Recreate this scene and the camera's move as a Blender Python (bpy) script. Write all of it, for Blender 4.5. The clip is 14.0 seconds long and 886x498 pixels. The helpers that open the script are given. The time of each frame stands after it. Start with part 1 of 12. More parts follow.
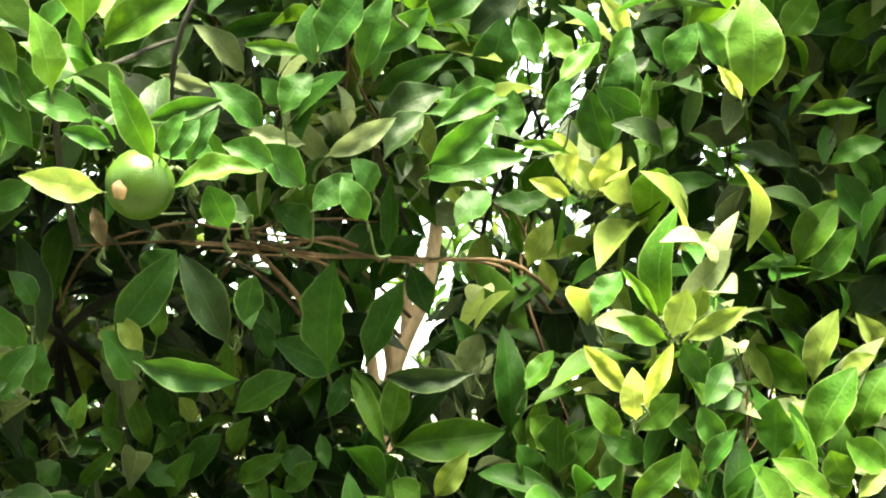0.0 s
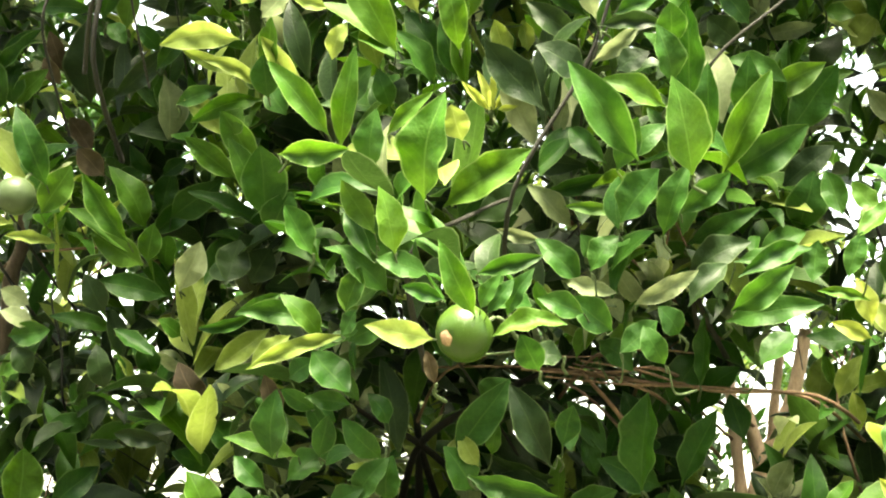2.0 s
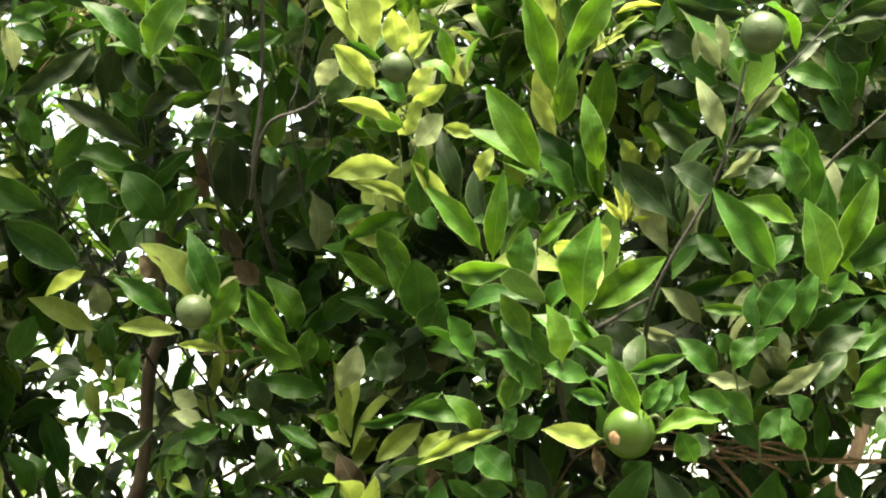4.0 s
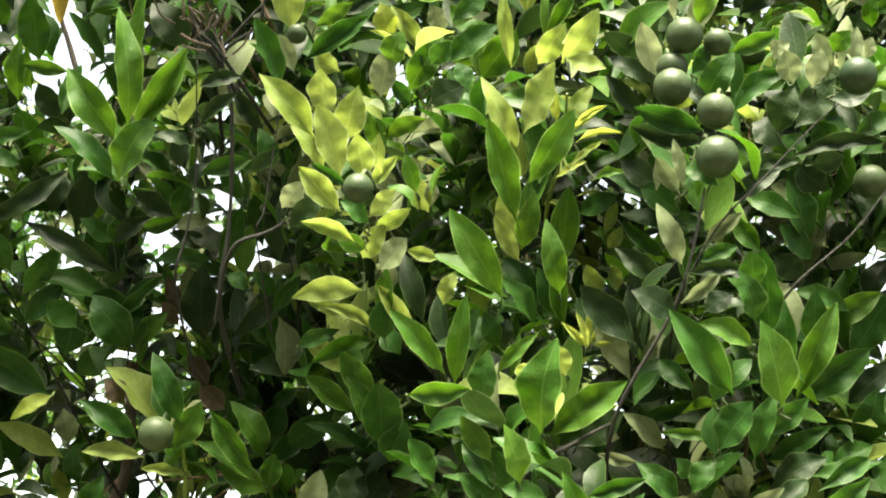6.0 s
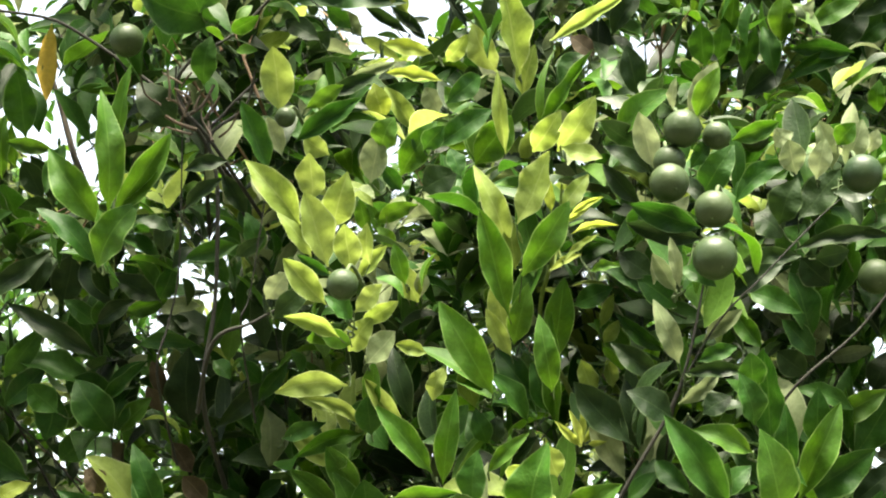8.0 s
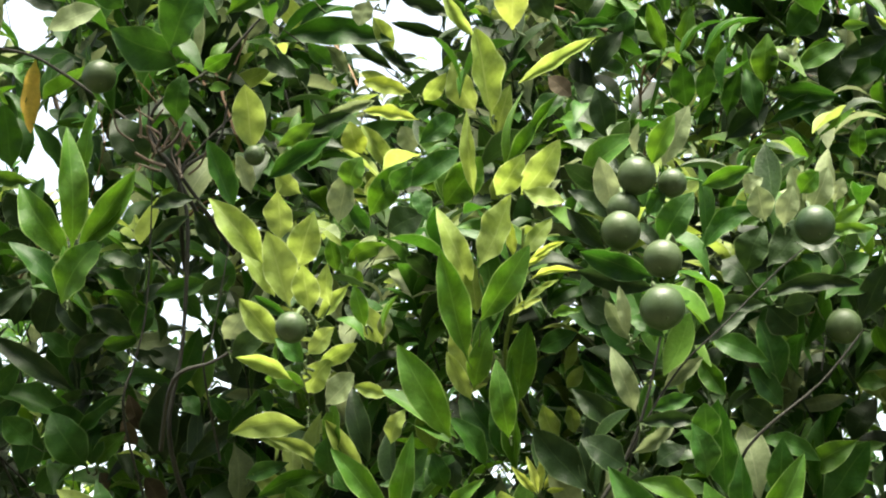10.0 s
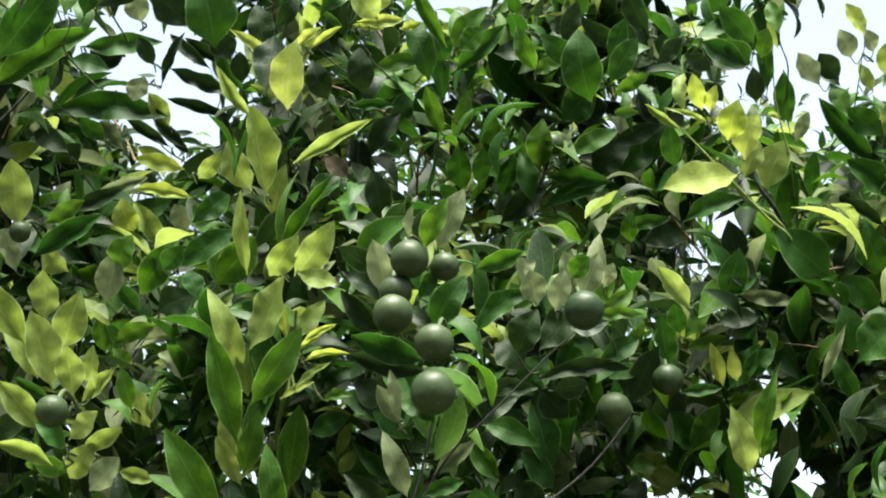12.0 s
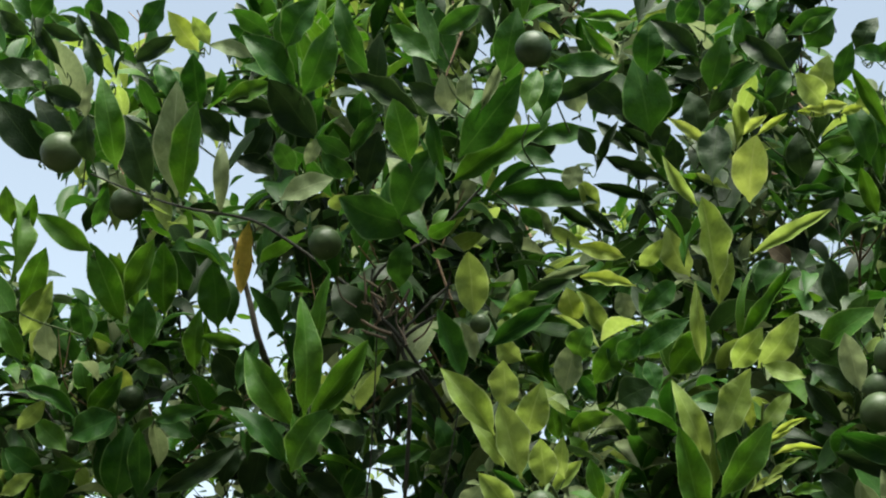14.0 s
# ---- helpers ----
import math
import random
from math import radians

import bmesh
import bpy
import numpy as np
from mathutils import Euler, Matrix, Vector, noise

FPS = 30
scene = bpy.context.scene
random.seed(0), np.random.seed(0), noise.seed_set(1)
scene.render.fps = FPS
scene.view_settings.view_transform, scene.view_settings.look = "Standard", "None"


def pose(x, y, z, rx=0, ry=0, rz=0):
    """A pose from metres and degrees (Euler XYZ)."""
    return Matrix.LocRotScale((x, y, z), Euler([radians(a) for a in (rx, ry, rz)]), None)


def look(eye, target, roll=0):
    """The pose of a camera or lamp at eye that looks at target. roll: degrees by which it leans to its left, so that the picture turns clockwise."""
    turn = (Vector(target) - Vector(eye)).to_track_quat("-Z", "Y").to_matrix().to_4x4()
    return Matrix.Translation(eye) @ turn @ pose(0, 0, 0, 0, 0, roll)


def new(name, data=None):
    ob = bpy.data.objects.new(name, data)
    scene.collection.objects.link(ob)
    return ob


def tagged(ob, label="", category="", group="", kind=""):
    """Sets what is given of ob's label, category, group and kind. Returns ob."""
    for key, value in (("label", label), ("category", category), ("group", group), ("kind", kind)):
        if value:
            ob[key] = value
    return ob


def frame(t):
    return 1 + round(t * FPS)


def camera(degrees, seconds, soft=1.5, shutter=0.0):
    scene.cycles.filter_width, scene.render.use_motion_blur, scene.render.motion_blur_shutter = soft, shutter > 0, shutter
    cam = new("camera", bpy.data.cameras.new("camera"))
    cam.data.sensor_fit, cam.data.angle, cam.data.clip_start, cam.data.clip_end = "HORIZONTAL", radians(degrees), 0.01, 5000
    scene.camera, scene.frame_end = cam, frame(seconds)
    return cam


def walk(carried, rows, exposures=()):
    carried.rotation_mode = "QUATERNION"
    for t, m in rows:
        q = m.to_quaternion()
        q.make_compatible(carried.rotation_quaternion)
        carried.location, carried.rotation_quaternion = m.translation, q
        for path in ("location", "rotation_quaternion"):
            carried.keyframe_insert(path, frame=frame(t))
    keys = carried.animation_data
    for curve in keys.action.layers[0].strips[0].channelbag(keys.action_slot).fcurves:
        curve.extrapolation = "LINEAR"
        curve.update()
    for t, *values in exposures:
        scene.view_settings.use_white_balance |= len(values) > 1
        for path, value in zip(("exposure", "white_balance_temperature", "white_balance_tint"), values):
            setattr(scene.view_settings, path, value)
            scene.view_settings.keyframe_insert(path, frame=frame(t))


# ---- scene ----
cam = camera(29.630, 14.0, soft=2.1)
# seconds, eye (x, y, z), pitch, heading to the left, roll
PATH = [
    (0, 0.0006, 0.0001, 1.6017, 6.088, 0.078, -2.354),
    (0.5, 0.0251, -0.0508, 1.6113, 7.267, 3.590, -0.926),
    (1, 0.0816, -0.0622, 1.6341, 8.025, 8.554, -0.710),
    (1.5, 0.1456, -0.0873, 1.6314, 8.699, 12.208, -0.092),
    (2, 0.1055, -0.1670, 1.6294, 8.902, 14.507, 0.664),
    (2.5, 0.0411, -0.2539, 1.6243, 8.384, 16.173, 1.335),
    (3, 0.0257, -0.3068, 1.6403, 8.133, 16.515, 0.333),
    (3.5, 0.0218, -0.3365, 1.6594, 8.565, 15.524, -0.792),
    (4, 0.0250, -0.3621, 1.6757, 9.846, 14.813, -1.569),
    (4.2, 0.0272, -0.3657, 1.6765, 10.275, 14.459, -1.636),
    (6.3, 0.0539, -0.3563, 1.6426, 15.310, 14.423, -1.015),
    (6.5, 0.0488, -0.3581, 1.6540, 15.088, 14.131, -1.196),
    (7, 0.0389, -0.3183, 1.6594, 16.576, 13.869, -1.352),
    (7.2, 0.0325, -0.3219, 1.6807, 16.980, 13.692, -1.312),
    (9.3, 0.1293, -0.2937, 1.7092, 16.109, 17.128, 1.522),
    (9.5, 0.1305, -0.2944, 1.7120, 16.576, 16.945, 1.430),
    (10, 0.1486, -0.2856, 1.7213, 17.466, 16.937, 1.152),
    (10.5, 0.1845, -0.2656, 1.7219, 18.647, 14.841, 0.333),
    (11, 0.2068, -0.2536, 1.7233, 19.134, 11.859, -0.377),
    (11.5, 0.1996, -0.2517, 1.7238, 19.549, 9.383, -0.898),
    (12, 0.1581, -0.2700, 1.7313, 20.102, 9.280, -0.699),
    (12.5, 0.1222, -0.2828, 1.7377, 20.610, 12.555, 0.373),
    (13, 0.1011, -0.3002, 1.7430, 21.136, 15.129, 1.106),
    (13.5, 0.0660, -0.3198, 1.7473, 21.331, 17.304, 1.717),
    (14, 0.0269, -0.3327, 1.7588, 21.680, 20.539, 2.772),
]
walk(cam, [(t, pose(x, y, z, 90 + pitch, 0, heading) @ pose(0, 0, 0, 0, 0, roll)) for t, x, y, z, pitch, heading, roll in PATH],
     exposures=[(0.0, 4.45, 7500, -2), (0.5, 4.12, 7700, -3), (1.5, 4.16, 7700, 2), (2.5, 4.45, 7500, 6), (3.5, 4.28, 7500, 7), (4.0, 3.78, 7600, 7), (6.5, 3.42, 7100, 8),
                (9.5, 3.25, 6900, 8), (11.0, 2.82, 6550, 8), (12.5, 2.57, 6350, 5), (13.5, 2.4, 6450, 2), (14.0, 1.98, 6350, 1)])

# ---- daylight: a bright, hazy sky and a soft high sun behind the camera ----
SUN_FROM = Vector((0.12, -0.34, 1.2)).normalized()
world = bpy.data.worlds.new("hazy_sky")
world.use_nodes = True
scene.world = world
sky = world.node_tree.nodes.new("ShaderNodeTexSky")
sky.sky_type = "NISHITA"
sky.sun_disc = False
sky.sun_elevation = math.asin(SUN_FROM.z)
sky.sun_rotation = math.atan2(SUN_FROM.x, SUN_FROM.y)
sky.air_density, sky.dust_density, sky.ozone_density = 1.0, 1.5, 1.0
back = world.node_tree.nodes["Background"]
back.inputs["Strength"].default_value = 0.065
haze = world.node_tree.nodes.new("ShaderNodeHueSaturation")  # thin white cloud over the blue
haze.inputs["Saturation"].default_value = 0.5
world.node_tree.links.new(sky.outputs["Color"], haze.inputs["Color"])
world.node_tree.links.new(haze.outputs["Color"], back.inputs["Color"])
sun = new("sun", bpy.data.lights.new("sun", "SUN"))
sun.data.energy, sun.data.angle, sun.data.color = 4.2, radians(34), (1.0, 0.95, 0.84)
sun.matrix_world = look((0, 0, 6), Vector((0, 0, 6)) - SUN_FROM)


# ---- materials ----
def nodes_of(name):
    mat = bpy.data.materials.new(name)
    mat.use_nodes = True
    tree = mat.node_tree
    tree.nodes.clear()

    def add(kind, values=None, operation="", clamp=False):
        n = tree.nodes.new("ShaderNode" + kind)
        if operation:
            n.operation, n.use_clamp = operation, clamp
        for key, value in (values or {}).items():
            if isinstance(value, bpy.types.NodeSocket):
                tree.links.new(value, n.inputs[key])
            else:
                n.inputs[key].default_value = value
        return n

    return mat, add, tree


def leaf_material(name, dark, light, vein, rim, gloss=0.46, through_light=0.34):
    """Leathery citrus leaf: two-tone blade, paler midrib, side veins and a thin pale margin."""
    mat, add, tree = nodes_of(name)
    uv = add("UVMap")
    split = add("SeparateXYZ", {0: uv.outputs[0]})
    info, geo = add("ObjectInfo"), add("NewGeometry")
    rand = add("Math", {0: info.outputs["Random"], 1: geo.outputs["Random Per Island"]}, operation="ADD")
    rand = add("Math", {0: rand.outputs[0]}, operation="FRACT").outputs[0]
    rand_half = add("Math", {0: rand, 1: 0.7, 2: -0.25}, operation="MULTIPLY_ADD").outputs[0]
    where = add("NewGeometry").outputs["Position"]
    patch = add("TexNoise", {"Vector": where, "Scale": 46.0, "Detail": 4.0, "Distortion": 0.6})
    grain = add("TexNoise", {"Vector": where, "Scale": 420.0, "Detail": 2.0})
    tone = add("Math", {0: patch.outputs["Fac"], 1: 0.9, 2: rand_half}, operation="MULTIPLY_ADD")
    tone = add("Math", {0: split.outputs["X"], 1: -0.35, 2: tone.outputs[0]}, operation="MULTIPLY_ADD")
    tone = add("Math", {0: grain.outputs["Fac"], 1: 0.5, 2: tone.outputs[0]}, operation="MULTIPLY_ADD")
    tone = add("Math", {0: tone.outputs[0], 1: -0.30}, operation="ADD")
    tone = add("Math", {0: tone.outputs[0], 1: 0.9}, operation="MULTIPLY", clamp=True)
    blade = mix_inputs(add, tree, tone.outputs[0], dark, light)
    # distance from the midrib, 0 to 1
    off = add("Math", {0: split.outputs["Y"], 1: 0.5}, operation="SUBTRACT")
    off = add("Math", {0: off.outputs[0]}, operation="ABSOLUTE")
    off = add("Math", {0: off.outputs[0], 1: 2.0}, operation="MULTIPLY").outputs[0]
    rib = add("MapRange", {"Value": off, "From Min": 0.015, "From Max": 0.06, "To Min": 0.5, "To Max": 0.0}).outputs[0]
    edge = add("MapRange", {"Value": off, "From Min": 0.90, "From Max": 0.965, "To Min": 0.0, "To Max": 0.5}).outputs[0]
    slant = add("Math", {0: off, 1: -0.22, 2: split.outputs["X"]}, operation="MULTIPLY_ADD")
    slant = add("Math", {0: patch.outputs["Fac"], 1: 0.06, 2: slant.outputs[0]}, operation="MULTIPLY_ADD")
    wave = add("Math", {0: slant.outputs[0], 1: 66.0}, operation="MULTIPLY")
    wave = add("Math", {0: wave.outputs[0]}, operation="SINE")
    side = add("MapRange", {"Value": wave.outputs[0], "From Min": 0.6, "From Max": 1.0, "To Min": 0.0, "To Max": 0.08}).outputs[0]
    lines = add("Math", {0: rib, 1: side}, operation="MAXIMUM")
    blotch = add("TexNoise", {"Vector": where, "Scale": 95.0, "Detail": 3.0, "Roughness": 0.6, "Distortion": 1.1})
    light = add("MapRange", {"Value": blotch.outputs["Fac"], "From Min": 0.3, "From Max": 0.7, "To Min": 0.84, "To Max": 1.16}).outputs[0]
    pale = add("TexNoise", {"Vector": where, "Scale": 30.0, "Detail": 2.0})
    pale = add("MapRange", {"Value": pale.outputs["Fac"], "From Min": 0.52, "From Max": 0.72, "To Min": 0.0, "To Max": 0.22}).outputs[0]
    blade = mix_colour(add, pale, blade, vein)
    blade = add("HueSaturation", {"Color": blade, "Value": light}).outputs[0]
    colour = mix_colour(add, lines.outputs[0], blade, vein)
    colour = mix_colour(add, edge, colour, rim)
    rough = add("MapRange", {"Value": patch.outputs["Fac"], "To Min": gloss - 0.1, "To Max": gloss + 0.16}).outputs[0]
    high = add("Math", {0: lines.outputs[0], 1: -0.6, 2: grain.outputs["Fac"]}, operation="MULTIPLY_ADD")
    quilt = add("Math", {0: patch.outputs["Fac"], 1: 2.5, 2: high.outputs[0]}, operation="MULTIPLY_ADD")
    bump = add("Bump", {"Height": quilt.outputs[0], "Strength": 0.4, "Distance": 0.0012})
    skin = add("BsdfPrincipled", {"Base Color": colour, "Roughness": rough, "Specular IOR Level": 0.165, "Normal": bump.outputs[0]})
    warm = add("HueSaturation", {"Color": colour, "Hue": 0.49, "Saturation": 1.05, "Value": 1.5})
    glow = add("BsdfTranslucent", {"Color": warm.outputs[0]})
    both = add("MixShader", {0: through_light, 1: skin.outputs[0], 2: glow.outputs[0]})
    tree.links.new(both.outputs[0], add("OutputMaterial").inputs["Surface"])
    return mat


def mix_inputs(add, tree, factor, a, b):
    m = add("MixRGB", {0: factor, 1: (*a, 1), 2: (*b, 1)})
    return m.outputs[0]


def mix_colour(add, factor, a, b):
    m = add("MixRGB", {0: factor, 1: a, 2: (*b, 1)})
    return m.outputs[0]


def bark_material(name, dark, light, scale=60.0, relief=0.004):
    mat, add, tree = nodes_of(name)
    where = add("TexCoord").outputs["Object"]
    stretch = add("Mapping", {"Vector": where, "Scale": (1.0, 1.0, 0.35)})
    big = add("TexNoise", {"Vector": stretch.outputs[0], "Scale": scale * 0.3, "Detail": 4.0})
    fine = add("TexNoise", {"Vector": stretch.outputs[0], "Scale": scale * 3.0, "Detail": 6.0, "Roughness": 0.7})
    tone = add("Math", {0: big.outputs["Fac"], 1: fine.outputs["Fac"]}, operation="MULTIPLY")
    tone = add("MapRange", {"Value": tone.outputs[0], "From Min": 0.12, "From Max": 0.42}).outputs[0]
    colour = mix_inputs(add, tree, tone, dark, light)
    bump = add("Bump", {"Height": fine.outputs["Fac"], "Strength": 0.8, "Distance": relief})
    skin = add("BsdfPrincipled", {"Base Color": colour, "Roughness": 0.85, "Normal": bump.outputs[0]})
    tree.links.new(skin.outputs[0], add("OutputMaterial").inputs["Surface"])
    return mat


def peel_material(name, dark, light, rough):
    """Unripe citrus peel: deep green, mottled, with oil-gland pits."""
    mat, add, tree = nodes_of(name)
    where = add("TexCoord").outputs["Object"]
    patch = add("TexNoise", {"Vector": where, "Scale": 70.0, "Detail": 4.0})
    pits = add("TexVoronoi", {"Vector": where, "Scale": 640.0})
    info = add("ObjectInfo")
    tone = add("Math", {0: patch.outputs["Fac"], 1: info.outputs["Random"]}, operation="ADD")
    tone = add("MapRange", {"Value": tone.outputs[0], "From Min": 0.4, "From Max": 1.5}).outputs[0]
    colour = mix_inputs(add, tree, tone, dark, light)
    pit = add("MapRange", {"Value": pits.outputs["Distance"], "From Min": 0.0, "From Max": 0.35}).outputs[0]
    bump = add("Bump", {"Height": pit, "Strength": 0.5, "Distance": 0.0005})
    skin = add("BsdfPrincipled", {"Base Color": colour, "Roughness": rough, "Specular IOR Level": 0.2, "Normal": bump.outputs[0]})
    tree.links.new(skin.outputs[0], add("OutputMaterial").inputs["Surface"])
    return mat


LEAF = {
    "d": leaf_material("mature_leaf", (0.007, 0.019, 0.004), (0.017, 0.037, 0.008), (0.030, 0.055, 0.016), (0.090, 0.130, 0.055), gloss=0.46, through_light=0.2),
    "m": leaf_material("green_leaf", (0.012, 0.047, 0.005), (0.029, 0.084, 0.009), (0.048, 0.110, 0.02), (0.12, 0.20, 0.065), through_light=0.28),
    "g": leaf_material("fresh_leaf", (0.025, 0.078, 0.006), (0.058, 0.118, 0.012), (0.085, 0.165, 0.03), (0.19, 0.28, 0.09), gloss=0.5),
    "y": leaf_material("young_leaf", (0.122, 0.178, 0.030), (0.192, 0.248, 0.064), (0.25, 0.305, 0.10), (0.33, 0.39, 0.18), gloss=0.52, through_light=0.42),
    "Y": leaf_material("tender_yellow_leaf", (0.190, 0.250, 0.034), (0.275, 0.322, 0.080), (0.32, 0.35, 0.11), (0.37, 0.40, 0.17), gloss=0.52, through_light=0.42),
    "p": leaf_material("pale_leaf_underside", (0.098, 0.130, 0.056), (0.178, 0.210, 0.105), (0.20, 0.235, 0.125), (0.27, 0.30, 0.18), gloss=0.6),
    "b": leaf_material("withered_leaf", (0.40, 0.27, 0.045), (0.58, 0.43, 0.10), (0.5, 0.36, 0.12), (0.36, 0.22, 0.07), gloss=0.7),
    "w": leaf_material("dead_brown_leaf", (0.032, 0.025, 0.013), (0.078, 0.060, 0.034), (0.12, 0.09, 0.05), (0.16, 0.12, 0.07), gloss=0.75, through_light=0.15),
}
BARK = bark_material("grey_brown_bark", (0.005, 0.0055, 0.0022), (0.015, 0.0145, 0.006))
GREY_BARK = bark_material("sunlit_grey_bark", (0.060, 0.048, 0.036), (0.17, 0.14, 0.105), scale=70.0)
PALE_BARK = bark_material("pale_tan_bark", (0.12, 0.078, 0.048), (0.31, 0.22, 0.145), scale=40.0)
TRUNK_BARK = bark_material("mottled_trunk_bark", (0.070, 0.052, 0.037), (0.22, 0.165, 0.115), scale=45.0)
GREEN_STEM = bark_material("green_stem", (0.022, 0.040, 0.009), (0.055, 0.085, 0.022), scale=120.0, relief=0.0008)
YOUNG_STEM = bark_material("young_stem", (0.08, 0.12, 0.02), (0.18, 0.23, 0.05), scale=120.0, relief=0.0008)
DRY_TWIG = bark_material("dry_twig", (0.060, 0.034, 0.017), (0.200, 0.125, 0.068), scale=90.0, relief=0.001)
SPUR_BARK = bark_material("brown_spur", (0.026, 0.018, 0.010), (0.115, 0.080, 0.046), scale=90.0, relief=0.001)
PEEL = peel_material("green_citrus_peel", (0.013, 0.028, 0.009), (0.042, 0.060, 0.024), 0.45)
SHINY_PEEL = peel_material("shiny_citrus_peel", (0.018, 0.044, 0.005), (0.042, 0.072, 0.010), 0.36)
SCAR = bark_material("corky_scar", (0.12, 0.06, 0.025), (0.50, 0.33, 0.18), scale=420.0, relief=0.001)
PLASTER = bark_material("block_wall_render", (0.16, 0.15, 0.13), (0.30, 0.29, 0.26), scale=6.0, relief=0.004)
SOIL = bark_material("grass_and_soil", (0.045, 0.055, 0.025), (0.12, 0.115, 0.065), scale=3.0, relief=0.02)


# ---- helpers ----
def mesh_of(name, verts, faces, mats, uvs=None, slots=None):
    me = bpy.data.meshes.new(name)
    me.from_pydata([tuple(v) for v in verts] if not isinstance(verts, np.ndarray) else verts.tolist(), [], faces)
    for m in mats:
        me.materials.append(m)
    if uvs is not None:
        layer = me.uv_layers.new(name="UVMap")
        order = np.empty(len(me.loops), dtype=np.int32)
        me.loops.foreach_get("vertex_index", order)
        layer.data.foreach_set("uv", np.asarray(uvs, dtype=np.float32)[order].ravel())
    if slots is not None:
        me.polygons.foreach_set("material_index", np.asarray(slots, dtype=np.int32))
    me.polygons.foreach_set("use_smooth", np.ones(len(me.polygons), dtype=bool))
    me.update()
    return me


def tube(points, radii, sides=7):
    """Vertices and faces of a tapered, slightly knotty tube along points."""
    pts = [Vector(p) for p in points]
    fine, rad = [], []
    for i in range(len(pts) - 1):
        p0, p1, p2, p3 = pts[max(i - 1, 0)], pts[i], pts[i + 1], pts[min(i + 2, len(pts) - 1)]
        for k in range(5):
            s = k / 5
            fine.append(0.5 * (2 * p1 + (p2 - p0) * s + (2 * p0 - 5 * p1 + 4 * p2 - p3) * s * s + (3 * p1 - p0 - 3 * p2 + p3) * s ** 3))
            rad.append(radii[i] + (radii[i + 1] - radii[i]) * s)
    fine.append(pts[-1])
    rad.append(radii[-1])
    verts, faces = [], []
    for i, (p, r) in enumerate(zip(fine, rad)):
        way = (fine[min(i + 1, len(fine) - 1)] - fine[max(i - 1, 0)]).normalized()
        a = way.cross(Vector((0.31, 0.9, 0.2))).normalized()
        b = way.cross(a)
        r *= 1 + 0.16 * noise.noise(p * 23)
        for k in range(sides):
            w = 2 * math.pi * k / sides
            verts.append(p + (a * math.cos(w) + b * math.sin(w)) * r)
        if i:
            for k in range(sides):
                n = (k + 1) % sides
                faces.append(((i - 1) * sides + k, (i - 1) * sides + n, i * sides + n, i * sides + k))
    faces.append(tuple(range(sides)))
    faces.append(tuple(reversed(range((len(fine) - 1) * sides, len(fine) * sides))))
    return verts, faces


def joined(pieces):
    verts, faces = [], []
    for v, f in pieces:
        n = len(verts)
        verts += list(v)
        faces += [tuple(i + n for i in face) for face in f]
    return verts, faces


def grown_together(pieces):
    """One mesh of a stem and its side stalks, each tied to the stem where it leaves it."""
    verts, faces = joined(pieces)
    stem, at = pieces[0][0], len(pieces[0][0])
    for v, f in pieces[1:]:
        near = min(range(len(stem)), key=lambda i: (stem[i] - v[0]).length)
        faces.append((at, at + 1, near))
        at += len(v)
    return verts, faces


def part(name, me, parent, label=""):
    ob = new(name, me)
    ob.parent = parent
    if parent.type == "EMPTY":
        ob.matrix_parent_inverse = Matrix.Translation(-parent.location)
    return tagged(ob, label)


def blade(fold, arch, sickle, segs=12, strips=4, tipped=1.0, wavy=0.0, wedge=0.9, twist=0.0, seed=0):
    """A leaf blade from (0, 0, 0) to (1, 0, 0), one unit wide: a folded, bowed, pointed oval on a short stalk."""
    verts, faces, uvs = [], [], []
    broad = wedge / (wedge + 0.9 * tipped)
    peak = broad ** wedge * (1 - broad) ** (0.9 * tipped)
    for i in range(segs + 1):
        u = i / segs
        s = (u - 0.05) / 0.95
        half = 0.025 if s <= 0 else 0.025 * (1 - u) + 0.5 * (s ** wedge * (1 - s) ** (0.9 * tipped)) / peak * (1 + 0.035 * noise.noise((u * 19, 3, seed)))
        bow = math.sin(math.pi * u)
        for j in range(strips + 1):
            v = 2 * j / strips - 1
            y = v * half * (1 + 0.09 * noise.noise((u * 4, v, seed * 3.7))) + sickle * 0.32 * bow + 0.05 * bow * noise.noise((u * 2, 7, seed * 2.1))
            z = arch * bow - 0.7 * abs(arch) * u ** 3 + fold * half * (abs(v) ** 1.4) + wavy * half * math.sin(u * 17 + v * 2 + seed) * abs(v) + twist * v * half * (u - 0.25)
            verts.append((u, y, z))
            uvs.append((u, (v + 1) / 2))
    w = strips + 1
    for i in range(segs):
        for j in range(strips):
            faces.append((i * w + j, (i + 1) * w + j, (i + 1) * w + j + 1, i * w + j + 1))
    return verts, faces, uvs


KINDS = 8
SHAPES = {s: [blade(0.12 + 0.035 * ((3 * k) % 6), (0.05, 0.10, -0.06, 0.12, 0.07, -0.03, 0.14, 0.02)[k], s, segs=14, tipped=1.02 + 0.06 * (k % 5), wavy=0.06 + 0.012 * (k % 4),
                    wedge=0.82 + 0.04 * ((5 * k) % 6), twist=0.18 * math.sin(2.3 * k + s), seed=k + 10 * s) for k in range(KINDS)] for s in (-1, 0, 1)}
BLADES = {(c, s, k): mesh_of("leaf_blade", v, f, [LEAF[c]], uv) for c in LEAF for s in SHAPES for k, (v, f, uv) in enumerate(SHAPES[s])}
# Spot near the camera's path; outer leaves are turned to face it.
VIEWPOINT = Vector((0.05, -0.3, 1.65))


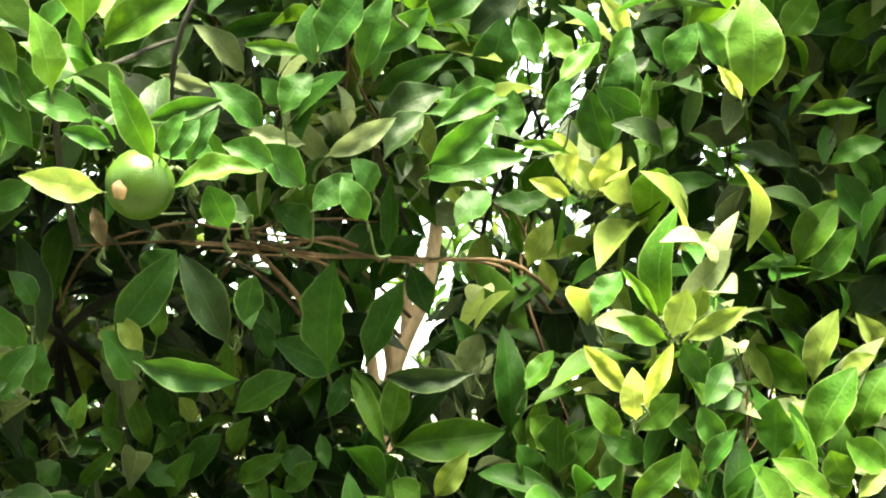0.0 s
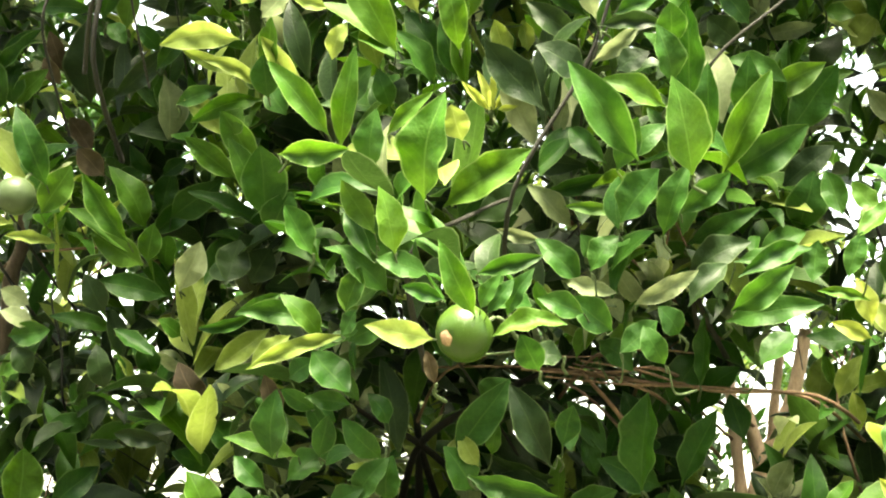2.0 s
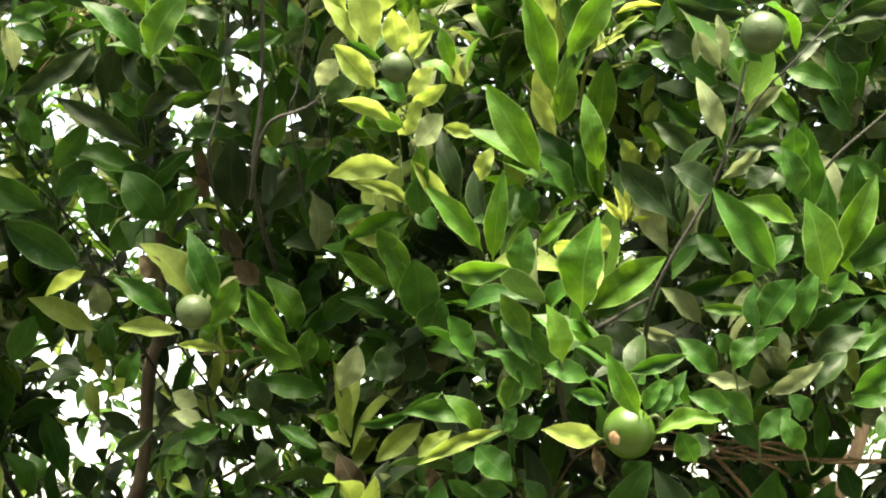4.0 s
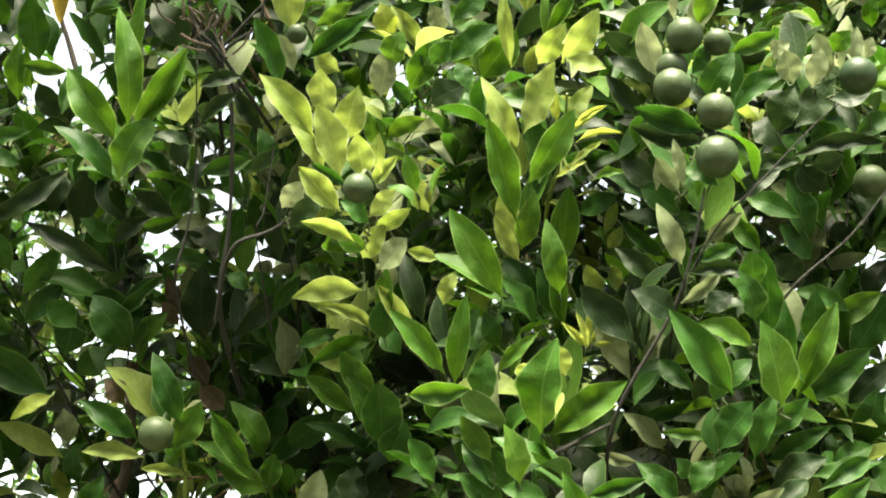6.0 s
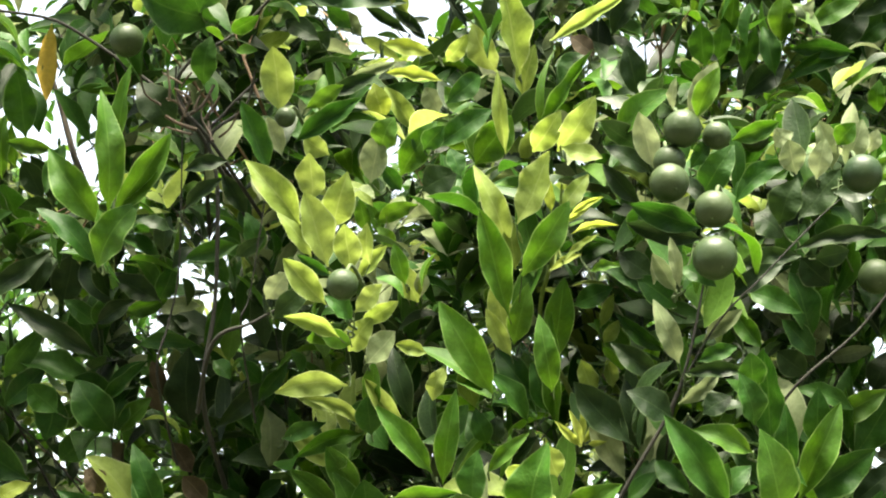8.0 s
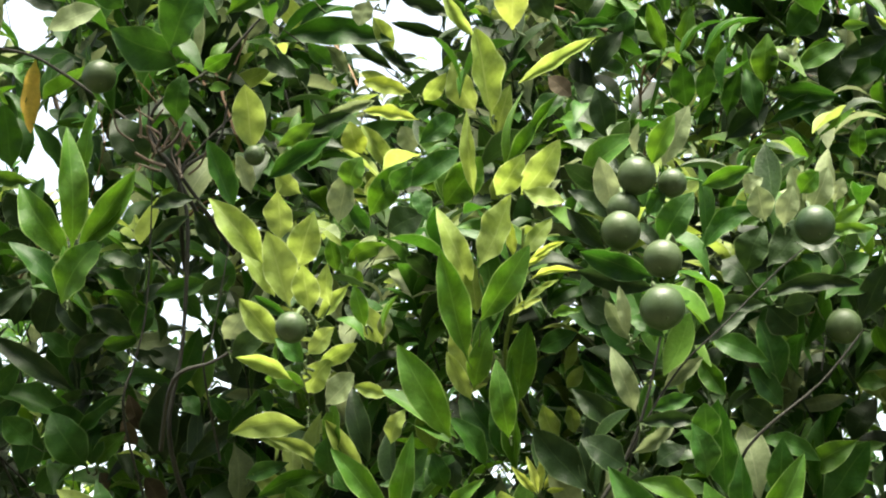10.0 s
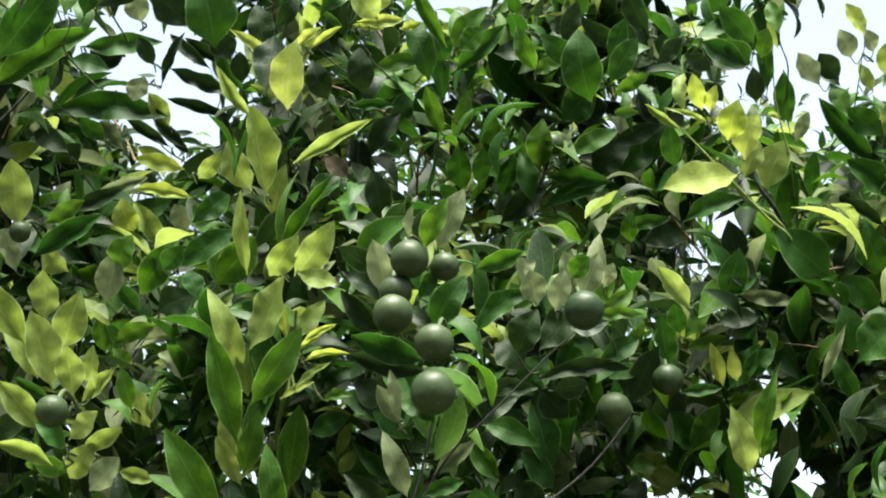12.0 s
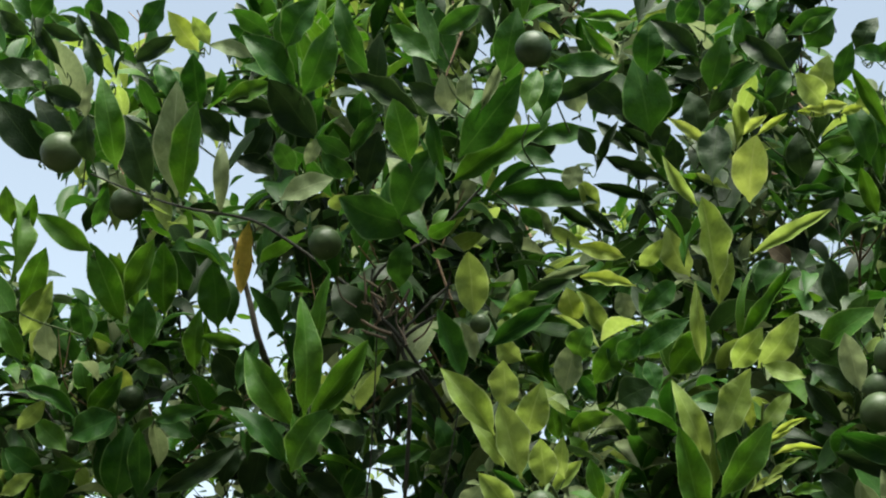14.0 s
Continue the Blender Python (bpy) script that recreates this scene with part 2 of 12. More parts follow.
BESIDE = {}  # leaves that stand just behind the outer ones, by tree
CLEAR = []  # places along the bare limbs
LIT = []  # middles of the young outer leaves, which stand in the light
OUTER = []  # middle and reach of each outer leaf and fruit


def empty_at(name, x, y, z=0.0):
    ob = new(name)
    ob.location = (x, y, z)
    return ob


# ---- ground ----
def ground():
    n, size = 40, 2500.0
    line = [size * (abs(2 * i / n - 1) ** 3) * (1 if i > n / 2 else -1) for i in range(n + 1)]
    verts = [(x, y, 0.04 * noise.noise((x * 0.7, y * 0.7, 0)) if abs(x) + abs(y) < 60 else 0) for y in line for x in line]
    faces = [(j * (n + 1) + i, j * (n + 1) + i + 1, (j + 1) * (n + 1) + i + 1, (j + 1) * (n + 1) + i) for j in range(n) for i in range(n)]
    tagged(new("ground", mesh_of("ground", verts, faces, [SOIL])), "rough grassy orchard soil under the trees", "ground", kind="structure")


ground()


def light_block_wall():
    """An unseen wall added behind the camera to block low sky light."""
    x, y0, y1, top = 9.0, -2.6, -2.4, 4.2
    n = 36
    verts, faces = [], []
    for i in range(n + 1):
        u = -x + 2 * x * i / n
        lift = 0.015 * noise.noise((u, 0, 3))
        verts += [(u, y1, -0.1), (u, y1, top + lift), (u, y0, top + lift), (u, y0, -0.1)]
    for i in range(n):
        for k in range(3):
            faces.append((4 * i + k, 4 * (i + 1) + k, 4 * (i + 1) + k + 1, 4 * i + k + 1))
    faces += [(0, 1, 2, 3), (4 * n + 3, 4 * n + 2, 4 * n + 1, 4 * n)]
    me = mesh_of("wall_south", verts, faces, [PLASTER])
    me.polygons.foreach_set("use_smooth", np.zeros(len(me.polygons), dtype=bool))
    tagged(new("wall_south", me), "plain unseen wall added to block low sky light", "wall", kind="structure")


light_block_wall()

# ---- the citrus tree ----
TREE = tagged(empty_at("citrus_tree", -0.36, 1.95), "leafy green citrus tree with young yellow-green shoots", "tree")
BEHIND = tagged(empty_at("citrus_tree", -0.02, 3.15), "citrus tree with pale tan trunk behind the front tree", "tree")

RIGHT = tagged(empty_at("citrus_tree", 0.42, 2.0), "bushy citrus tree with bright yellow-green new shoots", "tree")
LEFT = tagged(empty_at("citrus_tree", -1.75, 2.7), "green citrus tree with upright leafy shoots against the sky", "tree")


def woody(name, parent, points, r0, r1, mat, sides=9):
    k = len(points) - 1
    v, f = tube(points, [r0 + (r1 - r0) * i / k for i in range(k + 1)], sides)
    return part(name, mesh_of(name, v, f, [mat]), parent)


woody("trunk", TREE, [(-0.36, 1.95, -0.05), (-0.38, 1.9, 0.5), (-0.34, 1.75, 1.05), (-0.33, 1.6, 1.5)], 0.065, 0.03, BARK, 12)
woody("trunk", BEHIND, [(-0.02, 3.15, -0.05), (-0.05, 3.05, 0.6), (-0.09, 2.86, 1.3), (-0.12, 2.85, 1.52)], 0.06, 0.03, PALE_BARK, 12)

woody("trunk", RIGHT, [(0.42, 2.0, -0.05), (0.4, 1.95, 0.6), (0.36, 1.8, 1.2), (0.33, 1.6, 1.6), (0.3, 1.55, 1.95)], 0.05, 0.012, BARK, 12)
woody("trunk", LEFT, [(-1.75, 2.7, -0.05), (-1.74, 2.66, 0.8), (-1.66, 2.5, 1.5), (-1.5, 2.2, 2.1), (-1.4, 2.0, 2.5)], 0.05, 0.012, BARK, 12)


def limb(name, points, r):
    """A bare twig or limb; its lower end runs back into the crown."""
    run = [Vector(p) for p in (points if points[0][2] < points[-1][2] else reversed(points))]
    run.insert(0, run[0] + (run[0] - run[1]).normalized() * 0.05 + Vector((0, 0.08, -0.03)))
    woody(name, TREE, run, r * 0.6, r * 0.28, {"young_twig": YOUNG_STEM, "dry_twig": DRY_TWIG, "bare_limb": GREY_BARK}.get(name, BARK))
    for p, q in zip(points, points[1:]):
        for k in range(5):
            CLEAR.append((Vector(p).lerp(Vector(q), k / 5), max(2.0 * r, 0.016)))


def back_limb(points, r, bark=PALE_BARK):
    woody("limb", BEHIND, points, r, r * 0.8, bark)
    for p, q in zip(points, points[1:]):
        for k in range(8):
            CLEAR.append((Vector(p).lerp(Vector(q), k / 8), 2.4 * r))


limb("limb", [(-0.351, 1.529, 1.595), (-0.353, 1.519, 1.656), (-0.352, 1.513, 1.699)], 0.0118)
limb("limb", [(-0.346, 1.494, 1.697), (-0.349, 1.486, 1.743), (-0.354, 1.478, 1.787), (-0.363, 1.468, 1.836)], 0.0072)
limb("limb", [(-0.339, 1.475, 1.695), (-0.377, 1.463, 1.715), (-0.414, 1.452, 1.739), (-0.440, 1.443, 1.757), (-0.471, 1.431, 1.791)], 0.0066)
limb("limb", [(-0.339, 1.474, 1.698), (-0.275, 1.481, 1.741), (-0.220, 1.489, 1.768), (-0.187, 1.493, 1.790), (-0.159, 1.490, 1.844), (-0.138, 1.485, 1.907)], 0.0071)
limb("dry_twig", [(-0.193, 1.373, 1.755), (-0.114, 1.391, 1.748), (-0.035, 1.408, 1.746), (0.046, 1.427, 1.737)], 0.0030)
limb("dry_twig", [(-0.175, 1.396, 1.766), (-0.128, 1.408, 1.753), (-0.088, 1.419, 1.735)], 0.0036)
limb("dry_twig", [(-0.296, 1.401, 1.763), (-0.224, 1.413, 1.784), (-0.183, 1.423, 1.778), (-0.122, 1.436, 1.781)], 0.0026)
limb("twig", [(-0.309, 1.334, 1.844), (-0.301, 1.343, 1.799), (-0.281, 1.350, 1.779), (-0.263, 1.358, 1.754)], 0.0023)
limb("twig", [(0.039, 2.041, 1.797), (0.064, 2.032, 1.886), (0.125, 2.024, 1.959), (0.173, 2.018, 2.012)], 0.0069)
limb("twig", [(0.125, 2.025, 1.952), (0.113, 2.019, 2.001), (0.110, 2.013, 2.056)], 0.0048)
limb("twig", [(-1.011, 1.406, 2.222), (-0.965, 1.431, 2.148), (-0.911, 1.463, 2.042), (-0.835, 1.508, 1.889)], 0.0037)
limb("twig", [(-1.387, 1.979, 1.875), (-1.322, 2.010, 1.797), (-1.263, 2.045, 1.676)], 0.0149)
limb("twig", [(-0.730, 1.435, 1.883), (-0.738, 1.438, 1.845), (-0.729, 1.448, 1.794), (-0.727, 1.459, 1.731)], 0.0029)
limb("limb", [(-0.597, 1.229, 2.044), (-0.579, 1.209, 2.135), (-0.568, 1.180, 2.248), (-0.572, 1.165, 2.298), (-0.535, 1.166, 2.327), (-0.522, 1.158, 2.366)], 0.0047)
limb("twig", [(-0.573, 1.165, 2.297), (-0.600, 1.149, 2.331), (-0.600, 1.138, 2.368)], 0.0041)
limb("twig", [(-0.490, 1.119, 2.231), (-0.515, 1.142, 2.123), (-0.526, 1.148, 2.093)], 0.0020)
limb("twig", [(-0.590, 1.137, 2.304), (-0.603, 1.172, 2.169), (-0.617, 1.184, 2.113), (-0.632, 1.194, 2.063)], 0.0026)
limb("twig", [(-0.537, 1.109, 2.070), (-0.498, 1.114, 2.088), (-0.448, 1.119, 2.116)], 0.0038)
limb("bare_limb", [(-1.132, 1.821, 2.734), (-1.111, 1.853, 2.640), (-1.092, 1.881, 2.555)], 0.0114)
limb("twig", [(-0.945, 1.402, 2.105), (-0.870, 1.443, 2.028), (-0.823, 1.473, 1.962), (-0.786, 1.500, 1.896)], 0.0034)
limb("twig", [(-0.179, 1.163, 1.892), (-0.121, 1.152, 1.984), (-0.099, 1.144, 2.033), (-0.081, 1.131, 2.096)], 0.0039)
limb("twig", [(-0.118, 1.181, 1.998), (-0.076, 1.172, 2.068), (-0.031, 1.171, 2.111), (0.025, 1.171, 2.164), (0.058, 1.172, 2.188)], 0.0021)
limb("twig", [(-0.022, 1.234, 2.010), (0.046, 1.235, 2.068), (0.087, 1.232, 2.115)], 0.0030)
limb("twig", [(-0.884, 1.039, 2.462), (-0.836, 1.064, 2.444), (-0.787, 1.087, 2.432), (-0.732, 1.111, 2.425), (-0.700, 1.130, 2.409), (-0.661, 1.156, 2.381), (-0.623, 1.185, 2.347)], 0.0038)
limb("limb", [(-0.585, 1.185, 2.300), (-0.606, 1.158, 2.346), (-0.591, 1.150, 2.376), (-0.540, 1.156, 2.408), (-0.490, 1.154, 2.456)], 0.0046)
limb("twig", [(-0.592, 1.202, 2.306), (-0.571, 1.198, 2.336), (-0.534, 1.197, 2.370)], 0.0041)
limb("young_twig", [(0.145, 1.319, 2.437), (0.176, 1.337, 2.404), (0.228, 1.368, 2.349), (0.254, 1.383, 2.322)], 0.0032)
limb("young_twig", [(0.251, 1.402, 2.570), (0.250, 1.425, 2.507), (0.262, 1.454, 2.432)], 0.0021)
limb("dry_twig", [(-0.218, 1.383, 1.763), (-0.156, 1.403, 1.758), (-0.096, 1.421, 1.751), (-0.060, 1.432, 1.749)], 0.0034)
limb("dry_twig", [(-0.173, 1.406, 1.770), (-0.118, 1.424, 1.756), (-0.080, 1.437, 1.746)], 0.0030)
limb("dry_twig", [(-0.161, 1.390, 1.760), (-0.126, 1.407, 1.718), (-0.118, 1.413, 1.693)], 0.0062)
limb("dry_twig", [(-0.151, 1.412, 1.778), (-0.101, 1.425, 1.784), (-0.057, 1.439, 1.781)], 0.0030)
limb("dry_twig", [(-0.314, 1.410, 1.768), (-0.233, 1.410, 1.768), (-0.147, 1.411, 1.761), (-0.089, 1.411, 1.764)], 0.0036)
limb("dry_twig", [(-0.164, 1.400, 1.772), (-0.108, 1.401, 1.762), (-0.042, 1.403, 1.743), (0.053, 1.404, 1.738)], 0.0034)
limb("dry_twig", [(-0.187, 1.422, 1.754), (-0.163, 1.423, 1.741), (-0.126, 1.427, 1.704)], 0.0038)


def spurs(fork, count, seed):
    """A fan of short, bare, dry spurs on a fork where old fruit stalks broke off."""
    rng = random.Random(seed)
    for _ in range(count):
        p = Vector(fork) + Vector((rng.gauss(0, 0.012), rng.gauss(-0.012, 0.01), rng.gauss(0.002, 0.012)))
        way = Vector((rng.gauss(-0.1, 0.55), rng.gauss(-0.25, 0.3), rng.uniform(0.35, 1.0))).normalized()
        tip = p + way * rng.uniform(0.018, 0.04)
        bow = p.lerp(tip, 0.5) + Vector((rng.gauss(0, 0.003), 0, rng.gauss(0, 0.003)))
        r = rng.uniform(0.0011, 0.0021)
        v, f = tube([p, bow, tip], [r, 0.9 * r, 0.7 * r], 6)
        part("spur", mesh_of("spur", v, f, [SPUR_BARK]), TREE)
        CLEAR.append((bow, 0.014))


spurs((-0.572, 1.150, 2.298), 11, 51)
spurs((-0.590, 1.150, 2.325), 7, 52)
back_limb([(-1.002, 1.707, 1.634), (-0.979, 1.705, 1.697), (-0.944, 1.704, 1.774), (-0.927, 1.689, 1.906), (-0.911, 1.686, 1.958), (-0.901, 1.669, 2.090)], 0.0104, TRUNK_BARK)
back_limb([(-0.121, 2.898, 1.567), (-0.097, 2.882, 1.704), (-0.039, 2.874, 1.830), (-0.011, 2.860, 1.957)], 0.0155)
back_limb([(-0.128, 2.884, 1.645), (-0.135, 2.869, 1.733), (-0.147, 2.842, 1.889)], 0.0119)
back_limb([(-0.093, 2.889, 1.664), (-0.100, 2.875, 1.743), (-0.122, 2.858, 1.821)], 0.0148)
back_limb([(-0.076, 2.879, 1.752), (-0.069, 2.869, 1.821), (-0.056, 2.857, 1.918)], 0.0099)


def set_leaf(parent, base, tip, width, sort, bend, turn):
    base, tip = Vector(base), Vector(tip)
    along = tip - base
    size = along.length
    along.normalize()
    out = VIEWPOINT - (base + tip) / 2
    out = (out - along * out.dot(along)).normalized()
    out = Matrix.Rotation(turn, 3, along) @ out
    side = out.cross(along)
    shape = random.randrange(KINDS)
    if sort in "gyY":
        LIT.append((base + tip) / 2)
    OUTER.append(((base + tip) / 2, 0.36 * size))
    OUTER.append((base.lerp(tip, 0.22), 0.2 * size))
    OUTER.append((base.lerp(tip, 0.8), 0.2 * size))
    ob = new("leaf", BLADES[sort, bend, shape])
    ob.parent = parent
    wide = 0.95 * width / max(0.8, math.cos(turn))
    ob.matrix_basis = Matrix((
        (along.x * size, side.x * wide, out.x * size, base.x),
        (along.y * size, side.y * wide, out.y * size, base.y),
        (along.z * size, side.z * wide, out.z * size, base.z),
        (0, 0, 0, 1)))
    return ob


def sprig(tree, stem, leaves, young=False, thick=1.0):
    """A twig through the points of stem, with side stalks to each leaf."""
    pieces = [tube(stem, [thick * r for r in (0.0030, 0.0025, 0.0021, 0.0014)], 6)]
    a, b, c = (Vector(p) for p in stem[1:])
    for base, *_ in leaves:
        base = Vector(base)
        best = min((a.lerp(b, s / 6) for s in range(7)), key=lambda p: (p - base).length)
        other = min((b.lerp(c, s / 6) for s in range(7)), key=lambda p: (p - base).length)
        near = best if (best - base).length < (other - base).length else other
        if 0.004 < (near - base).length < 0.06:
            bow = near.lerp(base, 0.5) + Vector((0, 0.006, -0.006))
            pieces.append(tube([near, bow, base], [0.0016 * thick, 0.0013 * thick, 0.0011 * thick], 5))
    v, f = grown_together(pieces)
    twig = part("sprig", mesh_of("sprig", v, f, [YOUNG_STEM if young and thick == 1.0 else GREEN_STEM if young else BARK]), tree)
    for base, tip, width, sort, bend in leaves:
        turn = random.uniform(-0.25, 0.6)
        level = Vector(tip) - Vector(base)
        set_leaf(twig, base, tip, width, sort, bend, turn if level.x < 0 else -turn)
        for _ in range(random.choice((1, 2, 2, 3) if thick == 1.0 and sort in "dmg" else (0, 1, 1, 2)) if width > 0.013 and sort in "dmg" else 0):
            way = Matrix.Rotation(random.choice((-1, 1)) * random.uniform(0.35, 1.1), 3, "Y") @ level * random.uniform(0.6, 0.95)
            way += Vector((0, random.uniform(-0.2, 0.5) * level.length, random.uniform(0, 0.35) * level.length))
            BESIDE.setdefault(tree.name, []).append((Vector(base) + Vector((random.gauss(0, 0.006), random.uniform(0.012, 0.03), random.gauss(0, 0.01))), way, width * random.uniform(0.6, 0.85), sort))


sprig(TREE, [(-0.027, 1.482, 1.767), (-0.053, 1.358, 1.839), (-0.022, 1.350, 1.870), (-0.014, 1.339, 1.942)],
      [((-0.081, 1.421, 1.729), (-0.050, 1.449, 1.783), 0.037, "m", 0)])
sprig(TREE, [(-0.056, 1.514, 1.772), (-0.053, 1.358, 1.839), (-0.018, 1.340, 1.878), (-0.002, 1.385, 1.941)],
      [((0.055, 1.322, 1.831), (0.061, 1.321, 1.869), 0.023, "m", 0),
       ((-0.004, 1.254, 1.828), (0.047, 1.288, 1.862), 0.020, "m", 0),
       ((-0.042, 1.217, 1.799), (-0.012, 1.236, 1.839), 0.022, "d", 0)])
sprig(TREE, [(-0.249, 1.388, 1.999), (-0.251, 1.288, 1.989), (-0.261, 1.270, 2.005), (-0.264, 1.258, 2.009)],
      [((-0.254, 1.249, 2.021), (-0.297, 1.238, 2.076), 0.029, "m", 0)], young=True, thick=0.38)
sprig(TREE, [(-0.280, 1.267, 1.753), (-0.268, 1.162, 1.837), (-0.218, 1.180, 1.876), (-0.188, 1.234, 1.902)],
      [((-0.108, 1.204, 1.920), (-0.143, 1.216, 1.957), 0.020, "m", 0)])
sprig(TREE, [(-0.181, 1.163, 1.758), (-0.195, 1.063, 1.748), (-0.184, 1.044, 1.766), (-0.179, 1.027, 1.775)],
      [((-0.166, 1.014, 1.772), (-0.147, 1.015, 1.797), 0.013, "m", 0)], young=True, thick=0.38)
sprig(TREE, [(-0.475, 1.404, 1.807), (-0.467, 1.304, 1.797), (-0.463, 1.285, 1.814), (-0.473, 1.270, 1.824)],
      [((-0.469, 1.259, 1.833), (-0.460, 1.269, 1.877), 0.033, "d", 0),
       ((-0.435, 1.270, 1.811), (-0.501, 1.268, 1.793), 0.012, "m", 1)], young=True, thick=0.38)
sprig(TREE, [(0.008, 1.473, 1.634), (0.027, 1.373, 1.624), (0.021, 1.355, 1.640), (0.020, 1.343, 1.644)],
      [((0.020, 1.333, 1.644), (-0.052, 1.339, 1.645), 0.021, "d", 1)], young=True, thick=0.38)
sprig(RIGHT, [(0.146, 1.553, 1.674), (0.154, 1.417, 1.776), (0.117, 1.390, 1.798), (0.100, 1.383, 1.807)],
      [((0.104, 1.321, 1.814), (0.059, 1.316, 1.824), 0.011, "g", 0),
       ((0.099, 1.463, 1.804), (0.043, 1.458, 1.800), 0.021, "m", 1)], young=True)
sprig(RIGHT, [(0.038, 2.178, 1.591), (0.024, 2.060, 1.697), (0.033, 2.013, 1.751), (0.033, 2.021, 1.767)],
      [((0.038, 1.912, 1.758), (0.045, 1.913, 1.822), 0.035, "y", 0),
       ((0.046, 1.869, 1.755), (0.101, 1.903, 1.794), 0.031, "m", 0),
       ((0.033, 2.055, 1.770), (0.040, 2.071, 1.739), 0.030, "y", 0)], young=True)
sprig(RIGHT, [(0.139, 1.477, 1.538), (0.163, 1.358, 1.638), (0.161, 1.334, 1.666), (0.160, 1.330, 1.676)],
      [((0.155, 1.408, 1.680), (0.133, 1.418, 1.726), 0.019, "y", 0)], young=True)
sprig(RIGHT, [(0.100, 1.686, 1.643), (0.113, 1.586, 1.633), (0.105, 1.568, 1.649), (0.103, 1.556, 1.653)],
      [((0.103, 1.546, 1.653), (0.097, 1.533, 1.715), 0.032, "d", 0)], young=True, thick=0.38)
sprig(TREE, [(-0.059, 1.785, 1.586), (-0.068, 1.685, 1.576), (-0.062, 1.667, 1.592), (-0.060, 1.655, 1.596)],
      [((-0.063, 1.642, 1.623), (-0.095, 1.662, 1.665), 0.012, "m", 0),
       ((-0.056, 1.646, 1.585), (-0.051, 1.677, 1.661), 0.042, "g", 0),
       ((-0.062, 1.647, 1.579), (0.049, 1.634, 1.595), 0.038, "m", 0)], young=True, thick=0.38)
sprig(RIGHT, [(0.338, 1.518, 1.515), (0.322, 1.418, 1.505), (0.312, 1.400, 1.521), (0.309, 1.388, 1.525)],
      [((0.330, 1.384, 1.531), (0.355, 1.385, 1.553), 0.018, "y", 0)], young=True, thick=0.38)
sprig(RIGHT, [(0.313, 1.578, 1.921), (0.331, 1.478, 1.911), (0.322, 1.460, 1.927), (0.320, 1.448, 1.931)],
      [((0.320, 1.438, 1.931), (0.378, 1.445, 1.956), 0.030, "m", 0)], young=True, thick=0.38)
sprig(RIGHT, [(0.214, 1.752, 1.777), (0.217, 1.652, 1.767), (0.216, 1.634, 1.783), (0.216, 1.622, 1.787)],
      [((0.216, 1.612, 1.787), (0.275, 1.628, 1.826), 0.033, "m", 0)], young=True, thick=0.38)
sprig(TREE, [(-0.180, 1.543, 1.634), (-0.180, 1.443, 1.624), (-0.170, 1.425, 1.640), (-0.168, 1.413, 1.644)],
      [((-0.185, 1.404, 1.642), (-0.259, 1.397, 1.660), 0.021, "d", 0),
       ((-0.177, 1.402, 1.658), (-0.261, 1.397, 1.686), 0.025, "d", 1)], young=True, thick=0.38)
sprig(TREE, [(-0.256, 1.548, 1.591), (-0.249, 1.448, 1.581), (-0.245, 1.430, 1.597), (-0.243, 1.418, 1.601)],
      [((-0.232, 1.408, 1.600), (-0.253, 1.430, 1.649), 0.026, "m", 0)], young=True, thick=0.38)
sprig(TREE, [(-0.294, 1.309, 2.219), (-0.304, 1.209, 2.209), (-0.308, 1.191, 2.225), (-0.310, 1.179, 2.229)],
      [((-0.311, 1.166, 2.232), (-0.320, 1.161, 2.259), 0.019, "m", 0)], young=True, thick=0.38)
sprig(TREE, [(-0.115, 1.338, 2.116), (-0.129, 1.238, 2.106), (-0.134, 1.220, 2.122), (-0.135, 1.208, 2.126)],
      [((-0.135, 1.198, 2.126), (-0.166, 1.192, 2.150), 0.027, "d", 0)], young=True, thick=0.38)
sprig(TREE, [(-0.014, 1.507, 2.235), (-0.017, 1.407, 2.225), (-0.014, 1.389, 2.241), (-0.013, 1.377, 2.245)],
      [((-0.013, 1.367, 2.245), (0.002, 1.365, 2.281), 0.024, "m", 0)], young=True, thick=0.38)
sprig(TREE, [(-0.045, 1.594, 2.415), (-0.042, 1.494, 2.405), (-0.034, 1.476, 2.421), (-0.032, 1.464, 2.425)],
      [((-0.014, 1.455, 2.410), (0.062, 1.473, 2.442), 0.021, "m", 1)], young=True, thick=0.38)
sprig(RIGHT, [(0.238, 1.596, 2.260), (0.250, 1.444, 2.351), (0.208, 1.389, 2.379), (0.182, 1.327, 2.402)],
      [((0.209, 1.410, 2.411), (0.227, 1.396, 2.450), 0.024, "y", 0),
       ((0.152, 1.223, 2.409), (0.152, 1.228, 2.455), 0.014, "y", 0)], young=True)
sprig(RIGHT, [(0.256, 1.588, 2.231), (0.250, 1.444, 2.351), (0.222, 1.401, 2.403), (0.223, 1.447, 2.466)],
      [((0.147, 1.327, 2.436), (0.111, 1.329, 2.470), 0.010, "y", 0)])
sprig(TREE, [(-0.424, 1.243, 2.551), (-0.411, 1.143, 2.541), (-0.408, 1.125, 2.557), (-0.408, 1.113, 2.561)],
      [((-0.408, 1.103, 2.561), (-0.342, 1.137, 2.567), 0.026, "m", 0)], young=True, thick=0.38)
sprig(TREE, [(-0.316, 1.464, 2.569), (-0.305, 1.364, 2.559), (-0.316, 1.346, 2.575), (-0.319, 1.334, 2.579)],
      [((-0.300, 1.336, 2.576), (-0.309, 1.323, 2.627), 0.031, "d", 0)], young=True, thick=0.38)
